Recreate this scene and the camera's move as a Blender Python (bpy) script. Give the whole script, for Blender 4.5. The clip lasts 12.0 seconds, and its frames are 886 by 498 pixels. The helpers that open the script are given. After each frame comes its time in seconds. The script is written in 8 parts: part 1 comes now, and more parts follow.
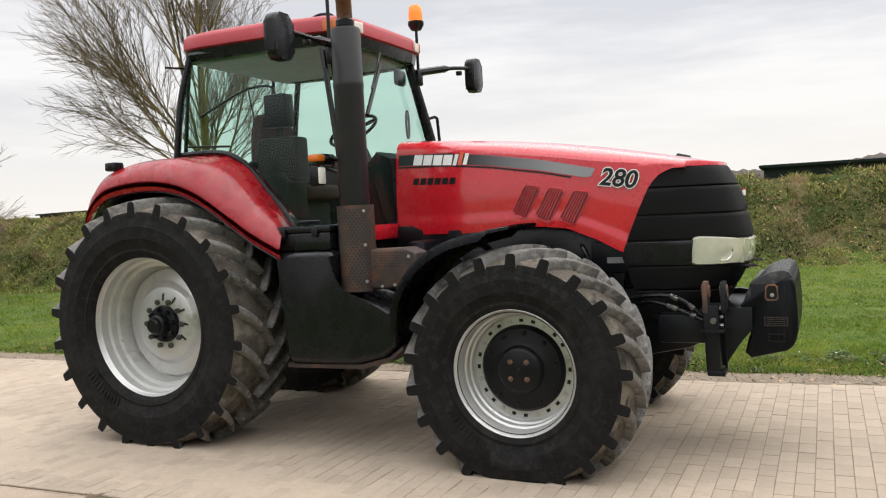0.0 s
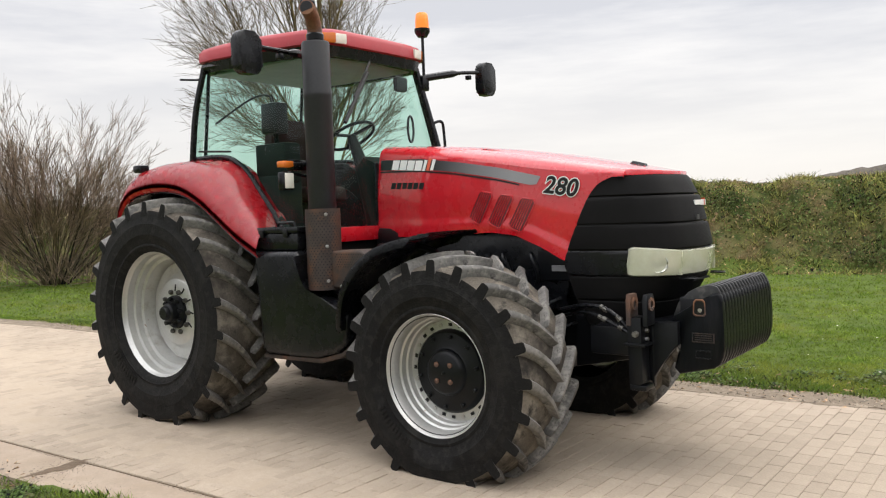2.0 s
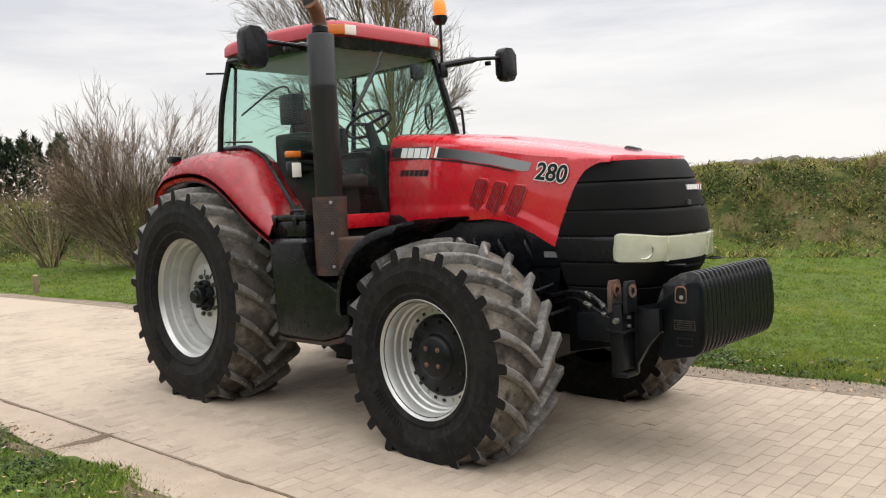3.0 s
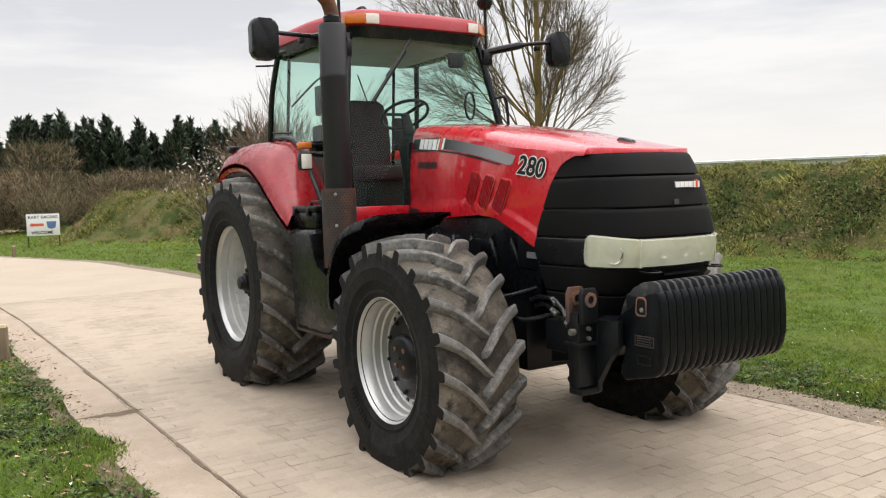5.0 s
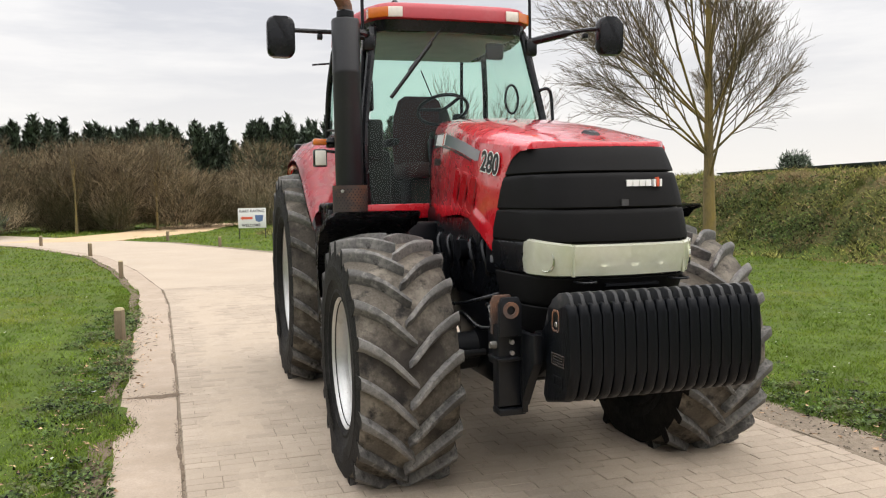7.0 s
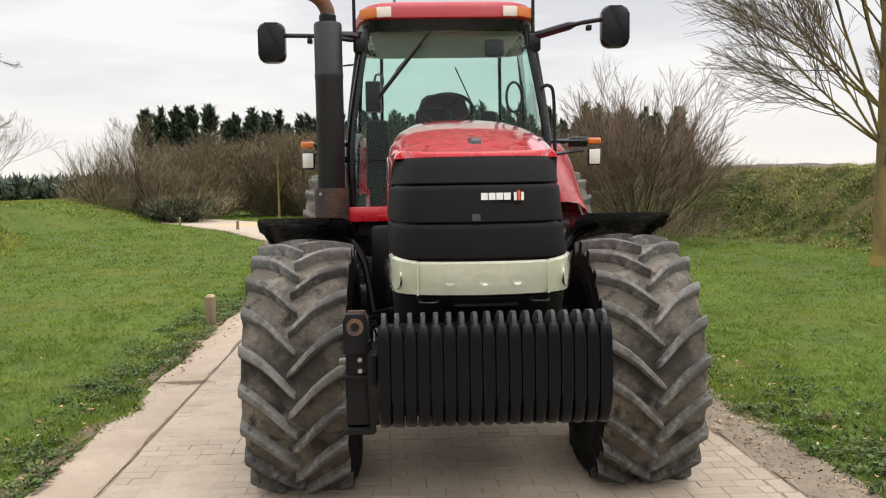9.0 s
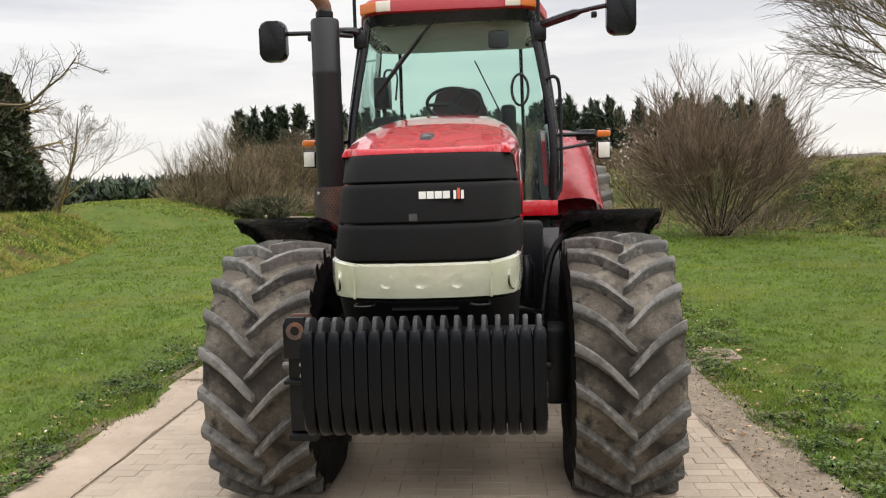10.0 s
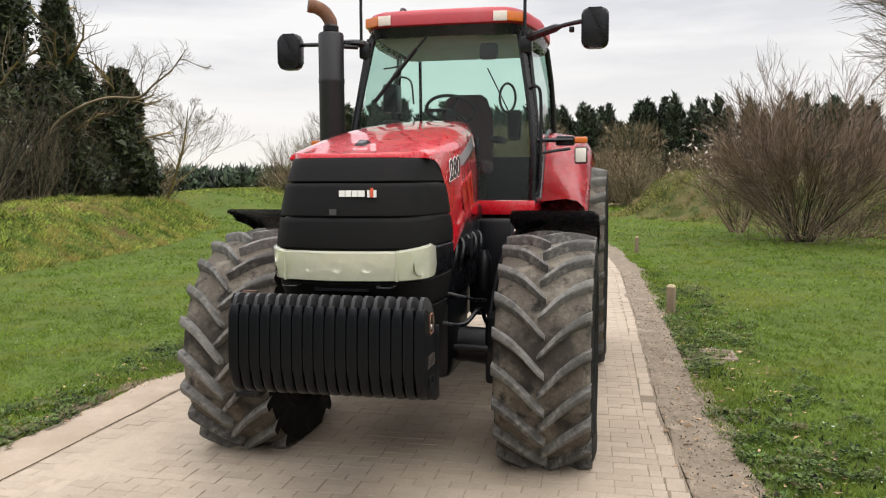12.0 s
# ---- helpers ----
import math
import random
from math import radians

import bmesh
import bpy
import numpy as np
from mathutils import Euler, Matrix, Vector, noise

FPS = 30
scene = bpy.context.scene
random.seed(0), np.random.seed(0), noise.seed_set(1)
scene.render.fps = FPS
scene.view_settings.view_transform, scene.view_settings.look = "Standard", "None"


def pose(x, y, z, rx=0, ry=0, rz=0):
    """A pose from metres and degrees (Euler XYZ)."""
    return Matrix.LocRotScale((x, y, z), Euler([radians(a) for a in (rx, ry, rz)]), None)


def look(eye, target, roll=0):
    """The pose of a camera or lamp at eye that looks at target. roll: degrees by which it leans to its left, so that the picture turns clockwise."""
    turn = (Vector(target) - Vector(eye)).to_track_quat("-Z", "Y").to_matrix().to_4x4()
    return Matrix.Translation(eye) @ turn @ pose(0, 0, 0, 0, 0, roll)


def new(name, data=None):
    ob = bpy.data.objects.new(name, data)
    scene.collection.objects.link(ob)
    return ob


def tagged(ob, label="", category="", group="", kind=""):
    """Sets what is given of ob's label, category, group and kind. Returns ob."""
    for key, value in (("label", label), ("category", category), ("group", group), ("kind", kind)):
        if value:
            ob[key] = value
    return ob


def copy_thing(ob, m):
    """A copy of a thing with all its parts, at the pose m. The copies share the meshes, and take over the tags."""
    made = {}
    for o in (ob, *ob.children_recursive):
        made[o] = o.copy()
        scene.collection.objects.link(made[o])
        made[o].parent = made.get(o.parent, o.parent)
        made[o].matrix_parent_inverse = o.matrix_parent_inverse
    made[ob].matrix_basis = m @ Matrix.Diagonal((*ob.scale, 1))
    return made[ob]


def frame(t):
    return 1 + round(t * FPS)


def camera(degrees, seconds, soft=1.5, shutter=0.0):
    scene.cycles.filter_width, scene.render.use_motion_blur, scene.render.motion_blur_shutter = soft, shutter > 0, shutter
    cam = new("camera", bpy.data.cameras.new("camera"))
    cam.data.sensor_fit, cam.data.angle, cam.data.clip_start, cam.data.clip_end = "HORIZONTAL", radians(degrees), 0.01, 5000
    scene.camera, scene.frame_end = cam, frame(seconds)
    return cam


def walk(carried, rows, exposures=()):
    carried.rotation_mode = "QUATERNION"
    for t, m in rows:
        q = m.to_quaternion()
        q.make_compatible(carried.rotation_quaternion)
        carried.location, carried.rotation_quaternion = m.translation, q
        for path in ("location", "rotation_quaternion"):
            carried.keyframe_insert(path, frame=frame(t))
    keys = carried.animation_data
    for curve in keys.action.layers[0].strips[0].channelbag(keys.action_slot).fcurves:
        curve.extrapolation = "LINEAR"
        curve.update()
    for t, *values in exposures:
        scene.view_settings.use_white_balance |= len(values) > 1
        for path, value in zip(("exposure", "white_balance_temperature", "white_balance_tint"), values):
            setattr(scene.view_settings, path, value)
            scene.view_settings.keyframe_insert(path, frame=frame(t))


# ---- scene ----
cam = camera(57.0, 12.0, soft=1.15)
PATH = [
    (0, (4.802, -6.018, 1.7), (3.95, -4.211, 1.611), -3.0),
    (0.5, (5.187, -5.86, 1.715), (4.226, -4.108, 1.633), -4.1),
    (1, (5.621, -5.743, 1.726), (4.527, -4.072, 1.618), -3.6),
    (1.5, (5.916, -5.56, 1.697), (4.777, -3.919, 1.591), -3.0),
    (2, (6.242, -5.379, 1.737), (5.033, -3.789, 1.643), -2.1),
    (2.5, (6.63, -5.212, 1.744), (5.322, -3.704, 1.616), -1.9),
    (3, (6.84, -4.998, 1.747), (5.457, -3.56, 1.618), -2.7),
    (3.2, (6.911, -4.867, 1.736), (5.489, -3.466, 1.62), -2.1),
    (5, (7.575, -3.667, 1.725), (5.884, -2.608, 1.588), -1.8),
    (5.5, (7.743, -3.326, 1.752), (5.994, -2.365, 1.618), -1.8),
    (6, (7.968, -2.967, 1.767), (6.164, -2.117, 1.608), -0.4),
    (6.5, (7.985, -2.542, 1.699), (6.136, -1.796, 1.533), -1.3),
    (7, (7.978, -2.091, 1.678), (6.066, -1.517, 1.552), -1.2),
    (7.5, (8.103, -1.617, 1.703), (6.153, -1.191, 1.576), -0.6),
    (9.5, (8.125, 0.044, 1.783), (6.131, -0.005, 1.636), -1.5),
    (10, (7.939, 0.391, 1.776), (5.952, 0.231, 1.619), -1.7),
    (10.5, (7.888, 0.742, 1.778), (5.911, 0.522, 1.568), -0.6),
    (11, (7.998, 0.989, 1.785), (6.03, 0.672, 1.618), -0.2),
    (11.5, (8.205, 1.169, 1.761), (6.25, 0.781, 1.598), 0.5),
    (12, (8.406, 1.446, 1.794), (6.458, 1.026, 1.629), -0.2),
]
walk(cam, [(t, look(eye, target, roll)) for t, eye, target, roll in PATH])

# ---------------------------------------------------------------- world and light
SUN = Vector((0.28, 0.36, 0.89)).normalized()
world = bpy.data.worlds.new("world")
scene.world = world
world.use_nodes = True


def build_sky():
    nt = world.node_tree
    nt.nodes.clear()
    N, Lk = nt.nodes.new, nt.links.new
    out, bg = N("ShaderNodeOutputWorld"), N("ShaderNodeBackground")
    sky = N("ShaderNodeTexSky")
    sky.sky_type, sky.sun_disc = "NISHITA", False
    sky.sun_elevation, sky.sun_rotation = math.asin(SUN.z), math.atan2(SUN.x, SUN.y)
    co, mp = N("ShaderNodeTexCoord"), N("ShaderNodeMapping")
    mp.inputs["Scale"].default_value = (1.0, 1.0, 6.5)
    noi = N("ShaderNodeTexNoise")
    noi.inputs["Scale"].default_value, noi.inputs["Detail"].default_value, noi.inputs["Roughness"].default_value = 2.3, 8.0, 0.58
    ramp = N("ShaderNodeValToRGB")
    e = ramp.color_ramp.elements
    e[0].position, e[0].color = 0.41, (6.6, 6.6, 6.9, 1)
    e[1].position, e[1].color = 0.61, (8.9, 8.7, 8.6, 1)
    sep, up = N("ShaderNodeSeparateXYZ"), N("ShaderNodeMapRange")
    up.inputs["From Min"].default_value, up.inputs["From Max"].default_value = 0.0, 0.22
    glow = N("ShaderNodeMix")
    glow.data_type = "RGBA"
    glow.inputs["A"].default_value = (8.9, 8.5, 8.1, 1)
    mix = N("ShaderNodeMix")
    mix.data_type = "RGBA"
    mix.inputs["Factor"].default_value = 0.90
    Lk(co.outputs["Generated"], mp.inputs["Vector"])
    Lk(mp.outputs["Vector"], noi.inputs["Vector"])
    Lk(noi.outputs["Fac"], ramp.inputs["Fac"])
    Lk(co.outputs["Generated"], sep.inputs["Vector"])
    Lk(sep.outputs["Z"], up.inputs["Value"])
    Lk(up.outputs["Result"], glow.inputs["Factor"])
    Lk(ramp.outputs["Color"], glow.inputs["B"])
    Lk(sky.outputs["Color"], mix.inputs["A"])
    Lk(glow.outputs["Result"], mix.inputs["B"])
    # an overcast sky grows brighter towards the zenith
    zen, lift = N("ShaderNodeMapRange"), N("ShaderNodeVectorMath")
    zen.interpolation_type = "SMOOTHSTEP"
    zen.inputs["From Min"].default_value, zen.inputs["From Max"].default_value = 0.25, 0.95
    zen.inputs["To Min"].default_value, zen.inputs["To Max"].default_value = 1.0, 3.5
    lift.operation = "SCALE"
    Lk(sep.outputs["Z"], zen.inputs["Value"])
    Lk(mix.outputs["Result"], lift.inputs[0])
    Lk(zen.outputs["Result"], lift.inputs["Scale"])
    Lk(lift.outputs["Vector"], bg.inputs["Color"])
    bg.inputs["Strength"].default_value = 0.085
    Lk(bg.outputs["Background"], out.inputs["Surface"])


build_sky()
sun = new("sun", bpy.data.lights.new("sun", "SUN"))
sun.data.energy, sun.data.angle, sun.data.color = 1.0, radians(80), (1.0, 0.90, 0.76)
sun.matrix_world = look((20, 40, 40), Vector((20, 40, 40)) - SUN)
scene.view_settings.exposure = 0.46

# ---------------------------------------------------------------- materials


def shader(name, base, rough=0.6, metal=0.0, grain=(), stain=None, bump=0.0, bump_scale=60.0, spec=0.5, island=0.0, obrand=0.0,
           coat=0.0, rough_var=0.0, stretch=(1, 1, 1)):
    """A node material: base colour, grain (scale, amount), stain (colour, scale, low, high), bump, variation by island or by object."""
    m = bpy.data.materials.new(name)
    m.use_nodes = True
    nt = m.node_tree
    N, Lk = nt.nodes.new, nt.links.new
    b = nt.nodes["Principled BSDF"]
    b.inputs["Metallic"].default_value, b.inputs["Roughness"].default_value = metal, rough
    b.inputs["Specular IOR Level"].default_value, b.inputs["Coat Weight"].default_value = spec, coat
    b.inputs["Coat Roughness"].default_value = 0.03
    co, mp = N("ShaderNodeTexCoord"), N("ShaderNodeMapping")
    mp.inputs["Scale"].default_value = stretch
    Lk(co.outputs["Object"], mp.inputs["Vector"])
    vec = mp.outputs["Vector"]
    col = N("ShaderNodeRGB").outputs[0]
    col.default_value = (*base, 1)

    def noise_fac(scale, detail=6, rough_=0.6):
        n = N("ShaderNodeTexNoise")
        n.inputs["Scale"].default_value, n.inputs["Detail"].default_value, n.inputs["Roughness"].default_value = scale, detail, rough_
        Lk(vec, n.inputs["Vector"])
        return n.outputs["Fac"]

    def scaled(source, fac, amount):
        mr = N("ShaderNodeMapRange")
        mr.inputs["From Min"].default_value, mr.inputs["From Max"].default_value = 0.25, 0.75
        mr.inputs["To Min"].default_value, mr.inputs["To Max"].default_value = 1 - amount, 1 + amount
        mr.clamp = False
        Lk(fac, mr.inputs["Value"])
        v = N("ShaderNodeVectorMath")
        v.operation = "SCALE"
        Lk(source, v.inputs[0])
        Lk(mr.outputs["Result"], v.inputs["Scale"])
        return v.outputs["Vector"]

    for sc, am in grain:
        col = scaled(col, noise_fac(sc), am)
    if island:
        g = N("ShaderNodeNewGeometry")
        col = scaled(col, g.outputs["Random Per Island"], island)
    if obrand:
        g = N("ShaderNodeObjectInfo")
        col = scaled(col, g.outputs["Random"], obrand)
    for st in ([stain] if stain and not isinstance(stain, list) else stain or []):
        colour, sc, lo, hi = st
        mr = N("ShaderNodeMapRange")
        mr.inputs["From Min"].default_value, mr.inputs["From Max"].default_value = lo, hi
        Lk(noise_fac(sc, 8, 0.65), mr.inputs["Value"])
        mx = N("ShaderNodeMix")
        mx.data_type = "RGBA"
        Lk(mr.outputs["Result"], mx.inputs["Factor"])
        Lk(col, mx.inputs["A"])
        mx.inputs["B"].default_value = (*colour, 1)
        col = mx.outputs["Result"]
    Lk(col, b.inputs["Base Color"])
    if rough_var:
        mr = N("ShaderNodeMapRange")
        mr.inputs["From Min"].default_value, mr.inputs["From Max"].default_value = 0.3, 0.7
        mr.inputs["To Min"].default_value, mr.inputs["To Max"].default_value = max(rough - rough_var, 0.02), min(rough + rough_var, 1)
        Lk(noise_fac(9.0), mr.inputs["Value"])
        Lk(mr.outputs["Result"], b.inputs["Roughness"])
    if bump:
        bp = N("ShaderNodeBump")
        bp.inputs["Strength"].default_value, bp.inputs["Distance"].default_value = bump, 0.01
        Lk(noise_fac(bump_scale, 5), bp.inputs["Height"])
        Lk(bp.outputs["Normal"], b.inputs["Normal"])
    return m


def glass_mat(name, tint, gloss=0.09):
    m = bpy.data.materials.new(name)
    m.use_nodes = True
    nt = m.node_tree
    nt.nodes.clear()
    N, Lk = nt.nodes.new, nt.links.new
    out, tr, gl, mx = N("ShaderNodeOutputMaterial"), N("ShaderNodeBsdfTransparent"), N("ShaderNodeBsdfGlossy"), N("ShaderNodeMixShader")
    lw, po, ma = N("ShaderNodeLayerWeight"), N("ShaderNodeMath"), N("ShaderNodeMath")
    po.operation, ma.operation = "POWER", "MULTIPLY_ADD"
    po.inputs[1].default_value, ma.inputs[1].default_value, ma.inputs[2].default_value = 5.0, 0.94, gloss
    tr.inputs["Color"].default_value = (*tint, 1)
    gl.inputs["Roughness"].default_value = 0.02
    lw.inputs["Blend"].default_value = 0.5
    Lk(lw.outputs["Facing"], po.inputs[0])
    Lk(po.outputs["Value"], ma.inputs[0])
    Lk(ma.outputs["Value"], mx.inputs["Fac"])
    Lk(tr.outputs["BSDF"], mx.inputs[1])
    Lk(gl.outputs["BSDF"], mx.inputs[2])
    Lk(mx.outputs["Shader"], out.inputs["Surface"])
    return m


def lamp_mat(name, colour, strength):
    m = shader(name, colour, 0.3)
    b = m.node_tree.nodes["Principled BSDF"]
    b.inputs["Emission Color"].default_value, b.inputs["Emission Strength"].default_value = (*colour, 1), strength
    return m


def leafy(m, share=0.4):
    """Thin leaves let part of the light through."""
    nt = m.node_tree
    N, Lk = nt.nodes.new, nt.links.new
    b, out = nt.nodes["Principled BSDF"], nt.nodes["Material Output"]
    tl, mx = N("ShaderNodeBsdfTranslucent"), N("ShaderNodeMixShader")
    mx.inputs["Fac"].default_value = share
    Lk(b.inputs["Base Color"].links[0].from_socket, tl.inputs["Color"])
    Lk(b.outputs["BSDF"], mx.inputs[1])
    Lk(tl.outputs["BSDF"], mx.inputs[2])
    Lk(mx.outputs["Shader"], out.inputs["Surface"])
    return m


RED = shader("red_paint", (0.54, 0.008, 0.018), 0.28, grain=((1.5, 0.06), (40, 0.04)), coat=1.0, rough_var=0.06, bump=0.01, bump_scale=300)
FADED = shader("faded_red_paint", (0.34, 0.022, 0.032), 0.5, grain=((2.0, 0.12), (50, 0.06)), stain=((0.34, 0.07, 0.075), 5, 0.55, 0.8))
BLACK = shader("black_plastic", (0.0052, 0.0058, 0.0074), 0.27, spec=0.36, grain=((4, 0.25), (90, 0.12)), stain=((0.0145, 0.0143, 0.0145), 6, 0.62, 0.9), rough_var=0.08, bump=0.06, bump_scale=250)
GRILLE = shader("dusty_black_grille", (0.0048, 0.0046, 0.0047), 0.62, spec=0.13, grain=((3, 0.25), (120, 0.25)), stain=((0.016, 0.0148, 0.0135), 3, 0.6, 0.95), bump=0.12, bump_scale=380)
IRON = shader("black_painted_iron", (0.0052, 0.0059, 0.0074), 0.34, spec=0.25, grain=((5, 0.3), (70, 0.2)), stain=[((0.045, 0.026, 0.016), 9, 0.69, 0.82)], bump=0.15, bump_scale=90)
WEIGHTIRON = shader("weathered_weight_iron", (0.0034, 0.0042, 0.0058), 0.34, spec=0.15, grain=((6, 0.3), (50, 0.3)), stain=[((0.011, 0.011, 0.012), 9, 0.54, 0.68), ((0.040, 0.021, 0.013), 7, 0.62, 0.72)], bump=0.25, bump_scale=120, stretch=(1, 1, 0.16))
# paler than the weights' iron, with lighter spots, for their top ribs
RIBIRON = shader("paler_rib_iron", (0.022, 0.023, 0.025), 0.45, spec=0.4, grain=((20, 0.4),), stain=((0.075, 0.070, 0.065), 16, 0.5, 0.65))
RUST = shader("rusted_steel", (0.16, 0.075, 0.04), 0.8, grain=((12, 0.4), (80, 0.3)), stain=((0.06, 0.045, 0.04), 7, 0.45, 0.65), bump=0.3, bump_scale=120)
OLDRUST = shader("old_dark_rust", (0.034, 0.022, 0.016), 0.8, grain=((12, 0.4), (80, 0.3)), stain=[((0.008, 0.008, 0.008), 16, 0.42, 0.58), ((0.10, 0.05, 0.025), 22, 0.60, 0.72)], bump=0.2)
DIRTYIRON = shader("dirty_grate_iron", (0.20, 0.155, 0.115), 0.9, grain=((20, 0.3),), stain=((0.10, 0.075, 0.055), 8, 0.5, 0.7))
STACK = shader("matt_black_stack", (0.016, 0.0165, 0.0185), 0.42, spec=0.4, grain=((5, 0.2), (60, 0.15)), stain=((0.035, 0.032, 0.029), 3, 0.58, 0.85))
SHIELD = shader("rusting_heat_shield", (0.055, 0.042, 0.037), 0.7, metal=0.3, grain=((7, 0.3),), stain=((0.14, 0.066, 0.036), 6, 0.47, 0.7), bump=0.2)
RUBBER = shader("tyre_rubber", (0.0085, 0.0083, 0.0082), 0.72, spec=0.15, grain=((3, 0.25), (60, 0.25)), stain=[((0.028, 0.026, 0.023), 5, 0.50, 0.80), ((0.018, 0.017, 0.016), 19, 0.52, 0.62)], bump=0.5, bump_scale=70)
TREAD = shader("dusty_tread_rubber", (0.105, 0.092, 0.075), 0.92, spec=0.2, obrand=0.1, grain=((6, 0.25), (70, 0.3)), stain=[((0.215, 0.190, 0.155), 6, 0.50, 0.66), ((0.045, 0.039, 0.033), 2.3, 0.50, 0.62), ((0.026, 0.024, 0.022), 9, 0.55, 0.68)], bump=0.5, bump_scale=110)
LUG = shader("worn_lug_rubber", (0.118, 0.114, 0.107), 0.7, spec=0.25, obrand=0.2, grain=((8, 0.3), (70, 0.3)), stain=[((0.25, 0.238, 0.215), 9, 0.48, 0.64), ((0.050, 0.047, 0.043), 2.3, 0.52, 0.66), ((0.026, 0.025, 0.024), 14, 0.57, 0.68)], bump=0.4, bump_scale=90)
RIM = shader("silver_rim_paint", (0.52, 0.52, 0.50), 0.34, metal=0.5, grain=((4, 0.10), (50, 0.06)), stain=[((0.26, 0.225, 0.175), 5, 0.56, 0.80), ((0.20, 0.10, 0.05), 17, 0.66, 0.74)], bump=0.06)


def hazed_lens(m, clear, tint):
    """Yellowed plastic that is still partly clear."""
    nt = m.node_tree
    N, Lk = nt.nodes.new, nt.links.new
    b, out = nt.nodes["Principled BSDF"], nt.nodes["Material Output"]
    tr, mx = N("ShaderNodeBsdfTransparent"), N("ShaderNodeMixShader")
    tr.inputs["Color"].default_value = (*tint, 1)
    mx.inputs["Fac"].default_value = clear
    Lk(b.outputs["BSDF"], mx.inputs[1])
    Lk(tr.outputs["BSDF"], mx.inputs[2])
    Lk(mx.outputs["Shader"], out.inputs["Surface"])
    return m


GREASY = shader("greasy_wheel_nut_steel", (0.13, 0.125, 0.11), 0.5, metal=0.4, grain=((40, 0.3),), stain=((0.02, 0.019, 0.018), 12, 0.5, 0.65))
LENS = hazed_lens(shader("yellowed_headlight_lens", (0.70, 0.70, 0.59), 0.08, grain=((6, 0.05), (30, 0.04)), coat=1.0, stain=((0.60, 0.62, 0.47), 5, 0.48, 0.72)), 0.44, (0.95, 0.955, 0.86))
BOWL = shader("lamp_reflector", (0.60, 0.61, 0.55), 0.12, metal=1.0, grain=((20, 0.08), (60, 0.1)))
LAMPBACK = shader("pale_lamp_housing", (0.74, 0.75, 0.66), 0.3, metal=0.35, grain=((14, 0.14), (50, 0.08)))
AMBER = shader("amber_lens", (0.60, 0.15, 0.016), 0.2, grain=((20, 0.1),), coat=0.4)
CLEAR = shader("milky_clear_lens", (0.70, 0.68, 0.60), 0.25, grain=((30, 0.1),), coat=0.3)
WHITE = shader("white_decal", (0.78, 0.78, 0.76), 0.4, grain=((30, 0.04),))
GREY = shader("grey_decal", (0.17, 0.17, 0.18), 0.35, grain=((30, 0.05),))
# also paints the dark inside of slots, bores, hollows and perforations
DECAL = shader("black_decal_and_dark_holes", (0.007, 0.007, 0.008), 0.35, spec=0.3, grain=((30, 0.1),))
FADEDTAG = shader("faded_grey_sticker", (0.045, 0.045, 0.047), 0.6, grain=((60, 0.4),))
# bonnet red darkened for the shade inside the vents
VENTSHADE = shader("dark_red_vent_shade", (0.10, 0.006, 0.010), 0.6, grain=((30, 0.1),))


def fade_stripe():
    """Printed foil that runs from black to silver along the bonnet."""
    m = shader("fading_stripe_foil", (0.007, 0.007, 0.008), 0.35, grain=((30, 0.1),))
    nt = m.node_tree
    N, Lk = nt.nodes.new, nt.links.new
    b = nt.nodes["Principled BSDF"]
    co, sp, rp = N("ShaderNodeTexCoord"), N("ShaderNodeSeparateXYZ"), N("ShaderNodeMapRange")
    rp.inputs["From Min"].default_value, rp.inputs["From Max"].default_value = 2.35, 3.15
    mx = N("ShaderNodeMix")
    mx.data_type = "RGBA"
    mx.inputs["A"].default_value, mx.inputs["B"].default_value = (0.007, 0.007, 0.008, 1), (0.26, 0.26, 0.27, 1)
    Lk(co.outputs["Object"], sp.inputs["Vector"])
    Lk(sp.outputs["X"], rp.inputs["Value"])
    Lk(rp.outputs["Result"], mx.inputs["Factor"])
    Lk(mx.outputs["Result"], b.inputs["Base Color"])
    return m


FADESTRIPE = fade_stripe()
CABIN = shader("dark_cab_trim", (0.016, 0.017, 0.016), 0.7, spec=0.2, grain=((6, 0.15), (80, 0.1)))
LINER = shader("grey_headlining", (0.44, 0.54, 0.58), 0.9, grain=((6, 0.1), (80, 0.1)))
SEATRED = shader("dark_red_seat_cloth", (0.05, 0.017, 0.018), 0.9, grain=((8, 0.15), (140, 0.2)), bump=0.2)
GLASS = glass_mat("tinted_cab_glass", (0.72, 0.885, 0.825), 0.028)
STEEL = shader("bare_steel", (0.45, 0.44, 0.42), 0.4, metal=0.9, grain=((20, 0.15),))
BRICK = shader("buff_concrete_block", (0.338, 0.281, 0.219), 0.9, spec=0.25, grain=((1.2, 0.07), (0.3, 0.06), (9, 0.06), (60, 0.12)), island=0.04, stain=[((0.390, 0.322, 0.248), 0.5, 0.50, 0.72), ((0.285, 0.234, 0.180), 0.9, 0.5, 0.85), ((0.235, 0.190, 0.145), 13, 0.60, 0.75)], bump=0.3, bump_scale=180)
BRICKP = shader("buff_concrete_block_single", (0.325, 0.271, 0.211), 0.9, spec=0.25, grain=((9, 0.06), (60, 0.12)), obrand=0.04, stain=((0.27, 0.218, 0.165), 13, 0.60, 0.75), bump=0.3, bump_scale=180)
ROADBED = shader("sandy_joint_bed", (0.185, 0.149, 0.110), 0.95, spec=0.2, grain=((2, 0.15), (80, 0.2)), stain=((0.33, 0.268, 0.198), 1.6, 0.50, 0.68), bump=0.25)
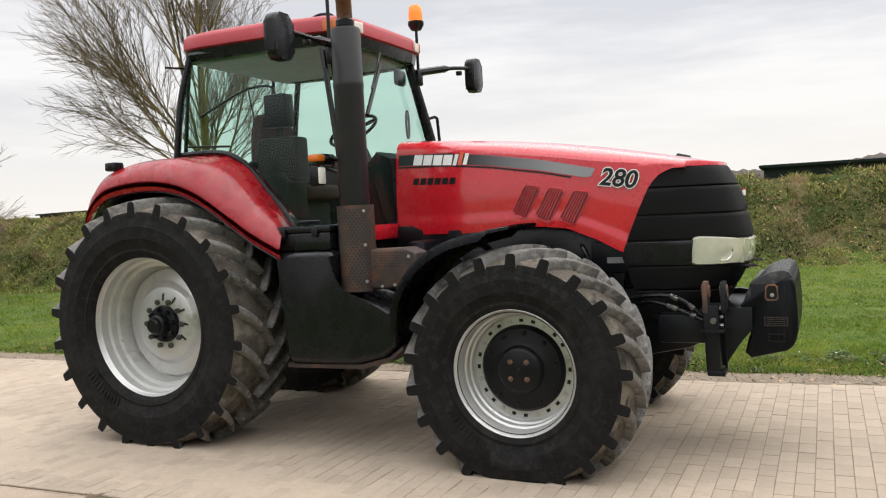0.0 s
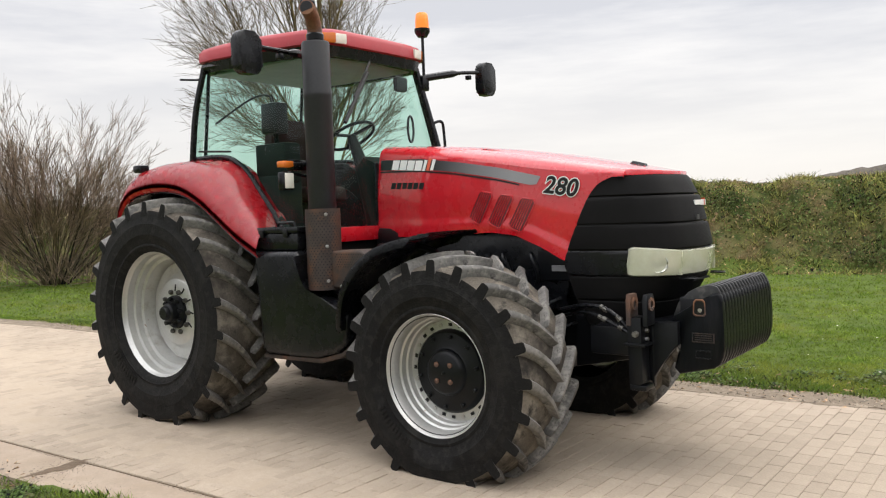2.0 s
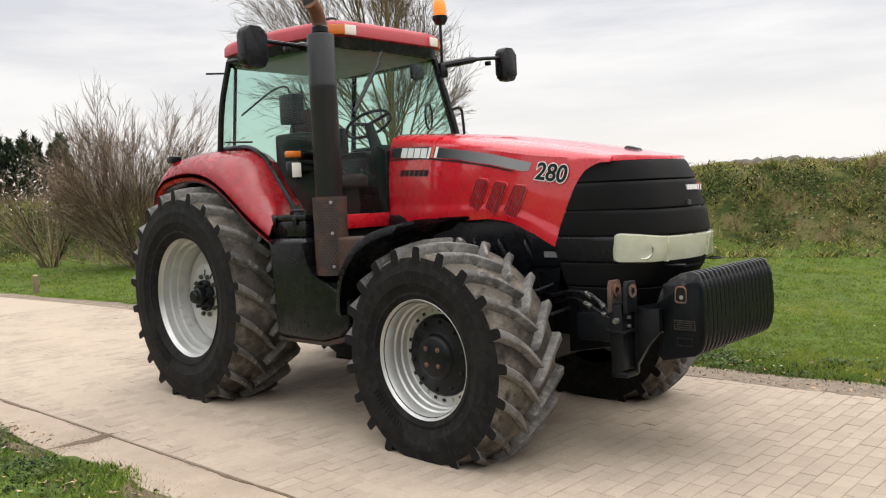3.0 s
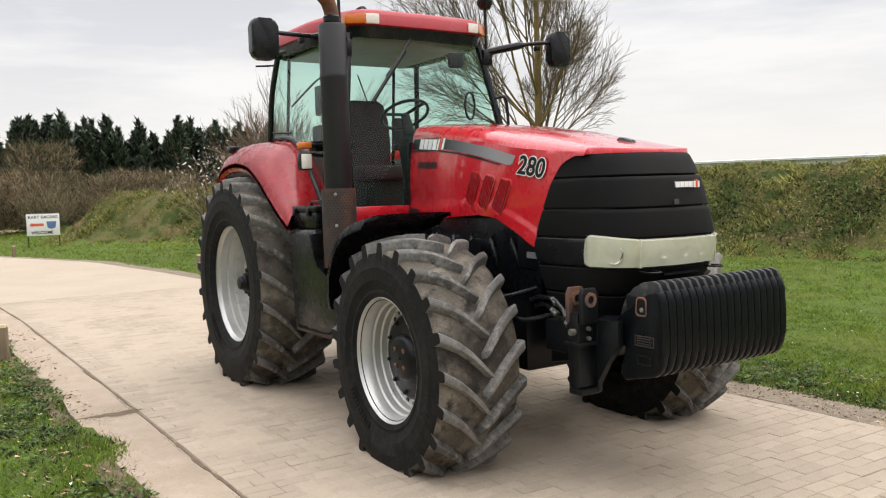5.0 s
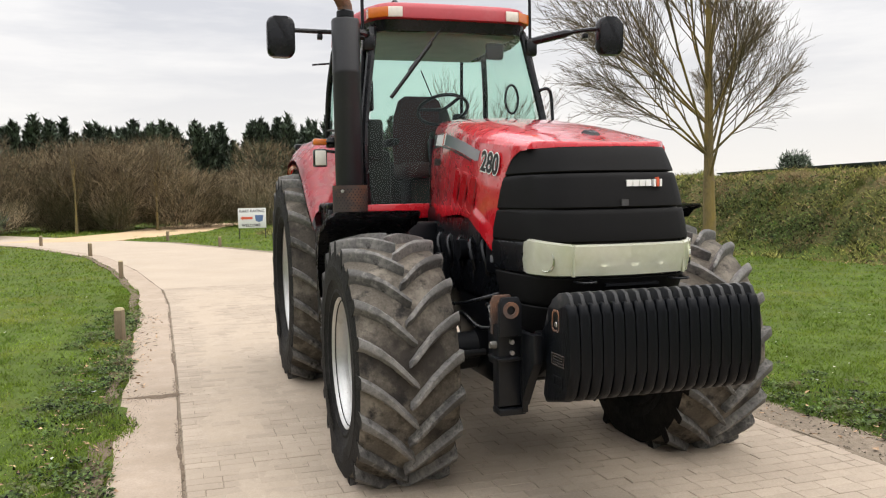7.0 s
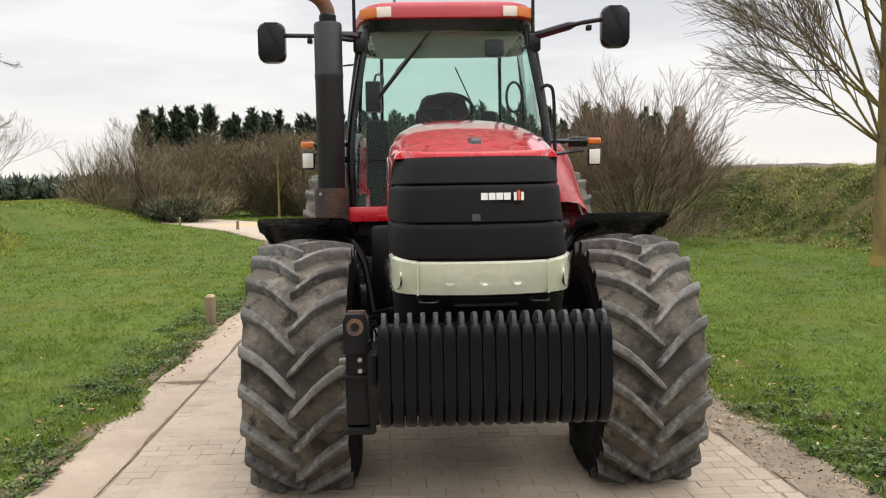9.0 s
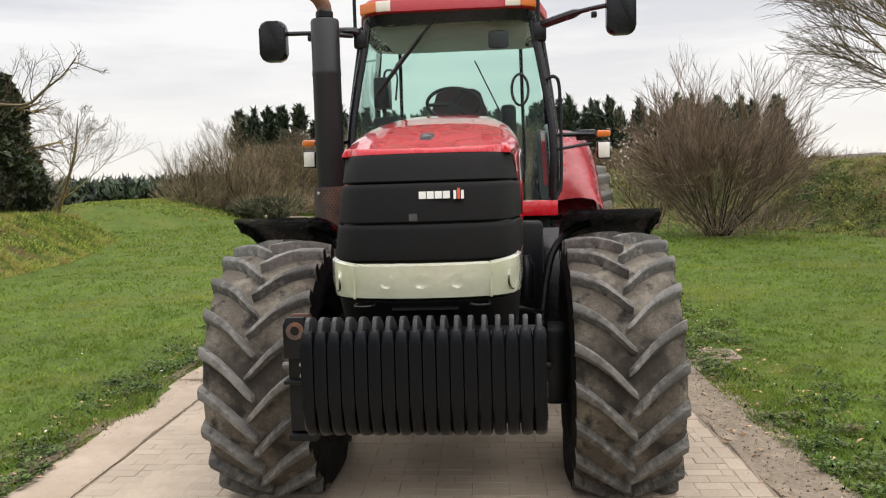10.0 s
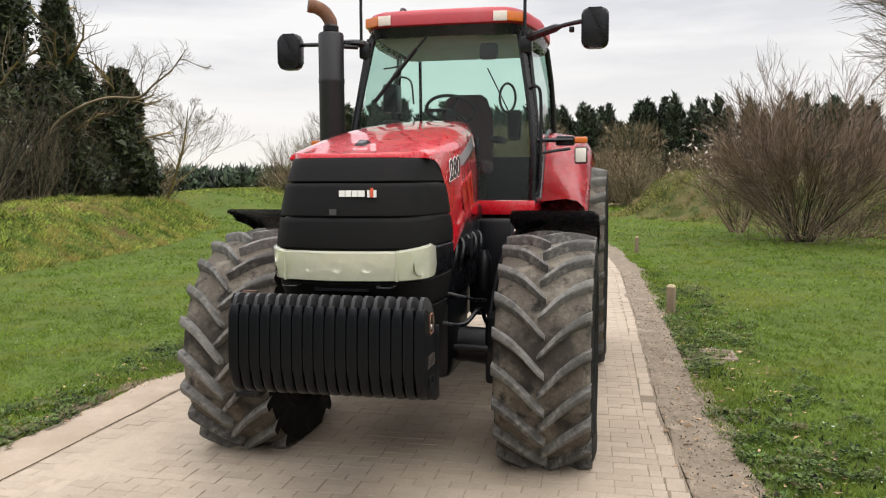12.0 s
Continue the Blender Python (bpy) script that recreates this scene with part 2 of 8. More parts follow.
PAVING = shader("dusty_buff_paving", (0.375, 0.313, 0.244), 0.92, spec=0.2, grain=((0.8, 0.07), (14, 0.06), (90, 0.1)), stain=((0.345, 0.283, 0.213), 0.7, 0.5, 0.8), bump=0.2)
SANDY = shader("orange_sand", (0.46, 0.335, 0.20), 0.95, spec=0.2, grain=((0.8, 0.1), (30, 0.15)), stain=((0.38, 0.29, 0.19), 0.6, 0.5, 0.75))
GUTTER = shader("concrete_gutter", (0.345, 0.281, 0.219), 0.92, spec=0.2, grain=((2, 0.10), (9, 0.08), (60, 0.12)), stain=[((0.25, 0.198, 0.145), 1.6, 0.46, 0.82), ((0.32, 0.255, 0.19), 7, 0.48, 0.75)], bump=0.3, bump_scale=80)
DIRT = shader("gravelly_dirt", (0.190, 0.154, 0.115), 0.95, spec=0.2, grain=((3, 0.2), (40, 0.3)), stain=[((0.30, 0.248, 0.188), 4, 0.52, 0.7), ((0.10, 0.082, 0.062), 6, 0.54, 0.70)], bump=0.6, bump_scale=60)
SOIL = shader("washed_soil", (0.135, 0.100, 0.070), 0.95, spec=0.2, grain=((4, 0.2), (40, 0.25)), stain=[((0.080, 0.060, 0.043), 3, 0.5, 0.7), ((0.215, 0.168, 0.122), 6, 0.54, 0.72)], bump=0.5, bump_scale=70)
SANDFILM = shader("pale_blown_sand", (0.375, 0.311, 0.241), 0.95, spec=0.2, grain=((2, 0.06), (20, 0.08), (90, 0.12)), stain=((0.36, 0.295, 0.222), 3, 0.5, 0.75), bump=0.25, bump_scale=160)
GRASS = shader("lawn", (0.066, 0.097, 0.0150), 0.9, spec=0.15, grain=((0.35, 0.18), (1.6, 0.22), (6, 0.28), (28, 0.35), (110, 0.35)), stain=[((0.092, 0.098, 0.020), 0.5, 0.50, 0.72), ((0.040, 0.066, 0.010), 1.9, 0.54, 0.70)], bump=0.8, bump_scale=60)
BLADE = leafy(shader("grass_blades", (0.143, 0.203, 0.0315), 0.8, spec=0.1, island=0.24, grain=((0.40, 0.30), (0.09, 0.2), (1.6, 0.20), (6, 0.14)), stain=[((0.27, 0.30, 0.056), 0.5, 0.50, 0.70), ((0.085, 0.165, 0.024), 0.7, 0.55, 0.68), ((0.100, 0.18, 0.026), 2.6, 0.55, 0.68), ((0.30, 0.27, 0.10), 3.6, 0.63, 0.72)]), 0.45)
BANKGREEN = leafy(shader("bank_meadow_grass", (0.220, 0.270, 0.055), 0.85, spec=0.1, island=0.5, grain=((0.25, 0.25), (3, 0.35)), stain=[((0.32, 0.28, 0.085), 0.6, 0.48, 0.60), ((0.085, 0.14, 0.030), 1.4, 0.53, 0.61), ((0.25, 0.175, 0.10), 0.9, 0.56, 0.64)]))
WEED = leafy(shader("weed_leaves", (0.078, 0.122, 0.034), 0.6, spec=0.2, island=0.6, grain=((1, 0.3), (7, 0.3)), stain=[((0.20, 0.205, 0.09), 3, 0.5, 0.7), ((0.19, 0.135, 0.075), 5, 0.56, 0.70)]))
BRAMBLE = leafy(shader("bramble_leaves", (0.098, 0.122, 0.042), 0.6, spec=0.2, island=0.6, grain=((2, 0.3),), stain=((0.14, 0.10, 0.05), 2.5, 0.58, 0.70)), 0.3)
ROUGHGRASS = shader("rough_bank_grass", (0.082, 0.083, 0.027), 0.95, spec=0.1, grain=((0.5, 0.3), (6, 0.4), (40, 0.4)), stain=[((0.115, 0.098, 0.046), 0.8, 0.52, 0.62), ((0.038, 0.055, 0.015), 1.5, 0.52, 0.60)], bump=1.0, bump_scale=22)
TUFT = leafy(shader("bank_tufts", (0.222, 0.222, 0.070), 0.85, spec=0.1, island=0.6, stain=[((0.275, 0.212, 0.115), 0.8, 0.50, 0.60), ((0.31, 0.33, 0.092), 2.3, 0.60, 0.68), ((0.095, 0.118, 0.034), 1.5, 0.51, 0.58)], grain=((0.25, 0.25), (3, 0.4), (9, 0.35))))
BARK = shader("lichened_bark", (0.155, 0.118, 0.052), 0.9, grain=((5, 0.2), (40, 0.3)), stain=((0.27, 0.190, 0.035), 2, 0.45, 0.68), bump=0.6, bump_scale=50, stretch=(1, 1, 0.3))
TWIG = shader("bare_twigs", (0.125, 0.098, 0.058), 0.9, island=0.3, grain=((2, 0.2),))
DARKTWIG = shader("dark_undergrowth_twigs", (0.072, 0.058, 0.034), 0.95, island=0.5, grain=((0.6, 0.3),))
SHRUBTWIG = shader("brown_shrub_stems", (0.180, 0.130, 0.092), 0.9, island=0.35, grain=((2, 0.2),))
PALETWIG = shader("pale_blossom", (0.55, 0.48, 0.45), 0.9, island=0.3)
NEEDLE = shader("dark_conifer", (0.060, 0.082, 0.052), 0.8, island=0.6, grain=((0.4, 0.3), (2, 0.3)))
IVY = shader("ivy_leaves", (0.034, 0.048, 0.018), 0.5, island=0.55, grain=((0.8, 0.3),))
HEDGE = shader("brown_hedge_twigs", (0.180, 0.142, 0.090), 0.95, spec=0.1, island=0.5, grain=((0.3, 0.35), (2, 0.3)), stain=((0.085, 0.085, 0.045), 0.35, 0.5, 0.68))
STONE = shader("pale_gravel", (0.32, 0.27, 0.205), 0.9, island=0.35)
CLOD = shader("dark_grit", (0.15, 0.122, 0.09), 0.95, island=0.4)
LEAFLITTER = shader("dead_leaves", (0.27, 0.175, 0.10), 0.85, island=0.6)
PETAL = shader("daisy_petals", (0.75, 0.75, 0.70), 0.7, island=0.1)
WOOD = shader("weathered_post_wood", (0.185, 0.140, 0.088), 0.9, grain=((8, 0.2), (60, 0.2)), bump=0.3, stretch=(1, 1, 0.2))
PALEWOOD = shader("pale_sawn_wood", (0.42, 0.35, 0.21), 0.9, grain=((20, 0.15), (90, 0.15)))
SIGNWHITE = shader("white_sign_board", (0.72, 0.72, 0.70), 0.5, grain=((3, 0.05),))
SIGNRED = shader("sign_orange_red", (0.62, 0.10, 0.045), 0.5, grain=((5, 0.05),))
SIGNBLUE = shader("sign_blue", (0.09, 0.15, 0.30), 0.5, grain=((5, 0.1),))
SIGNBLACK = shader("sign_black", (0.02, 0.02, 0.022), 0.5, grain=((9, 0.1),))
ROOFGREY = shader("pale_sheet_roof", (0.56, 0.565, 0.55), 0.6, grain=((0.3, 0.06),))
DARKSHED = shader("dark_green_container", (0.016, 0.022, 0.019), 0.8, spec=0.1, grain=((0.5, 0.2),))
FARWOOD = shader("far_wood", (0.125, 0.112, 0.098), 1.0, spec=0.05, grain=((0.02, 0.2), (0.15, 0.25), (0.9, 0.3)))

# ---------------------------------------------------------------- mesh helpers


def part(name, bm, material, parent=None, label="", smooth=True):
    me = bpy.data.meshes.new(name)
    bmesh.ops.recalc_face_normals(bm, faces=bm.faces)
    for f in bm.faces:
        f.smooth = smooth
    bm.to_mesh(me)
    bm.free()
    if smooth:
        me.set_sharp_from_angle(angle=radians(38))
    for mm in (material if isinstance(material, (list, tuple)) else [material]):
        me.materials.append(mm)
    ob = new(name, me)
    ob.parent = parent
    if label:
        tagged(ob, label)
    return ob


def raw(name, verts, faces, material, parent=None, label="", smooth=False):
    me = bpy.data.meshes.new(name)
    me.from_pydata([tuple(v) for v in verts], [], [tuple(f) for f in faces])
    me.materials.append(material)
    if smooth:
        me.polygons.foreach_set("use_smooth", [True] * len(me.polygons))
    ob = new(name, me)
    ob.parent = parent
    if label:
        tagged(ob, label)
    return ob


def tri_mesh(name, pts, material, parent=None, label=""):
    """A mesh of loose triangles from an array (n, 3, 3)."""
    pts = np.asarray(pts, dtype=np.float32)
    n = len(pts)
    me = bpy.data.meshes.new(name)
    me.vertices.add(n * 3)
    me.vertices.foreach_set("co", pts.reshape(-1))
    me.loops.add(n * 3)
    me.loops.foreach_set("vertex_index", np.arange(n * 3, dtype=np.int32))
    me.polygons.add(n)
    me.polygons.foreach_set("loop_start", np.arange(0, n * 3, 3, dtype=np.int32))
    me.update(calc_edges=True)
    me.materials.append(material)
    ob = new(name, me)
    ob.parent = parent
    if label:
        tagged(ob, label)
    return ob


def group(name, label, category, at=(0, 0, 0), rz=0.0, grp="", kind=""):
    ob = new(name)
    ob.matrix_basis = pose(*at, 0, 0, rz)
    ob.empty_display_size = 0.2
    return tagged(ob, label, category, grp, kind)


def box(bm, x0, x1, y0, y1, z0, z1, bevel=0.0, seg=2, m=None):
    r = bmesh.ops.create_cube(bm, size=1.0)
    vs = r["verts"]
    for v in vs:
        v.co = Vector(((x0 + x1) / 2 + v.co.x * (x1 - x0), (y0 + y1) / 2 + v.co.y * (y1 - y0), (z0 + z1) / 2 + v.co.z * (z1 - z0)))
    if bevel:
        es = {e for v in vs for e in v.link_edges}
        r = bmesh.ops.bevel(bm, geom=list(es), offset=bevel, segments=seg, affect="EDGES", profile=0.5)
        vs = list({v for v in r["verts"]} | {v for v in vs if v.is_valid})
    if m is not None:
        bmesh.ops.transform(bm, matrix=m, verts=vs)
    return bm


def prism(bm, pts, axis, a, b, bevel=0.0, seg=2):
    """A polygon of 2-D points run along an axis from a to b. x: pts are (y, z); y: (x, z); z: (x, y)."""
    def at(p, s):
        return {"x": (s, p[0], p[1]), "y": (p[0], s, p[1]), "z": (p[0], p[1], s)}[axis]
    lo = [bm.verts.new(at(p, a)) for p in pts]
    hi = [bm.verts.new(at(p, b)) for p in pts]
    n = len(pts)
    fs = [bm.faces.new(lo), bm.faces.new(hi[::-1])]
    for i in range(n):
        fs.append(bm.faces.new((lo[i], hi[i], hi[(i + 1) % n], lo[(i + 1) % n])))
    if bevel:
        es = list({e for f in fs[:2] for e in f.edges})
        bmesh.ops.bevel(bm, geom=es, offset=bevel, segments=seg, affect="EDGES", profile=0.5)
    return bm


def loft(bm, rings, closed=True, cap=True):
    vs = [[bm.verts.new(p) for p in r] for r in rings]
    n = len(rings[0])
    for a, b in zip(vs, vs[1:]):
        for i in range(n if closed else n - 1):
            bm.faces.new((a[i], a[(i + 1) % n], b[(i + 1) % n], b[i]))
    if cap and closed:
        bm.faces.new(vs[0][::-1])
        bm.faces.new(vs[-1])
    return vs


def lathe(bm, profile, n=48, axis="y", centre=(0, 0, 0)):
    """Turns (radius, along) points round an axis through centre."""
    rings = []
    for r, s in profile:
        ring = []
        for k in range(n):
            c, d = r * math.cos(2 * math.pi * k / n), r * math.sin(2 * math.pi * k / n)
            p = {"y": (c, s, d), "z": (c, d, s), "x": (s, c, d)}[axis]
            ring.append(Vector(p) + Vector(centre))
        rings.append(ring)
    loft(bm, rings, True, False)
    return bm


def rod(bm, a, b, r, n=12, r2=None):
    a, b = Vector(a), Vector(b)
    return tube(bm, [a, b], [r, r if r2 is None else r2], n)


def tube(bm, pts, r, n=10):
    pts = [Vector(p) for p in pts]
    rs = r if isinstance(r, (list, tuple)) else [r] * len(pts)
    rings, ref = [], None
    for i, p in enumerate(pts):
        d = (pts[min(i + 1, len(pts) - 1)] - pts[max(i - 1, 0)]).normalized()
        if ref is None:
            ref = d.orthogonal().normalized()
        u = (ref - d * ref.dot(d)).normalized()
        ref = u
        w = d.cross(u)
        rings.append([p + rs[i] * (math.cos(2 * math.pi * k / n) * u + math.sin(2 * math.pi * k / n) * w) for k in range(n)])
    loft(bm, rings)
    return bm


def smooth_pts(pts, n=6):
    """Catmull-Rom through points."""
    P = [Vector(p) for p in pts]
    P = [2 * P[0] - P[1], *P, 2 * P[-1] - P[-2]]
    out = []
    for i in range(1, len(P) - 2):
        for k in range(n):
            t = k / n
            out.append(0.5 * ((2 * P[i]) + (P[i + 1] - P[i - 1]) * t + (2 * P[i - 1] - 5 * P[i] + 4 * P[i + 1] - P[i + 2]) * t * t
                              + (3 * P[i] - P[i - 1] - 3 * P[i + 1] + P[i + 2]) * t ** 3))
    out.append(P[-2])
    return out


def lerp(x, table):
    xs, ys = zip(*table)
    return float(np.interp(x, xs, ys))


B = bmesh.new

# ---------------------------------------------------------------- ground, banks, road
RIDGE_N = [(120, 47), (60, 32), (40, 27.5), (3, 19.4), (-9, 16.6), (-19, 14.4), (-28, 10.8), (-33, 7.4), (-35.2, 5.6)]
RIDGE_S = [(30, -12.5), (8, -12.8), (-5, -13.2), (-12, -14.2), (-21, -17.5)]
TRACK = [(-33, -8.5), (-38, -6), (-43, -4), (-50, -3.0), (-60, 0)]
RIDGE_F = [(-38, -22), (-50, -24), (-70, -30)]
EDGE_L = [(-46, -14), (-36, -7.6), (-28.5, -3.3), (-18.5, 0.35), (-13, 1.05), (-8, 1.5), (-2.6, 1.68), (2, 1.78), (5, 1.95), (14, 2.2), (60, 3.0)]
EDGE_R = [(-46, -19), (-36, -12.4), (-28.7, -8.3), (-20.5, -5.0), (-13.9, -3.6), (-8.6, -2.78), (-6.2, -2.6), (0, -2.34), (4, -2.2), (14, -2.0), (60, -1.2)]


def seg_dist(X, Y, line):
    d = np.full(X.shape, 1e9)
    for (x0, y0), (x1, y1) in zip(line, line[1:]):
        dx, dy = x1 - x0, y1 - y0
        t = np.clip(((X - x0) * dx + (Y - y0) * dy) / (dx * dx + dy * dy), 0, 1)
        d = np.minimum(d, np.hypot(X - x0 - t * dx, Y - y0 - t * dy))
    return d


def mound(d, top, foot):
    t = np.clip((foot - d) / (foot - top), 0, 1)
    return t * t * (3 - 2 * t)


def wobble(X, Y, s, seed):
    r = np.random.RandomState(seed)
    out = np.zeros_like(X)
    for k in range(6):
        a, ph = r.uniform(0, 6.28), r.uniform(0, 6.28)
        f = s * (1 + 0.7 * k)
        out += np.sin(f * (X * math.cos(a) + Y * math.sin(a)) + ph) / (1 + 0.6 * k)
    return out / 2.2


def height(X, Y):
    X, Y = np.asarray(X, float), np.asarray(Y, float)
    n, s, f = mound(seg_dist(X, Y, RIDGE_N), 1.2, 4.6), mound(seg_dist(X, Y, RIDGE_S), 0.8, 3.7), mound(seg_dist(X, Y, RIDGE_F), 1.5, 8)
    taper = np.clip((X + 47) / 11, 0.7, 1)
    bank = 2.15 * taper * n + 1.14 * s + 1.35 * f
    rough = (n + s) * (0.13 * wobble(X, Y, 1.3, 3) + 0.09 * wobble(X, Y, 2.6, 4))
    road = (Y > np.interp(X, *zip(*EDGE_R)) - 0.40 + tongue(X)) & (Y < np.interp(X, *zip(*EDGE_L)) + 0.35)
    lawn = np.where(road, -0.08, -0.015 + 0.015 * wobble(X, Y, 0.9, 5) + 0.16 * tongue(X) * (np.abs(Y + 2.9) < 0.5))
    return lawn + bank + rough, n


def build_ground():
    xs = np.concatenate([[-900, -500, -300, -180, -120, -90], np.arange(-75, -30, 1.5), np.arange(-30, 14, 0.4), np.arange(14, 40, 2.0), [50, 70, 100, 160, 300, 600, 900]])
    ys = np.concatenate([[-900, -500, -250, -120, -70, -50], np.arange(-40, -18, 1.5), np.arange(-18, -3.6, 0.4), np.arange(-3.6, 3.6, 0.15), np.arange(3.6, 25, 0.4), np.arange(25, 45, 1.5), [50, 60, 80, 120, 200, 400, 900]])
    X, Y = np.meshgrid(xs, ys, indexing="ij")
    Z, nb = height(X, Y)
    nx, ny = X.shape
    verts = np.stack([X, Y, Z], -1).reshape(-1, 3)
    idx = np.arange(nx * ny).reshape(nx, ny)
    faces = np.stack([idx[:-1, :-1], idx[1:, :-1], idx[1:, 1:], idx[:-1, 1:]], -1).reshape(-1, 4)
    ob = raw("ground", verts.tolist(), faces.tolist(), GRASS, smooth=True)
    ob.data.materials.append(ROUGHGRASS)
    fb = nb[:-1, :-1].reshape(-1)
    ob.data.polygons.foreach_set("material_index", (fb > 0.08).astype(np.int32))
    tagged(ob, "mown green lawn with rough grassy earth banks", "ground", kind="structure")


def ribbon(name, left, right, xs, z, material, label, thick=0.06, kind="structure"):
    """A strip of ground between two edges, each a function of x, with thickness."""
    top_l = [(x, left(x), z) for x in xs]
    top_r = [(x, right(x), z) for x in xs]
    bm = B()
    rings = [[a, b, (b[0], b[1], z - thick), (a[0], a[1], z - thick)] for a, b in zip(top_l, top_r)]
    loft(bm, rings)
    return tagged(part(name, bm, material, smooth=False), label, name.replace("_", " "), kind=kind)


def edge_l(x):
    return lerp(x, EDGE_L)


def edge_r(x):
    return lerp(x, EDGE_R)


def build_road():
    xs = list(np.arange(-46, -12, 1.0)) + list(np.arange(-12, 12, 0.5)) + list(np.arange(12, 60.1, 4.0))
    ribbon("road", edge_l, edge_r, [-8.95, *np.arange(-8.5, 9.4, 0.5), 9.45], -0.0045, ROADBED, "buff block-paved farm road, sandy and worn", 0.1)
    ribbon("road", edge_l, edge_r, [x for x in xs if x < -8.9] + [-8.95], -0.001, PAVING, "buff block-paved road bending away, dusty with sand", 0.1)
    ribbon("road", edge_l, edge_r, [9.45, *[x for x in xs if x > 9.5]], -0.001, PAVING, "buff block-paved road leading on", 0.1)
    ribbon("gutter", lambda x: edge_r(x) - 0.004, lambda x: edge_r(x) - 0.44 - 0.02 * math.sin(1.7 * x) - 0.012 * math.sin(7.3 * x), [x for x in np.arange(-40, 20, 0.25)], -0.004, GUTTER,
                 "worn concrete edge strip along the road", 0.09)
    ribbon("dirt_verge", lambda x: edge_l(x) + 0.46 + 0.05 * math.sin(1.3 * x) + 0.03 * math.sin(5.7 * x + 1) + 0.012 * math.sin(17 * x), lambda x: edge_l(x) + 0.008, [x for x in np.arange(-30, 30, 0.12)], -0.008, DIRT,
           "dark gravelly dirt strip beside the paving", 0.09)
    def ragged(x, k):
        return 0.5 * math.sin(1.9 * x + k) + 0.3 * math.sin(5.3 * x + 2.1 * k) + 0.2 * math.sin(13.7 * x + 0.7 * k) + 0.15 * math.sin(31.0 * x + k)

    ribbon("dirt_edge", lambda x: edge_r(x) - 0.475 - 0.065 * ragged(x, 1.0), lambda x: edge_r(x) - 0.60 - 0.03 * ragged(x, 2.0), list(np.arange(-30, -9, 0.25)) + list(np.arange(-9, 9, 0.06)) + list(np.arange(9, 20, 0.25)), -0.0015, SOIL,
           "crumbled soil edge between gutter and grass", 0.07)
    ribbon("joint_dirt", lambda x: edge_r(x) + 0.001 + 0.022 * max(0.0, ragged(x, 3.0) - 0.15), lambda x: edge_r(x) - 0.003 - 0.026 * max(0.0, ragged(x, 4.0) - 0.15), list(np.arange(-16, 9, 0.06)), 0.0012, SOIL,
           "dark soil washed into the joint of the gutter", 0.02)
    bm = B()
    loft(bm, [[(x + 0.9, y + 2.5, 0.0), (x - 0.9, y - 2.5, 0.0), (x - 0.9, y - 2.5, -0.1), (x + 0.9, y + 2.5, -0.1)] for x, y in TRACK])
    tagged(part("sandy_track", bm, SANDY, smooth=False), "sandy track leading off behind the sign", "track", kind="structure")


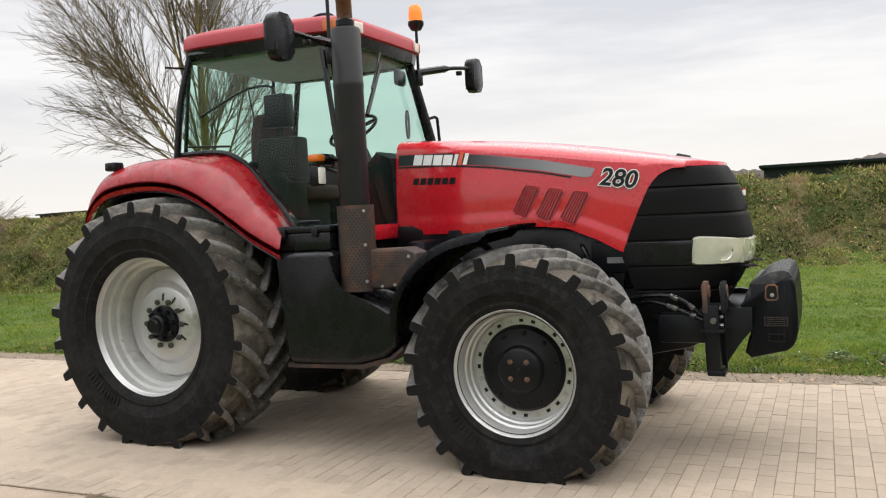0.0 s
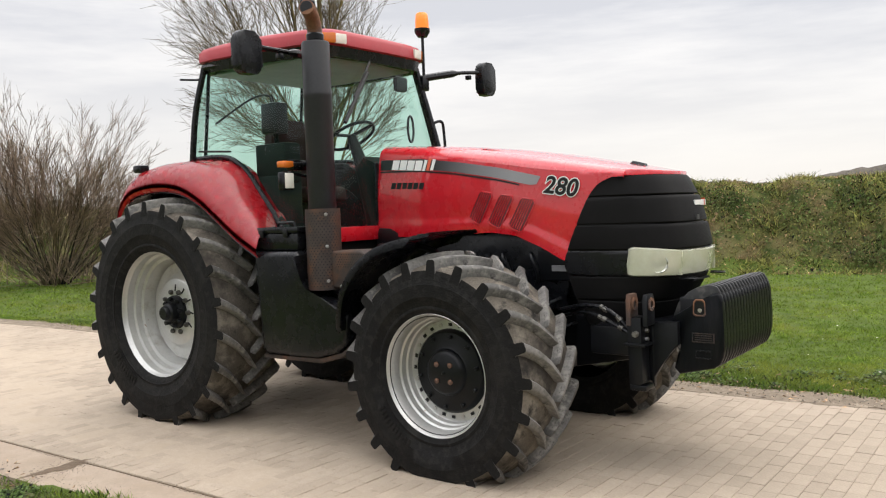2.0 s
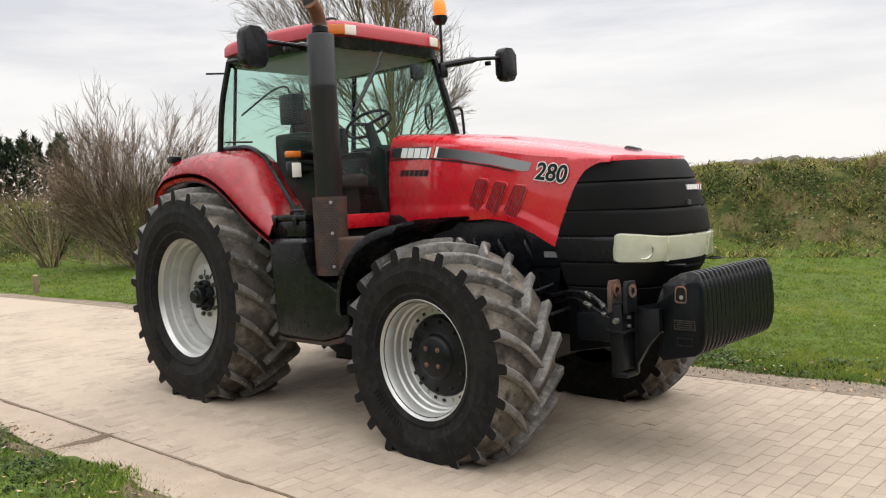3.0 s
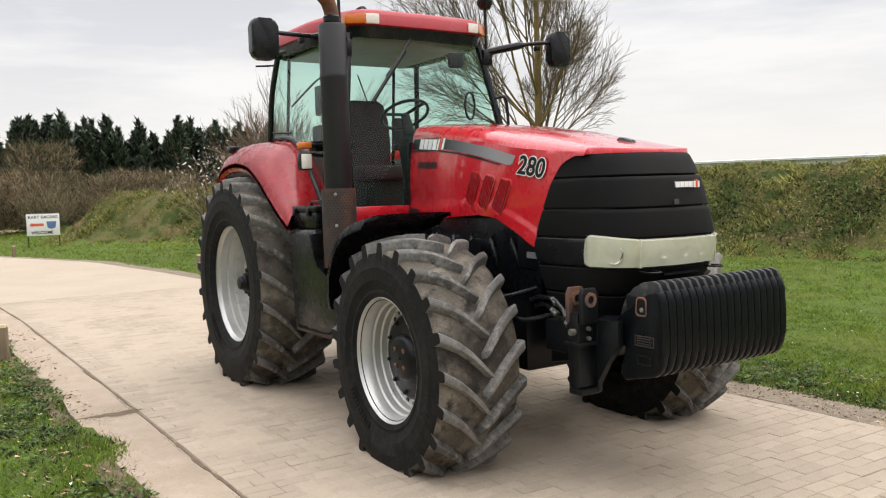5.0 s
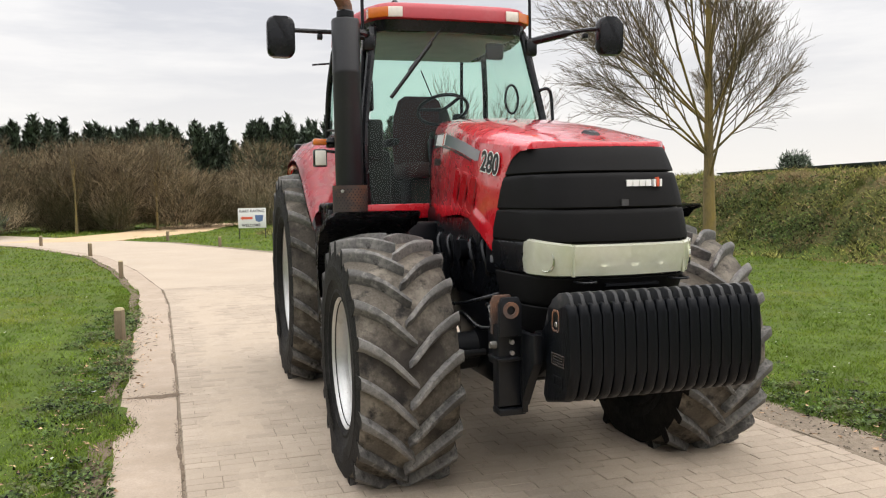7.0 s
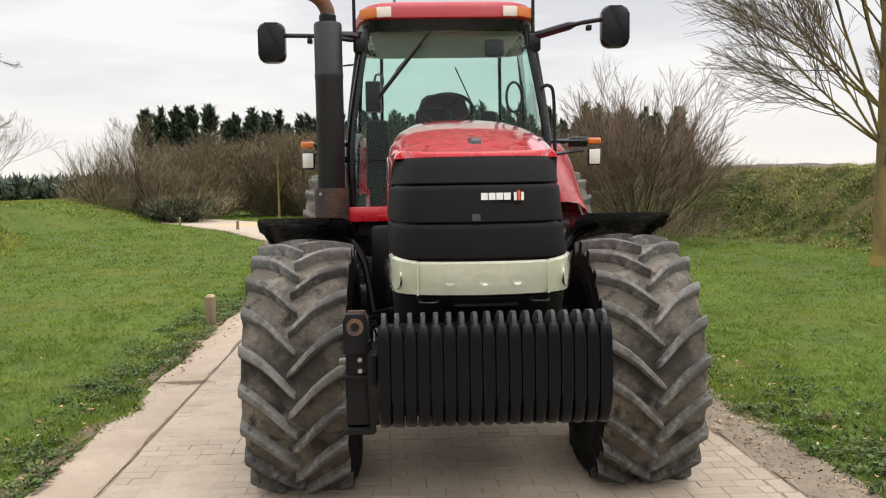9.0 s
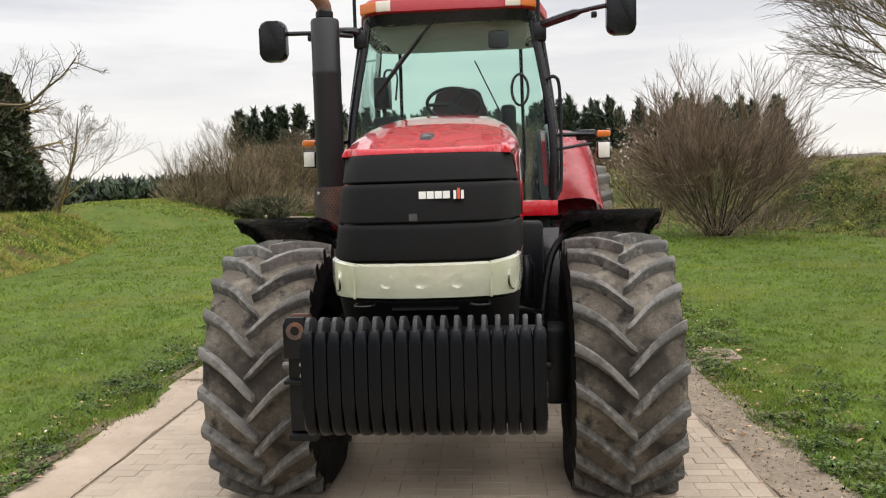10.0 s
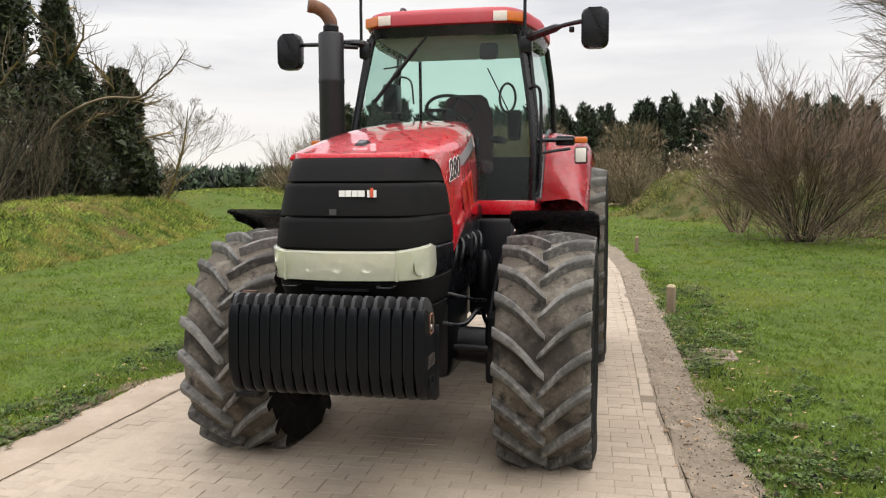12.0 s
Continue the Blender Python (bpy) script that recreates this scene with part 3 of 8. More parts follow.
def build_paving():
    """Rows of blocks across the road: two rows with their joints in line, then one set half a block over."""
    g = 0.0034
    rs = np.random.RandomState(7)

    def block_verts(dx, dy):
        a, b, c = dx / 2, dy / 2, 0.003
        lo = [(-a, -b, -0.05), (a, -b, -0.05), (a, b, -0.05), (-a, b, -0.05)]
        mid = [(-a, -b, -c), (a, -b, -c), (a, b, -c), (-a, b, -c)]
        top = [(-a + c, -b + c, 0), (a - c, -b + c, 0), (a - c, b - c, 0), (-a + c, b - c, 0)]
        f = [(8, 9, 10, 11)]
        for i in range(4):
            j = (i + 1) % 4
            f += [(i, j, j + 4, i + 4), (i + 4, j + 4, j + 8, i + 8)]
        return np.array(lo + mid + top), f
    road = bpy.data.objects["road"]
    shared = {}
    verts, faces, n = [], [], 0
    count = 0
    x = -9.0
    while x < 9.3:
        # one course laid lengthwise along the far edge, with wide joints
        bv, bf = block_verts(0.214 - rs.uniform(0.004, 0.011), 0.105)
        turn, jz = rs.normal(0, 0.013), rs.normal(-0.002, 0.0014)
        bv = bv @ np.array([[math.cos(turn), math.sin(turn), 0], [-math.sin(turn), math.cos(turn), 0], [0, 0, 1]])
        bv += np.array([x + 0.107, edge_l(x + 0.107) - 0.072 + rs.normal(0, 0.005), jz])
        verts.append(bv)
        faces += [tuple(i + n for i in f) for f in bf]
        n += 12
        x += 0.214
    x = -9.0
    row = 0
    while x < 9.5:
        W, L = 0.107, 0.214
        xm = x + W / 2
        lo, hi = edge_r(xm) + 0.02, edge_l(xm) - 0.130
        y = lo - (L / 2 if row % 3 == 2 else 0.0)
        while y < hi:
            y0, y1 = max(y, lo), min(y + L, hi)
            if y1 - y0 > 0.04:
                jz, tilt = rs.normal(-0.0005, 0.0012), rs.normal(0, 0.004, 2)
                if 4.3 < x < 6.3 and -1.7 < y < 1.5 and count < 290 and y1 - y0 > L - 0.002:
                    if W not in shared:
                        bv, bf = block_verts(W - g, L - g)
                        me = bpy.data.meshes.new("paving_block")
                        me.from_pydata([tuple(v) for v in bv], [], bf)
                        me.materials.append(BRICKP)
                        shared[W] = me
                    ob = new("paving_block", shared[W])
                    ob.parent = road
                    ob.matrix_basis = pose(xm, (y0 + y1) / 2, jz, math.degrees(tilt[0]), math.degrees(tilt[1]), rs.normal(0, 0.3))
                    count += 1
                else:
                    bv, bf = block_verts(W - g, y1 - y0 - g)
                    bv[:, 2] += jz + bv[:, 0] * tilt[0] + bv[:, 1] * tilt[1]
                    bv[:, 0] += xm
                    bv[:, 1] += (y0 + y1) / 2
                    verts.append(bv)
                    faces += [tuple(i + n for i in f) for f in bf]
                    n += 12
            y += L
        x += W
        row += 1
    ob = raw("paving_blocks", np.concatenate(verts).tolist(), faces, BRICK, road, "buff concrete paving blocks")
    ob["kind"] = "stuff"


# ---------------------------------------------------------------- plants


class Twigs:
    """Collects thin tapered tubes."""

    def __init__(self):
        self.v, self.f = [], []

    def add(self, pts, r0, r1, sides=3):
        n = len(pts)
        ref = Vector((0.3, 0.9, 0.2))
        base = len(self.v)
        for i, p in enumerate(pts):
            d = (pts[min(i + 1, n - 1)] - pts[max(i - 1, 0)]).normalized()
            u = d.cross(ref)
            if u.length < 0.05:
                u = d.orthogonal()
            u.normalize()
            w = d.cross(u)
            r = r0 + (r1 - r0) * i / (n - 1)
            for k in range(sides):
                a = 2 * math.pi * k / sides
                self.v.append(p + u * (r * math.cos(a)) + w * (r * math.sin(a)))
        for i in range(n - 1):
            for k in range(sides):
                a, b = base + i * sides + k, base + i * sides + (k + 1) % sides
                self.f.append((a, b, b + sides, a + sides))


def grow(tw, rnd, start, way, length, r, level, levels, kids, bend, lift, wide, big=None):
    n = 5 if level < 3 else 3 if level < levels else 2
    pts, p, d = [start], start.copy(), way.normalized()
    for i in range(n):
        d = (d + Vector((rnd.gauss(0, bend), rnd.gauss(0, bend), rnd.gauss(0, bend) + lift))).normalized()
        p = p + d * (length / n)
        pts.append(p)
    (big if big is not None and level <= 1 else tw).add(pts, r, r * (0.45 if level < levels else 0.3), 7 if level == 0 else 5 if level == 1 else 3)
    if level == levels:
        return
    for k in range(kids[level]):
        t = 0.30 + 0.70 * (k + rnd.random()) / kids[level]
        i = min(int(t * n), n - 1)
        q = pts[i].lerp(pts[i + 1], t * n - i)
        axis = (pts[i + 1] - pts[i]).normalized()
        side = axis.orthogonal().normalized()
        side.rotate(Matrix.Rotation(rnd.uniform(0, 6.283), 3, axis))
        w = axis + side * math.tan(radians(rnd.uniform(wide[0], wide[1])))
        grow(tw, rnd, q, w, length * rnd.uniform(0.42, 0.68) * (1.15 - 0.45 * t), max(r * 0.5 * (1.05 - 0.4 * t), 0.0055), level + 1, levels, kids, bend, lift, wide, big)


def bare_tree(at, H, r, seed, label, limbs=9, fork=0.22, lean=(0, 0), kids=(0, 12, 9, 4), tilts=(22, 58), thin=0.20, bias=(0, 0), reach=9.0, wide=(18, 46), lift=0.045, low_limbs=()):
    rnd = random.Random(seed)
    thing = group("bare_tree", label, "tree", at)
    big, tw = Twigs(), Twigs()
    trunk = [Vector((0, 0, -0.1)), Vector((0.02, 0, 0.5 * fork * H)), Vector((lean[0] * 0.3, lean[1] * 0.3, fork * H)), Vector((lean[0], lean[1], 0.55 * H)), Vector((lean[0] * 1.3, lean[1] * 1.3, 0.85 * H))]
    trunk = smooth_pts(trunk, 5)
    big.add([trunk[0], trunk[0] + Vector((0, 0, 0.3))], r * 1.45, r * 1.02, 9)
    big.add(trunk[:11], r, r * 0.80, 9)
    big.add(trunk[10:], r * 0.72, r * 0.12, 9)
    for k in range(limbs):
        t = fork + 0.02 + 0.52 * (k / limbs) ** 1.3
        z = t * H
        i = min(range(len(trunk)), key=lambda q: abs(trunk[q].z - z))
        a = k * 2.4 + rnd.uniform(-0.4, 0.4)
        tilt = radians(rnd.uniform(*tilts)) * (1.0 - 0.35 * k / limbs)
        w = Vector((math.cos(a) * math.sin(tilt), math.sin(a) * math.sin(tilt), math.cos(tilt)))
        length = min((H - z) * rnd.uniform(0.50, 0.78), reach * rnd.uniform(0.8, 1.15) / math.sin(tilt)) * (1 + bias[0] * math.cos(a) + bias[1] * math.sin(a))
        grow(tw, rnd, trunk[i], w, length, r * thin * (1.15 - 0.55 * k / limbs), 1, 4, kids, 0.06, lift, wide, big)
    for z, turn, tilt, length in low_limbs:
        i = min(range(len(trunk)), key=lambda q: abs(trunk[q].z - z))
        a, b = radians(turn), radians(tilt)
        grow(tw, rnd, trunk[i], Vector((math.cos(a) * math.sin(b), math.sin(a) * math.sin(b), math.cos(b))), length, r * thin, 1, 4, kids, 0.06, 0.03, wide, big)
    raw("trunk", big.v, big.f, BARK, thing, "grey-brown bark tinged with lichen", True)
    raw("crown", tw.v, tw.f, TWIG, thing, "leafless fine twigs", False)
    return thing


def shrub(at, H, spread, stems, seed, label, material=SHRUBTWIG, name="bare_shrub", kids=(5, 4, 3), r=0.028, levels=3, squat=0.8, wide=(16, 42), stem=None):
    rnd = random.Random(seed)
    thing = group(name, label, "shrub", at)
    tw, big = Twigs(), Twigs()
    for k in range(stems):
        a = rnd.uniform(0, 6.283)
        tilt = radians(spread * math.sqrt(rnd.random()))
        w = Vector((math.cos(a) * math.sin(tilt), math.sin(a) * math.sin(tilt), math.cos(tilt)))
        s = Vector((math.cos(a), math.sin(a), 0)) * rnd.uniform(0, 0.35) + Vector((0, 0, -0.05))
        grow(tw, rnd, s, w, H * rnd.uniform(0.76, 1.04) * math.cos(tilt) ** squat, r * rnd.uniform(0.6, 1.2), 1, levels, (0,) + kids, 0.07, 0.03, wide, big)
    raw("trunk", big.v, big.f, stem or material, thing)
    raw("crown", tw.v, tw.f, material, thing, "dense leafless twigs")
    return thing


def twig_cloud(name, at, size, n, seed, material, label, length=0.6, width=0.012, up=0.7, category="hedge", kind="stuff"):
    """An uneven mass of thin twigs in clumps, standing on the ground."""
    rs = np.random.RandomState(seed)
    clumps = max(6, int(size[0] * size[1] / 4.5))
    cx, cy = rs.uniform(-0.5, 0.5, clumps) * size[0], rs.uniform(-0.5, 0.5, clumps) * size[1]
    ch, cr = size[2] * rs.uniform(0.45, 1.0, clumps), rs.uniform(1.0, 2.3, clumps)
    k = rs.randint(0, clumps, n)
    ang, u = rs.uniform(0, 6.283, n), rs.rand(n)
    z = ch[k] * rs.rand(n) ** 0.8
    rad = cr[k] * np.sqrt(u) * (0.35 + 0.9 * np.sin(np.clip(z / ch[k], 0, 1) * 2.4))
    P = np.stack([cx[k] + rad * np.cos(ang), cy[k] + rad * np.sin(ang), z], -1)
    d = np.stack([np.cos(ang) * 0.5 + rs.normal(0, 0.4, n), np.sin(ang) * 0.5 + rs.normal(0, 0.4, n), np.full(n, up) + rs.normal(0, 0.35, n)], -1)
    d /= np.linalg.norm(d, axis=1)[:, None]
    s = np.cross(d, rs.normal(0, 1, (n, 3)))
    s /= np.linalg.norm(s, axis=1)[:, None]
    ln = (length * rs.uniform(0.4, 1.5, n))[:, None]
    wd = (width * rs.uniform(0.6, 1.5, n))[:, None]
    tri = np.stack([P - s * wd, P + s * wd, P + d * ln], 1)
    ob = tri_mesh(name, tri, material)
    ob.matrix_basis = pose(*at)
    return tagged(ob, label, category, kind=kind)


def conifer_mesh(H, seed):
    """Ragged upswept boughs, each a feathery spray, round a dense core."""
    rs = np.random.RandomState(seed)
    m, n = 60, 2300
    f = np.concatenate([rs.rand(m - 8) * 0.86 + 0.04, rs.uniform(0.80, 0.93, 8)])
    way = rs.uniform(0, 6.283, m)
    L = (2.6 * (1 - f) ** 0.85 + 0.12) * rs.uniform(0.45, 1.2, m)
    up = rs.uniform(0.35, 0.95, m) + 0.5 * f
    k, u = rs.randint(0, m, n), rs.rand(n) ** 0.75
    wide = (0.34 * (1.05 - u) + 0.03) * np.minimum(1, 0.35 + 1.1 * (1 - f[k]))
    P = np.stack([np.cos(way[k]) * L[k] * u, np.sin(way[k]) * L[k] * u, H * 0.94 * f[k] + up[k] * L[k] * u * u], -1) + rs.normal(0, 1, (n, 3)) * wide[:, None]
    q = n // 3
    z = H * (0.02 + 0.93 * rs.rand(q))
    a, r = rs.uniform(0, 6.283, q), 1.25 * (1 - z / H) ** 0.7 * np.sqrt(rs.rand(q))
    P = np.concatenate([P, np.stack([r * np.cos(a), r * np.sin(a), z], -1)])
    az = np.concatenate([way[k], a]) + rs.normal(0, 0.6, n + q)
    ln = rs.uniform(0.22, 0.62, n + q)[:, None]
    d = np.stack([np.cos(az), np.sin(az), rs.uniform(0.1, 1.3, n + q)], -1)
    s = np.stack([-np.sin(az), np.cos(az), rs.normal(0, 0.5, n + q)], -1) * ln * 0.24
    return np.concatenate([np.stack([P - s, P + s, P + d * ln * 0.8], 1), np.stack([P - s * 1.2, P + d * ln * 0.4, P + s - d * ln * 0.5], 1)])


def conifers():
    rs = np.random.RandomState(5)
    kinds = []
    for i in range(5):
        thing = group("conifer", "dark green conifer in a distant shelter belt", "conifer", (-71 + i, -25.5 + 1.7 * i, 0), grp="shelter belt")
        bm = B()
        tube(bm, [(0, 0, -0.1), (0, 0, 7.0)], [0.16, 0.03], 7)
        part("trunk", bm, BARK, thing)
        tri_mesh("crown", conifer_mesh(10.0, 20 + i), NEEDLE, thing)
        kinds.append(thing)
    y, k = -18.0, 0
    while y < 27:
        s = (rs.uniform(0.74, 1.0) if rs.rand() < 0.85 else rs.uniform(0.5, 0.7)) * (0.80 if 0.5 < y < 3 else 1.0)
        copy_thing(kinds[rs.randint(5)], pose(-68 - 7.0 * rs.rand(), y, 0, 0, 0, rs.uniform(0, 360)) @ Matrix.Diagonal((s * 0.84, s * 0.84, s, 1)))
        y += rs.uniform(0.10, 0.40)
        k += 1


def ivy_tree(at, H, seed, width=1.5):
    rs = np.random.RandomState(seed)
    thing = group("ivy_clad_tree", "tall tree thickly wrapped in dark ivy", "tree", at)
    tw, big = Twigs(), Twigs()
    rnd = random.Random(seed)
    big.add([Vector((0, 0, -0.1)), Vector((0.1, 0, H * 0.5)), Vector((0, 0.2, H * 0.95))], 0.28, 0.06, 7)
    for k in range(12):
        t = rnd.uniform(0.25, 0.95)
        a = rnd.uniform(0, 6.283)
        grow(tw, rnd, Vector((0, 0, H * t)), Vector((math.cos(a), math.sin(a), 0.5)), H * rnd.uniform(0.2, 0.38), 0.07, 1, 3, (0, 6, 5), 0.14, 0.04, (25, 55), big)
    raw("trunk", big.v, big.f, BARK, thing)
    raw("branch_mass", tw.v, tw.f, TWIG, thing)["kind"] = "stuff"
    n = 46000
    z = H * rs.rand(n) ** 0.9
    a = rs.uniform(0, 6.283, n)
    prof = width * (0.70 + 0.16 * np.sin(z * 1.9 + seed) + 0.16 * np.sin(a * 3 + z * 1.3) + 0.14 * np.sin(a * 5 + z * 3.1)) * np.clip((H * 1.02 - z) / (0.45 * H), 0.12, 1) ** 0.75
    R = prof * np.sqrt(rs.uniform(0.35, 1, n))
    P = np.stack([R * np.cos(a), R * np.sin(a), z], -1)
    d1, d2 = rs.normal(0, 0.095, (n, 3)), rs.normal(0, 0.095, (n, 3))
    tri_mesh("ivy", np.stack([P, P + d1, P + d2], 1), IVY, thing, "dark ivy leaves")
    return thing


def blades(name, region, n, seed, hmin, hmax, material, label, keep=None, width=0.006, lean=0.45, category="grass", zoff=0.0, clump=0.0):
    rs = np.random.RandomState(seed)
    X, Y = rs.uniform(region[0], region[1], n), rs.uniform(region[2], region[3], n)
    if keep is not None:
        ok = keep(X, Y, rs)
        X, Y = X[ok], Y[ok]
    n = len(X)
    Z = height(X, Y)[0] + zoff
    h = rs.uniform(hmin, hmax, n)
    if clump:
        h = h * (0.70 + clump * np.clip(wobble(X, Y, 3.1, 9) + 0.6 * wobble(X, Y, 6.3, 10), 0, 1))
    a, b = rs.uniform(0, 6.283, n), rs.uniform(0, 6.283, n)
    w = width * rs.uniform(0.6, 1.6, n)
    P = np.stack([X, Y, Z - 0.01], -1)
    s = np.stack([np.cos(a) * w, np.sin(a) * w, np.zeros(n)], -1)
    tip = P + np.stack([np.cos(b) * h * lean * rs.rand(n), np.sin(b) * h * lean * rs.rand(n), h], -1)
    ob = tri_mesh(name, np.stack([P - s, P + s, tip], 1), material)
    return tagged(ob, label, category, kind="stuff")


def tongue(X):
    """Where a tongue of grass has crept over the gutter."""
    return 0.115 * np.exp(-((X - 1.50) / 0.70) ** 2)


def on_lawn_r(X, Y, rs):
    e = np.interp(X, *zip(*EDGE_R)) + tongue(X) - 0.50 + 0.10 * wobble(X, Y, 2.2, 9) + 0.05 * wobble(X, Y, 9.0, 19)
    return Y < e


def on_lawn_l(X, Y, rs):
    e = np.interp(X, *zip(*EDGE_L)) + 0.40 + 0.14 * wobble(X, Y, 2.0, 11) + 0.06 * wobble(X, Y, 8.0, 12)
    return Y > e


def build_grass():
    rs = np.random.RandomState(2)
    n, each = 130000, 6
    d, a = np.exp(rs.uniform(math.log(2.2), math.log(60.0), n)), rs.uniform(1.1, 5.18, n)
    X, Y = 6.0 + d * np.cos(a), d * np.sin(a)
    bank = np.maximum(mound(seg_dist(X, Y, RIDGE_N), 1.2, 5.2) * 2, mound(seg_dist(X, Y, RIDGE_S), 0.8, 3.7))
    ok = (on_lawn_l(X, Y, rs) | on_lawn_r(X, Y, rs)) & (X < 9) & (bank < 0.06) & (seg_dist(X, Y, TRACK) > 2.9)
    X, Y, d = X[ok], Y[ok], d[ok]
    size = np.exp(rs.normal(0, 0.38, len(X))) * (1 + 0.35 * wobble(X, Y, 2.4, 41))
    k = np.repeat(np.arange(len(X)), each)
    d, size = d[k], np.clip(size[k], 0.4, 2.4)
    n = len(k)
    X, Y = X[k] + rs.normal(0, 0.012 + 0.0035 * d, n), Y[k] + rs.normal(0, 0.012 + 0.0035 * d, n)
    h = (0.021 + 0.0011 * d) * size * rs.uniform(0.6, 1.3, n)
    w = (0.0028 + 0.00062 * d) * rs.uniform(0.6, 1.5, n)
    a, b = rs.uniform(0, 6.283, n), rs.uniform(0, 6.283, n)
    P = np.stack([X, Y, height(X, Y)[0] - 0.006], -1)
    s = np.stack([np.cos(a) * w, np.sin(a) * w, np.zeros(n)], -1)
    lean = h * rs.uniform(0.3, 1.4, n)
    tip = P + np.stack([np.cos(b) * lean, np.sin(b) * lean, h], -1)
    tagged(tri_mesh("lawn_grass", np.stack([P - s, P + s, tip], 1), BLADE), "short mown green lawn grass", "grass", kind="stuff")

    def weedy_r(X, Y, rs):
        e = np.interp(X, *zip(*EDGE_R)) + tongue(X) - 0.47 + 0.10 * wobble(X, Y, 2.2, 9)
        return (Y < e + 0.02) & (Y > e - 0.9 * rs.rand(len(X))) & (wobble(X, Y, 3.0, 21) + rs.rand(len(X)) > 0.5)

    def weedy_l(X, Y, rs):
        e = np.interp(X, *zip(*EDGE_L)) + 0.44
        return (Y > e - 0.12 * rs.rand(len(X))) & (Y < e + 0.9 * rs.rand(len(X))) & (wobble(X, Y, 3.0, 22) + rs.rand(len(X)) > 0.45)
    blades("weeds", (-6, 7, -3.8, -2.5), 60000, 4, 0.008, 0.045, WEED, "low weeds along the gutter edge", weedy_r, width=0.0105, lean=1.2, category="weeds")
    blades("weeds", (-9, 9, 1.9, 3.4), 70000, 5, 0.008, 0.055, WEED, "low weeds along the dirt strip", weedy_l, width=0.0105, lean=1.2, category="weeds")

    def edge_r_grass(X, Y, rs):
        g = np.interp(X, *zip(*EDGE_R)) + tongue(X) - 0.44 + 0.09 * wobble(X, Y, 2.2, 9) + 0.05 * wobble(X, Y, 9.0, 19) - Y
        return (g > -0.02) & (g < 0.45) & (rs.rand(len(X)) < 0.25 + g * 5)

    def edge_l_grass(X, Y, rs):
        g = Y - np.interp(X, *zip(*EDGE_L)) - 0.30 - 0.16 * wobble(X, Y, 2.0, 11) - 0.08 * wobble(X, Y, 8.0, 12)
        return (g > -0.04) & (g < 0.5) & (rs.rand(len(X)) < 0.15 + g * 3)
    blades("verge_grass", (-10, 7.5, -4.2, -2.4), 90000, 14, 0.015, 0.055, BLADE, "ragged grass edge hanging over the gutter", edge_r_grass, width=0.0045, lean=1.3)
    blades("verge_grass", (-12, 9, 1.7, 3.3), 90000, 15, 0.015, 0.055, BLADE, "ragged grass edge creeping over the dirt strip", edge_l_grass, width=0.0045, lean=1.3)

    rs = np.random.RandomState(81)
    for nm, mm, n, size, label, cat, region in (("daisies", PETAL, 420, 0.008, "tiny white daisies scattered in the lawn", "daisies", (-9, 6.5, 2.3, 8.5)), ("daisies", PETAL, 260, 0.008, "tiny white daisies scattered in the verge", "daisies", (-8, 6, -7.5, -3.0)),
                                        ("fallen_leaves", LEAFLITTER, 900, 0.017, "brown fallen leaves along the dirt strip", "leaves", (-6, 6.5, 1.8, 2.9)), ("fallen_leaves", LEAFLITTER, 900, 0.017, "brown fallen leaves along the gutter", "leaves", (-5, 6, -3.3, -2.6))):
        X, Y = rs.uniform(region[0], region[1], n), rs.uniform(region[2], region[3], n)
        P = np.stack([X, Y, np.maximum(height(X, Y)[0], 0.0) + (0.05 if mm is PETAL else 0.012)], -1)
        d1, d2 = rs.normal(0, size, P.shape), rs.normal(0, size, P.shape)
        d1[:, 2] *= 0.35
        d2[:, 2] *= 0.35
        tagged(tri_mesh(nm, np.concatenate([np.stack([P, P + d1, P + d2], 1), np.stack([P, P - d1, P + d2], 1)]), mm), label, cat, kind="stuff")

    def pebbles(name, pts, size, material, label, category):
        n = len(pts)
        r = size * rs.uniform(0.35, 1.3, n)
        c = [np.array(v, float) for v in ((1, 0, -0.4), (-0.6, 0.9, -0.4), (-0.6, -0.9, -0.4), (0, 0, 0.8))]
        rot = rs.uniform(0, 6.283, n)
        tri = []
        V = []
        for v in c:
            x, y = v[0] * np.cos(rot) - v[1] * np.sin(rot), v[0] * np.sin(rot) + v[1] * np.cos(rot)
            V.append(pts + np.stack([x * r, y * r * rs.uniform(0.6, 1.2, n), v[2] * r * 0.8], -1))
        for i, j, k in ((0, 1, 3), (1, 2, 3), (2, 0, 3)):
            tri.append(np.stack([V[i], V[j], V[k]], 1))
        return tagged(tri_mesh(name, np.concatenate(tri), material), label, category, kind="stuff")

    def strip(n, x0, x1, edge, lo, hi, z):
        X = rs.uniform(x0, x1, n)
        return np.stack([X, np.interp(X, *zip(*edge)) + rs.uniform(lo, hi, n), np.full(n, z)], -1)
    pebbles("gravel", strip(2200, -8, 8, EDGE_L, 0.0, 0.62, -0.005), 0.009, STONE, "loose pale gravel on the dirt strip", "gravel")
    pebbles("grit", strip(1800, -8, 8, EDGE_L, -0.05, 0.5, -0.005), 0.011, CLOD, "dark clods on the dirt strip", "grit")
    line = strip(7000, -9, 7, EDGE_R, -0.03, 0.03, -0.004)
    line = line[(wobble(line[:, 0], line[:, 1] * 0, 2.7, 33) + 0.6 * rs.rand(len(line))) > 0.55]
    pebbles("grit", line, 0.006, CLOD, "dark grit in the joint along the gutter", "grit")
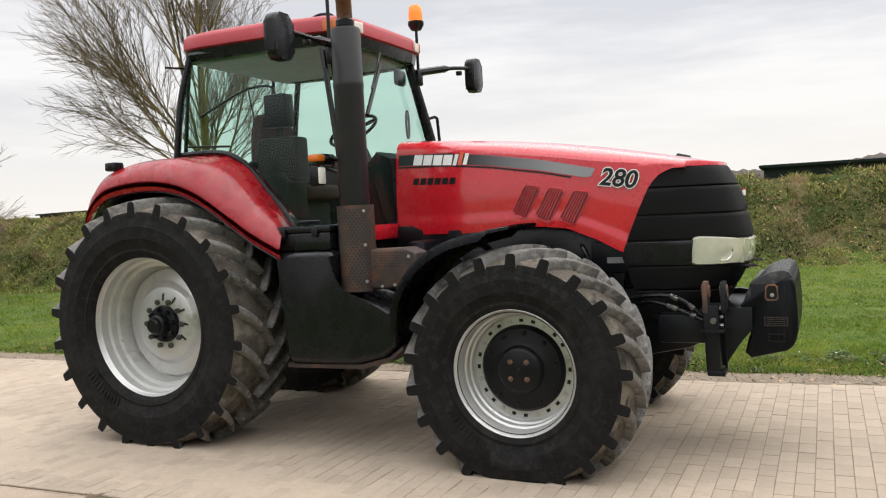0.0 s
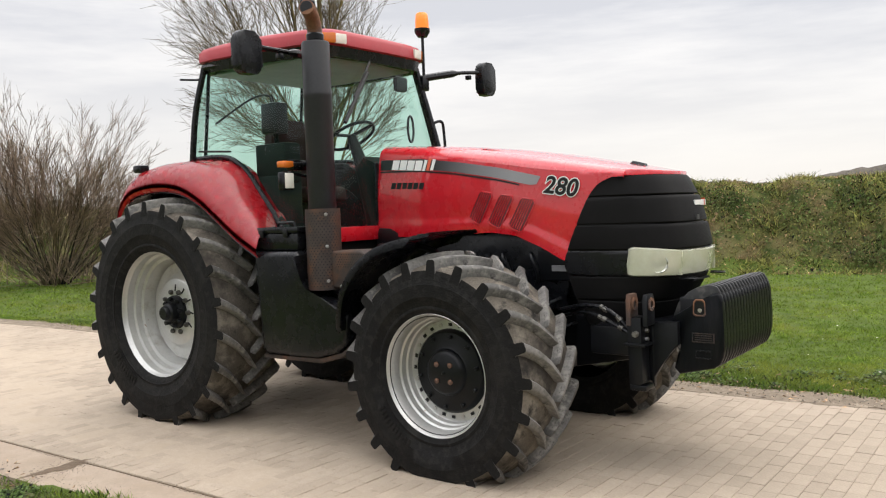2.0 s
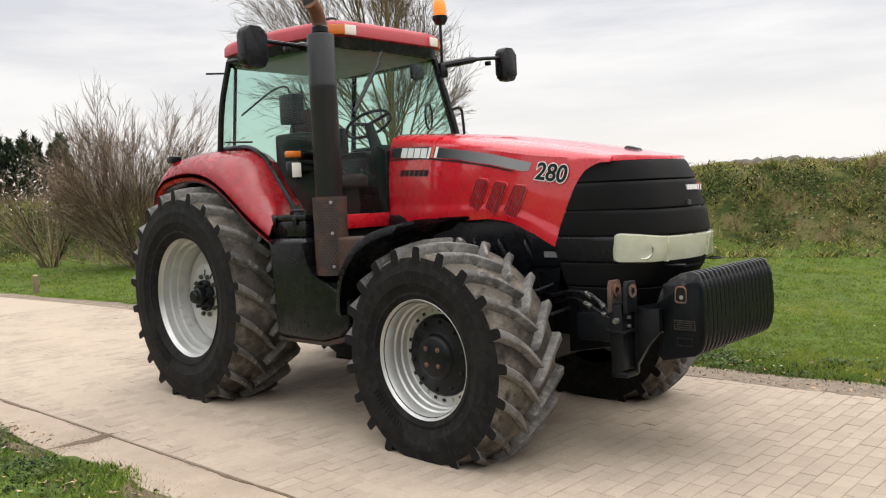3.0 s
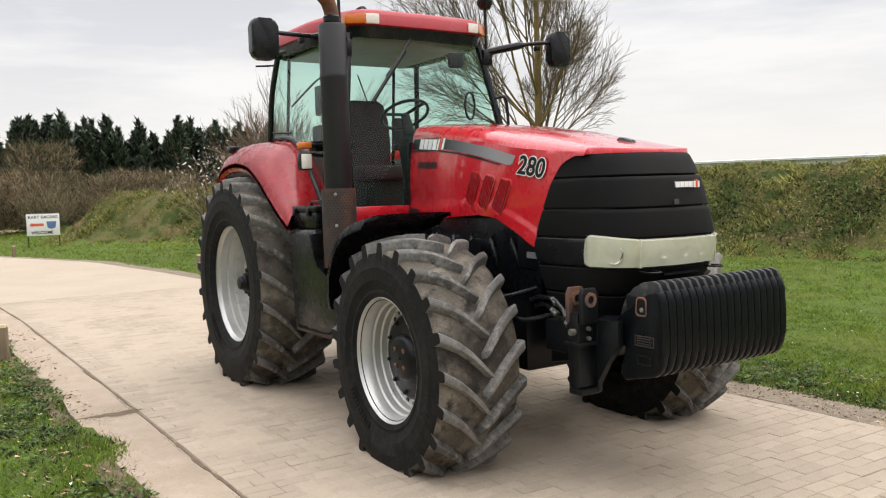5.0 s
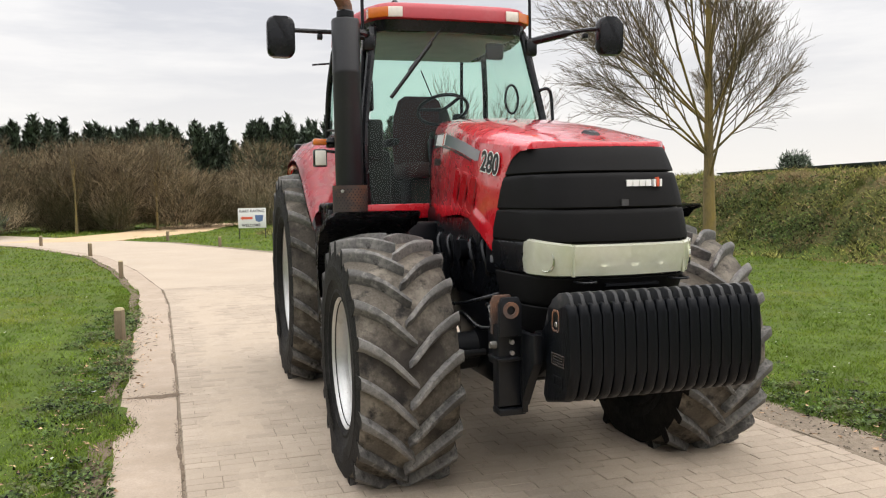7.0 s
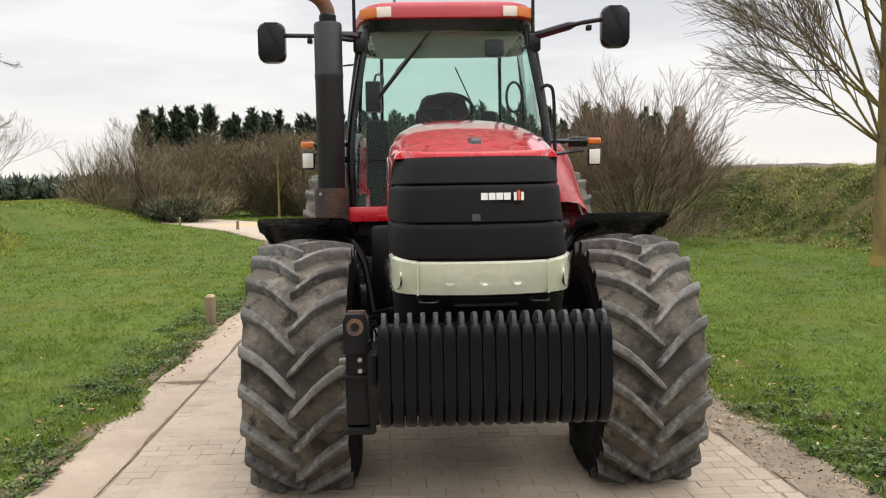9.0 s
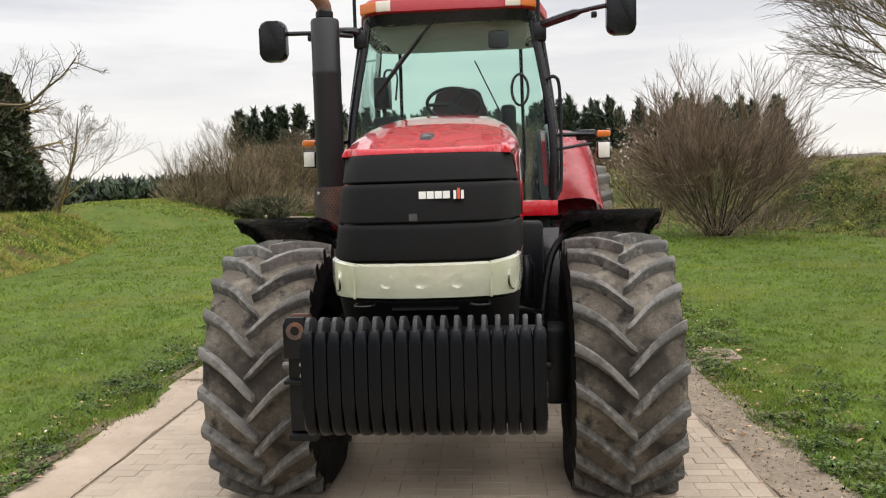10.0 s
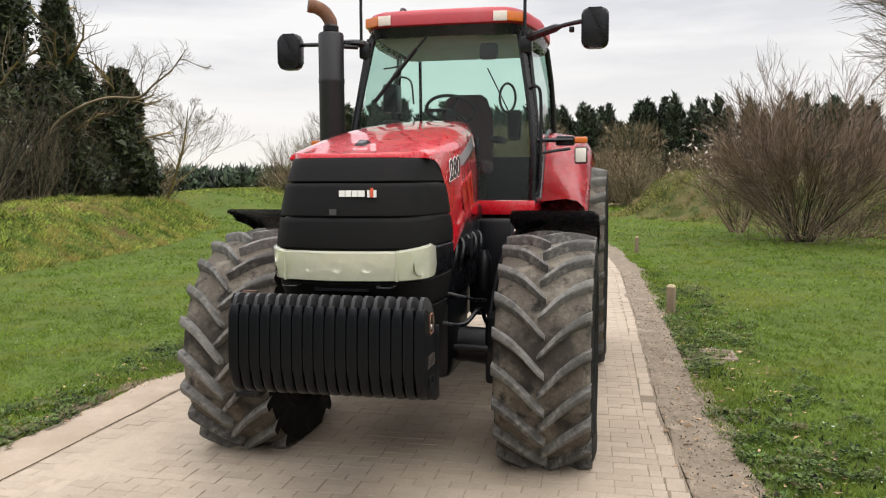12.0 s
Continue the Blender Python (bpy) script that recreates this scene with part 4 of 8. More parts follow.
    spill = np.concatenate([rs.normal(0, 1, (900, 3)) * np.array([0.09, 0.20, 0]) + np.array([0.55, -2.42, 0.0]), rs.normal(0, 1, (600, 3)) * np.array([0.6, 0.09, 0]) + np.array([1.35, -2.66, 0.0]), rs.normal(0, 1, (900, 3)) * np.array([1.6, 0.06, 0]) + np.array([-2.6, -2.84, 0.0])])
    pebbles("grit", spill, 0.0036, CLOD, "dirt crumbs washed across the gutter", "grit")
    edge_soil = [(x, float(edge_l(x)) + rs.uniform(-0.02, 0.05), rs.uniform(0.12, 0.40), rs.uniform(0.02, 0.055), 10 + int(9 * x)) for x in np.arange(-6.5, 8.5, 0.62)]
    for cx, cy, rx, ry, k in (*edge_soil, (-0.28, 2.30, 0.42, 0.26, 7), (0.52, -2.46, 0.07, 0.24, 1)):
        rr = [1 + 0.22 * math.sin(3 * q * math.pi / 20 + k) + 0.16 * math.sin(7 * q * math.pi / 20 + 2 * k) + 0.10 * math.sin(13 * q * math.pi / 20) for q in range(40)]
        bm = B()
        loft(bm, [[(cx + f * rx * r * math.cos(q * math.pi / 20), cy + f * ry * r * math.sin(q * math.pi / 20), z) for q, r in enumerate(rr)] for f, z in ((1.0, -0.006), (0.93, -0.0015), (0.6, 0.001), (0.2, 0.002))])
        tagged(part("dirt_patch", bm, DIRT if cy > 0 else SOIL), "brown soil washed over the edge" if cy > 0 else "brown soil washed over the gutter", "dirt", kind="stuff")
    for cx, off, rx, ry, k in ((-4.6, 0.50, 2.2, 0.46, 1), (-1.2, 0.50, 1.6, 0.40, 2), (1.2, 0.46, 1.3, 0.34, 3), (3.6, 0.45, 1.1, 0.26, 4), (-2.6, 1.15, 1.9, 0.55, 5), (0.2, 1.10, 1.4, 0.40, 6), (-6.8, 0.9, 1.8, 0.8, 7), (-5.6, 2.2, 2.6, 1.0, 8), (-7.6, 3.2, 1.2, 0.8, 9), (2.6, 1.15, 0.9, 0.25, 10)):
        rr = [1 + 0.20 * math.sin(2 * q * math.pi / 24 + k) + 0.16 * math.sin(5 * q * math.pi / 24 + 2 * k) + 0.10 * math.sin(11 * q * math.pi / 24 + k) for q in range(48)]
        bm = B()
        loft(bm, [[(cx + f * rx * r * math.cos(q * math.pi / 24), edge_r(cx + f * rx * r * math.cos(q * math.pi / 24)) + off + f * ry * r * math.sin(q * math.pi / 24), z) for q, r in enumerate(rr)] for f, z in ((1.0, -0.0040), (0.8, -0.0014), (0.5, 0.0001), (0.15, 0.0008))])
        tagged(part("sand_film", bm, SANDFILM), "thin film of pale sand blown over the paving", "sand", kind="stuff")
    pebbles("grit", strip(1500, -6, 7, EDGE_R, -0.56, -0.38, -0.010), 0.009, CLOD, "crumbled soil at the grass edge", "grit")

    # leafy rosettes along both verges
    for line, sgn, lo, hi, x0, x1, n, label in ((EDGE_R, -1, 0.46, 1.10, -7, 7, 360, "leafy weed rosettes along the gutter"), (EDGE_R, -1, 0.40, 0.85, 0.85, 2.05, 150, "leafy weeds creeping over the gutter"), (EDGE_L, 1, 0.44, 1.45, -6, 8.5, 420, "leafy weed rosettes along the dirt strip")):
        cx = rs.uniform(x0, x1, n)
        off = lo + (hi - lo) * rs.rand(n) ** 1.6
        cy = np.interp(cx, *zip(*line)) + sgn * off
        keep = wobble(cx, cy, 2.1, 47) + 0.8 * rs.rand(n) > 0.25
        k = np.repeat(np.arange(n)[keep], 46)
        m = len(k)
        wide = rs.uniform(0.045, 0.115, n)[k]
        a, r = rs.uniform(0, 6.283, m), np.sqrt(rs.rand(m))
        P = np.stack([cx[k] + wide * r * np.cos(a), cy[k] + wide * r * np.sin(a), np.full(m, -0.005) + 0.045 * (1 - r) * rs.rand(m) + 0.012], -1)
        out = np.stack([np.cos(a), np.sin(a), rs.uniform(0.0, 0.9, m)], -1)
        ln = rs.uniform(0.018, 0.050, m)[:, None]
        sd = np.stack([-np.sin(a), np.cos(a), rs.normal(0, 0.35, m)], -1) * ln * 0.30
        mid, tip = P + out * ln * 0.55, P + out * ln * np.array([1, 1, 0.6])
        tagged(tri_mesh("leafy_weeds", np.concatenate([np.stack([P, mid - sd, mid + sd], 1), np.stack([mid - sd, tip, mid + sd], 1)]), WEED), label, "weeds", kind="stuff")

    def on_n(X, Y, rs):
        m = mound(seg_dist(X, Y, RIDGE_N), 1.2, 5.2)
        return m > 0.02 + 0.02 * rs.rand(len(X))

    def on_s(X, Y, rs):
        return mound(seg_dist(X, Y, RIDGE_S), 0.8, 3.7) > 0.05
    blades("bank_grass", (-40, 22, 0, 27), 900000, 6, 0.02, 0.105, TUFT, "rough tufted grass and weeds on the long bank", on_n, width=0.018, lean=2.1, category="bank grass", clump=2.2)
    litter_x = rs.uniform(-16, 9, 110)
    leafy_patch("dead_leaves", [(x, lerp(x, sorted(RIDGE_N)) - d) for x, d in zip(litter_x, rs.uniform(0.6, 4.3, 110))], 67, "pale dead leaves and dry stalks on the long bank", 110, 0.026, 0.50, LEAFLITTER, 0.05)
    blades("bank_grass", (-24, 12, -18, -8.5), 230000, 7, 0.03, 0.13, BANKGREEN, "green and yellowed grass on the low bank", on_s, width=0.016, lean=2.0, category="bank grass", clump=1.6)
    leafy_patch("dead_leaves", [(x, -12.0 - 0.22 * max(0, -x - 4) + d) for x, d in zip(rs.uniform(-14, 4, 26), rs.uniform(-1.3, 1.6, 26))], 66, "dead leaves and dry stalks on the low bank", 110, 0.030, 0.42, LEAFLITTER, 0.04)
    blades("bank_grass", (-75, -35, -36, -16), 60000, 8, 0.03, 0.12, BANKGREEN, "rough grass on the far mound", lambda X, Y, rs: mound(seg_dist(X, Y, RIDGE_F), 1.5, 8) > 0.05, width=0.03, lean=2.0, category="bank grass")


def leafy_patch(name, pts, seed, label, n=500, size=0.09, spread=0.5, material=WEED, rise=0.09):
    rs = np.random.RandomState(seed)
    P = np.concatenate([rs.normal(0, spread, (n, 3)) + np.array([x, y, 0]) for x, y in pts])
    P[:, 2] = height(P[:, 0], P[:, 1])[0] + np.abs(rs.normal(0, rise, len(P)))
    d1, d2 = rs.normal(0, size, P.shape), rs.normal(0, size, P.shape)
    return tagged(tri_mesh(name, np.stack([P, P + d1, P + d2], 1), material), label, "brambles", kind="stuff")


def far_ridge(line, H, seed, label):
    """A far wood: a bumpy wall of crowns with depth, on the horizon."""
    pts = []
    for (x0, y0), (x1, y1) in zip(line, line[1:]):
        n = int(math.hypot(x1 - x0, y1 - y0) / 2.5)
        pts += [(x0 + (x1 - x0) * i / n, y0 + (y1 - y0) * i / n) for i in range(n)]
    rs = np.random.RandomState(seed)
    t = np.arange(len(pts))
    top = H * (0.72 + 0.16 * np.sin(t * 0.045 + seed) + 0.10 * np.sin(t * 0.17) + 0.09 * rs.rand(len(pts)))
    rings = []
    for (x, y), h in zip(pts, top):
        d = Vector((-x, -y, 0)).normalized()
        rings.append([(x + d.x * 6, y + d.y * 6, -0.5), (x + d.x * 5, y + d.y * 5, h * 0.6), (x + d.x * 2, y + d.y * 2, h * 0.92), (x, y, h), (x - d.x * 6, y - d.y * 6, h * 0.8), (x - d.x * 8, y - d.y * 8, -0.5)])
    bm = B()
    loft(bm, rings, closed=False)
    tagged(part("far_wood", bm, FARWOOD), label, "tree line", kind="stuff")


def build_plants():
    bare_tree((-8.7, 9.5, 0), 10.2, 0.17, 3, "leafless tree with a lichened trunk at the foot of the bank", limbs=23, tilts=(16, 62), thin=0.19, bias=(0.0, -0.55), kids=(0, 13, 8, 4), fork=0.19, reach=2.15, wide=(14, 40), lift=0.075, low_limbs=((2.3, 250, 56, 3.0), (2.5, 275, 54, 3.3), (3.0, 262, 48, 3.6), (3.3, 240, 44, 3.6), (2.8, 30, 48, 2.2)))
    shrub((-17.1, 6.65, 0), 3.95, 50, 60, 8, "large leafless many-stemmed shrub on the lawn", kids=(8, 6, 5, 3), r=0.022, levels=4, squat=0.8, wide=(9, 32), stem=DARKTWIG)
    twig_cloud("brushwood", (-17.1, 6.9, 0), (1.6, 1.6, 0.8), 900, 71, SHRUBTWIG, "tangle of fine twigs in the lower shrub", 0.7, 0.010, category="brushwood")
    shrub((-21.5, 5.6, 0), 3.0, 36, 26, 9, "pale budding bush beside the large shrub", HEDGE, "pale_bush")
    twig_cloud("hedge", (-40, 13, 0), (10, 15, 2.9), 45000, 31, HEDGE, "brown leafless thicket behind the bank", 0.5, 0.012)
    twig_cloud("hedge", (-50, -7.0, 0), (9, 19, 5.9), 125000, 32, HEDGE, "brown leafless thicket beyond the road", 0.7, 0.011)
    twig_cloud("hedge", (-54, 7, 0), (8, 13, 4.0), 50000, 39, HEDGE, "low brown bushes before the conifers", 0.5, 0.013)
    twig_cloud("hedge", (-43, -16.5, 0), (6, 6, 2.6), 16000, 33, HEDGE, "brown leafless bushes at the end of the lawn", 0.55, 0.012)
    for x, y, H, sd in ((-42, -19.2, 4.0, 151), (-43, -17.4, 4.4, 152), (-41.5, -15.6, 3.0, 153)):
        shrub((x, y, 0), H, 34, 34, sd, "bushy leafless tree at the end of the lawn", HEDGE, "bare_bush", kids=(7, 6, 4), r=0.035, squat=0.5, wide=(12, 34))
    twig_cloud("evergreen_bush", (-40, -13.6, 0), (1.5, 1.8, 1.3), 2200, 34, IVY, "dark green bush at the end of the lawn", 0.4, 0.05, category="bush")
    twig_cloud("hedge", (-44, 18, 0), (10, 10, 2.6), 12000, 35, HEDGE, "brown leafless bushes behind the shrub", 1.0, 0.022)
    twig_cloud("hedge", (-36, -33, 0), (22, 6, 3.5), 16000, 36, HEDGE, "leafless scrub behind the low bank", 0.9, 0.025)
    twig_cloud("hedge", (-20, -21, 0), (12, 3.5, 2.0), 8000, 37, DARKTWIG, "leafless scrub below the ivy-clad trees", 0.9, 0.022)
    ivy_tree((-21.0, -18.1, 0), 6.2, 41, 1.6)
    ivy_tree((-18.6, -18.9, 0), 8.6, 42, 1.45)
    ivy_tree((-16.9, -20.4, 0), 12.0, 43, 1.9)
    for x, y, H, sd in ((-17.5, -18.6, 4.0, 141), (-20.6, -18.4, 3.2, 142), (-15.2, -18.0, 4.4, 143), (-13.0, -18.2, 4.6, 144), (-22.8, -18.6, 2.6, 145)):
        shrub((x, y, 0), H, 40, 20, sd, "tangled leafless scrub below the ivy-clad trees", DARKTWIG, "bare_scrub", kids=(6, 5, 3), r=0.022, squat=0.5)
    bough = group("leaning_tree", "leafless tree leaning out with one long bent bough", "tree", (-17.0, -19.4, 0))
    bm = B()
    line = smooth_pts([(0, 0, -0.1), (0, 0.05, 1.1), (0, 0.75, 2.8), (0.1, 1.6, 3.85), (0.1, 2.6, 4.42), (0.1, 3.65, 4.70), (0.1, 4.8, 4.68), (0.1, 5.4, 5.1), (0.1, 6.05, 5.54), (0.1, 6.5, 6.05)], 4)
    tube(bm, line, [0.095 - 0.075 * i / (len(line) - 1) for i in range(len(line))], 7)
    part("trunk", bm, TWIG, bough)
    tw, rnd = Twigs(), random.Random(8)
    for i in range(7, len(line) - 1, 2):
        grow(tw, rnd, line[i], Vector((rnd.gauss(0, 0.5), rnd.uniform(0.1, 0.9), rnd.uniform(-0.2, 0.9))), rnd.uniform(0.6, 1.6), 0.022, 2, 4, (0, 0, 5, 4), 0.16, 0.02, (25, 55))
    raw("crown", tw.v, tw.f, TWIG, bough, "thin bent twigs")
    bare_tree((-25.4, -18.9, 0), 6.0, 0.12, 44, "leafless tree with long drooping branches", limbs=12, lean=(0.6, 1.4), tilts=(35, 75), kids=(0, 7, 5, 4))
    for x, y, H, sd in ((-45.0, -9.0, 5.6, 46), (-44.5, -13.5, 5.9, 47), (-46.5, -4.5, 5.8, 48)):
        bare_tree((x, y, 0), H, 0.09, sd, "slender leafless tree standing in the thicket", limbs=12, kids=(0, 7, 5, 4), tilts=(12, 40))
    bare_tree((-48, -19, 0), 7.0, 0.13, 45, "small leafless tree at the end of the lawn", limbs=12, kids=(0, 7, 5, 4))
    rs = np.random.RandomState(77)
    P = rs.normal(0, 1, (420, 3)) * np.array([0.6, 0.8, 0.5]) + np.array([-20.6, 5.0, 2.7])
    tagged(tri_mesh("blossom", np.stack([P, P + rs.normal(0, 0.045, P.shape), P + rs.normal(0, 0.045, P.shape)], 1), PALETWIG), "pale blossom on the bush by the shrub", "blossom", kind="stuff")
    conifers()
    rs = np.random.RandomState(50)
    twig_cloud("far_trees", (-150, -64, 0), (12, 60, 4.6), 9000, 51, NEEDLE, "distant dark tree line", 2.0, 0.4, category="tree line")
    twig_cloud("far_bush", (-75.8, 68.3, 0), (0.3, 0.3, 6.7), 5000, 52, NEEDLE, "round dark bush far beyond the bank", 0.5, 0.07, category="bush", kind="")
    far_ridge([(-170, 380), (-60, 400), (120, 420), (420, 380)], 18.0, 4, "distant leafless wood along the skyline")
    # added out of view: keeps bright low sky out of the windscreen's reflection
    far_ridge([(20, -75), (42, -45), (50, 0), (46, 40), (30, 70)], 13.0, 9, "unseen leafless wood added behind the camera to darken reflections")
    far_ridge([(-200, 60), (-190, 110), (-160, 170), (-120, 215)], 7.0, 6, "distant brown tree line")
    rs = np.random.RandomState(91)
    spots = []
    while len(spots) < 150:
        x, y = rs.uniform(-30, 14), rs.uniform(3, 21)
        if 0.12 < float(mound(seg_dist(np.array([x]), np.array([y]), RIDGE_N), 1.2, 4.6)[0]) < 0.86 and y < float(np.interp(x, [p[0] for p in RIDGE_N[::-1]], [p[1] for p in RIDGE_N[::-1]])):
            spots.append((x, y))
    leafy_patch("bank_weeds", spots, 62, "broad-leaved weeds scattered over the bank", 260, 0.032, 0.34, rise=0.06)
    leafy_patch("brambles", [(6.2, 16.6), (8.6, 17.3), (7.4, 16.5), (1.8, 15.4), (-4.6, 14.0), (-6.2, 13.4), (-11.0, 12.6)], 61, "dark leafy bramble patches on the bank", 380, 0.040, 0.42, BRAMBLE, 0.10)
    leafy_patch("brambles", spots[::4], 63, "trailing bramble clumps on the long bank", 320, 0.038, 0.28, BRAMBLE, 0.09)
    leafy_patch("brambles", spots[2::5], 64, "grey-green nettle clumps on the long bank", 260, 0.040, 0.24, WEED, 0.10)
    leafy_patch("dead_leaves", spots[1::2], 65, "pale dead leaves lying on the long bank", 70, 0.030, 0.55, LEAFLITTER, 0.035)


# ---------------------------------------------------------------- fixtures on the ground


def wooden_post(at, h=0.42, w=0.09, rz=0.0):
    thing = group("wooden_post", "short weathered wooden marker post in the grass", "post", at, rz, "posts along the road")
    bm = B()
    box(bm, -w / 2, w / 2, -w / 2, w / 2, -0.1, h - 0.03, 0.006)
    part("shaft", bm, WOOD, thing)
    bm = B()
    loft(bm, [[(-w / 2, -w / 2, h - 0.029), (w / 2, -w / 2, h - 0.029), (w / 2, w / 2, h - 0.029), (-w / 2, w / 2, h - 0.029)],
              [(-w / 3, -w / 3, h), (w / 3, -w / 3, h), (w / 3, w / 3, h), (-w / 3, w / 3, h)]])
    part("cap", bm, PALEWOOD, thing, "pale sawn top")
    return thing


def text_mesh(name, body, size, material, parent, m, label="", depth=0.002, bold=0.0, shear=0.0):
    cu = bpy.data.curves.new(name, "FONT")
    cu.body, cu.size, cu.align_x, cu.align_y, cu.extrude, cu.offset, cu.shear = body, size, "CENTER", "CENTER", depth, bold, shear
    tmp = new(name + "_tmp", cu)
    dg = bpy.context.evaluated_depsgraph_get()
    me = bpy.data.meshes.new_from_object(tmp.evaluated_get(dg))
    bpy.data.objects.remove(tmp)
    me.materials.clear()
    me.materials.append(material)
    ob = new(name, me)
    ob.parent = parent
    ob.matrix_basis = m
    if label:
        tagged(ob, label)
    return ob


def road_sign(at, rz):
    thing = group("road_sign", "white sign board on dark legs with an orange arrow", "sign", at, rz)
    for y in (-0.58, 0.58):
        bm = B()
        box(bm, -0.02, 0.02, y - 0.022, y + 0.022, -0.2, 1.30, 0.004)
        part("leg", bm, SIGNBLACK, thing)
    bm = B()
    box(bm, 0.02, 0.045, -0.62, 0.62, 0.48, 1.38, 0.004)
    board = part("board", bm, SIGNWHITE, thing)
    face = lambda y, z, dx=0.0: pose(0.047 + dx, y, z, 90, 0, 90)  # noqa: E731
    text_mesh("lettering", "KART RACING", 0.17, SIGNBLACK, board, face(0, 1.24), "black capital letters", bold=0.004)
    text_mesh("lettering", "WELCOME", 0.17, SIGNBLACK, board, face(-0.05, 0.60), "black capital letters", bold=0.004)
    bm = B()
    prism(bm, [(-0.52, 0.93), (-0.40, 1.03), (-0.40, 0.985), (0.02, 0.985), (0.02, 0.875), (-0.40, 0.875), (-0.40, 0.83)], "x", 0.046, 0.050)
    part("arrow", bm, SIGNRED, board)
    bm = B()
    prism(bm, [(0.12, 1.06), (0.50, 1.06), (0.46, 0.80), (0.30, 0.74), (0.16, 0.80)], "x", 0.046, 0.050)
    part("emblem", bm, SIGNBLUE, board)
    return thing


def drain_grate(at):
    thing = group("drain_grate", "rusty flat drain grate in the grass edge", "drain", at)
    bm = B()
    for y in (-0.2, 0.2):
        box(bm, -0.22, 0.22, y - 0.02, y + 0.02, -0.03, 0.012, 0.003)
    for x in (-0.22, 0.22):
        box(bm, x - 0.02, x + 0.02, -0.2, 0.2, -0.03, 0.012, 0.003)
    part("frame", bm, DIRTYIRON, thing)
    for k in range(7):
        bm = B()
        x = -0.17 + k * 0.0567
        box(bm, x - 0.012, x + 0.012, -0.18, 0.18, -0.02, 0.010, 0.002)
        part("bar", bm, DIRTYIRON, thing)
    return thing


def long_shed(at, rz, L, H, material, roof, label):
    thing = group("long_shed", label, "shed", at, rz)
    bm = B()
    box(bm, -L / 2, L / 2, -3, 3, 0, H)
    part("wall", bm, material, thing, smooth=False)
    bm = B()
    prism(bm, [(-3.3, H - 0.05), (3.3, H - 0.05), (3.3, H + 0.1), (0, H + 0.25), (-3.3, H + 0.1)], "x", -L / 2 - 0.3, L / 2 + 0.3)
    part("roof", bm, roof, thing, smooth=False)
    return thing


def build_fixtures():
    for x, y, h in ((-2.8, -3.06, 0.42), (-11.9, -3.80, 0.42), (-21.0, -5.50, 0.45), (-29.6, -8.4, 0.45), (-35.2, -12.6, 0.45), (-30.9, -3.4, 0.45), (-3.05, 2.16, 0.40), (-12.7, 1.9, 0.42), (-24.0, -1.3, 0.4)):
        wooden_post((x, y, -0.02), h, 0.10, 7 * x)
    road_sign((-30.0, 0.3, 0), -8)
    drain_grate((-0.3, 2.42, 0.0))
    long_shed((12, 56, 0), 2, 22, 3.6, DARKSHED, DARKSHED, "long low dark green shed beyond the bank")
    long_shed((-56.0, 52.9, 0), -11.2, 23.5, 3.6, DARKSHED, DARKSHED, "low dark shed far beyond the bank")
    long_shed((-35.0, 58.5, 0), 36, 16, 3.55, ROOFGREY, ROOFGREY, "low shed with a pale grey roof beyond the bank")


build_ground()
build_road()

# ---------------------------------------------------------------- the tractor
tractor = group("tractor", "large red farm tractor with dusty deep-lugged tyres, parked on paving", "tractor")
WB, RZ, FZ = 2.998, 0.925, 0.668


def lug_mesh(R, W, base_gap, lugs, side):
    """One tread bar: it runs from the middle of the tread back to the shoulder and down the side wall."""
    rt, half, step = R - base_gap, W / 2, 2 * math.pi / lugs
    verts, faces = [], []
    stations = [(-0.07, -0.06), (0.03, 0.04), (0.15, 0.20), (0.35, 0.45), (0.58, 0.69), (0.80, 0.87), (0.97, 0.985), (0.99, 1.0)]
    sweep = 1.08 * step
    for j, (fy, fs) in enumerate(stations):
        y = side * fy * half
        lo_r = lerp(abs(fy), [(0, rt), (0.5, rt - 0.011), (0.86, rt - 0.034), (0.95, rt - 0.055), (0.985, rt - 0.092)]) - 0.010
        top_r = R - 0.044 * fy * fy if j < 7 else lo_r + 0.006
        ac = -sweep * fs
        wd_lo = (0.031 if j else 0.022) / R * (1.0 + 0.40 * max(fs, 0) + 0.20 * max(fs - 0.6, 0))
        wd_hi = wd_lo * (0.50 if j == 0 else 0.58 + 0.08 * max(fs, 0))
        drop = 0.011 if j < 7 else 0.002
        if j == 7:
            wd_hi, wd_lo = wd_lo * 0.9, wd_lo * 1.05
        for r, w in ((lo_r, -wd_lo), (top_r - drop, -wd_hi * 1.12), (top_r, -wd_hi * 0.72), (top_r, wd_hi * 0.72), (top_r - drop, wd_hi * 1.12), (lo_r, wd_lo)):
            verts.append((r * math.sin(ac + w), y, r * math.cos(ac + w)))
    q = len(stations)
    for j in range(q - 1):
        for c in range(5):
            i0 = j * 6 + c
            faces.append((i0, i0 + 1, i0 + 7, i0 + 6))
    faces += [tuple(range(6)), tuple(range(q * 6 - 6, q * 6))]
    bm = B()
    vs = [bm.verts.new(v) for v in verts]
    for f in faces:
        bm.faces.new([vs[i] for i in f])
    bmesh.ops.recalc_face_normals(bm, faces=bm.faces)
    for f in bm.faces:
        f.smooth = True
    me = bpy.data.meshes.new("tread_lug")
    bm.to_mesh(me)
    bm.free()
    me.set_sharp_from_angle(angle=radians(50))
    me.materials.append(LUG)
    me.materials.append(RUBBER)
    me.polygons.foreach_set("material_index", [1 if 30 <= i < 35 or i == 36 else 0 for i in range(len(me.polygons))])
    return me


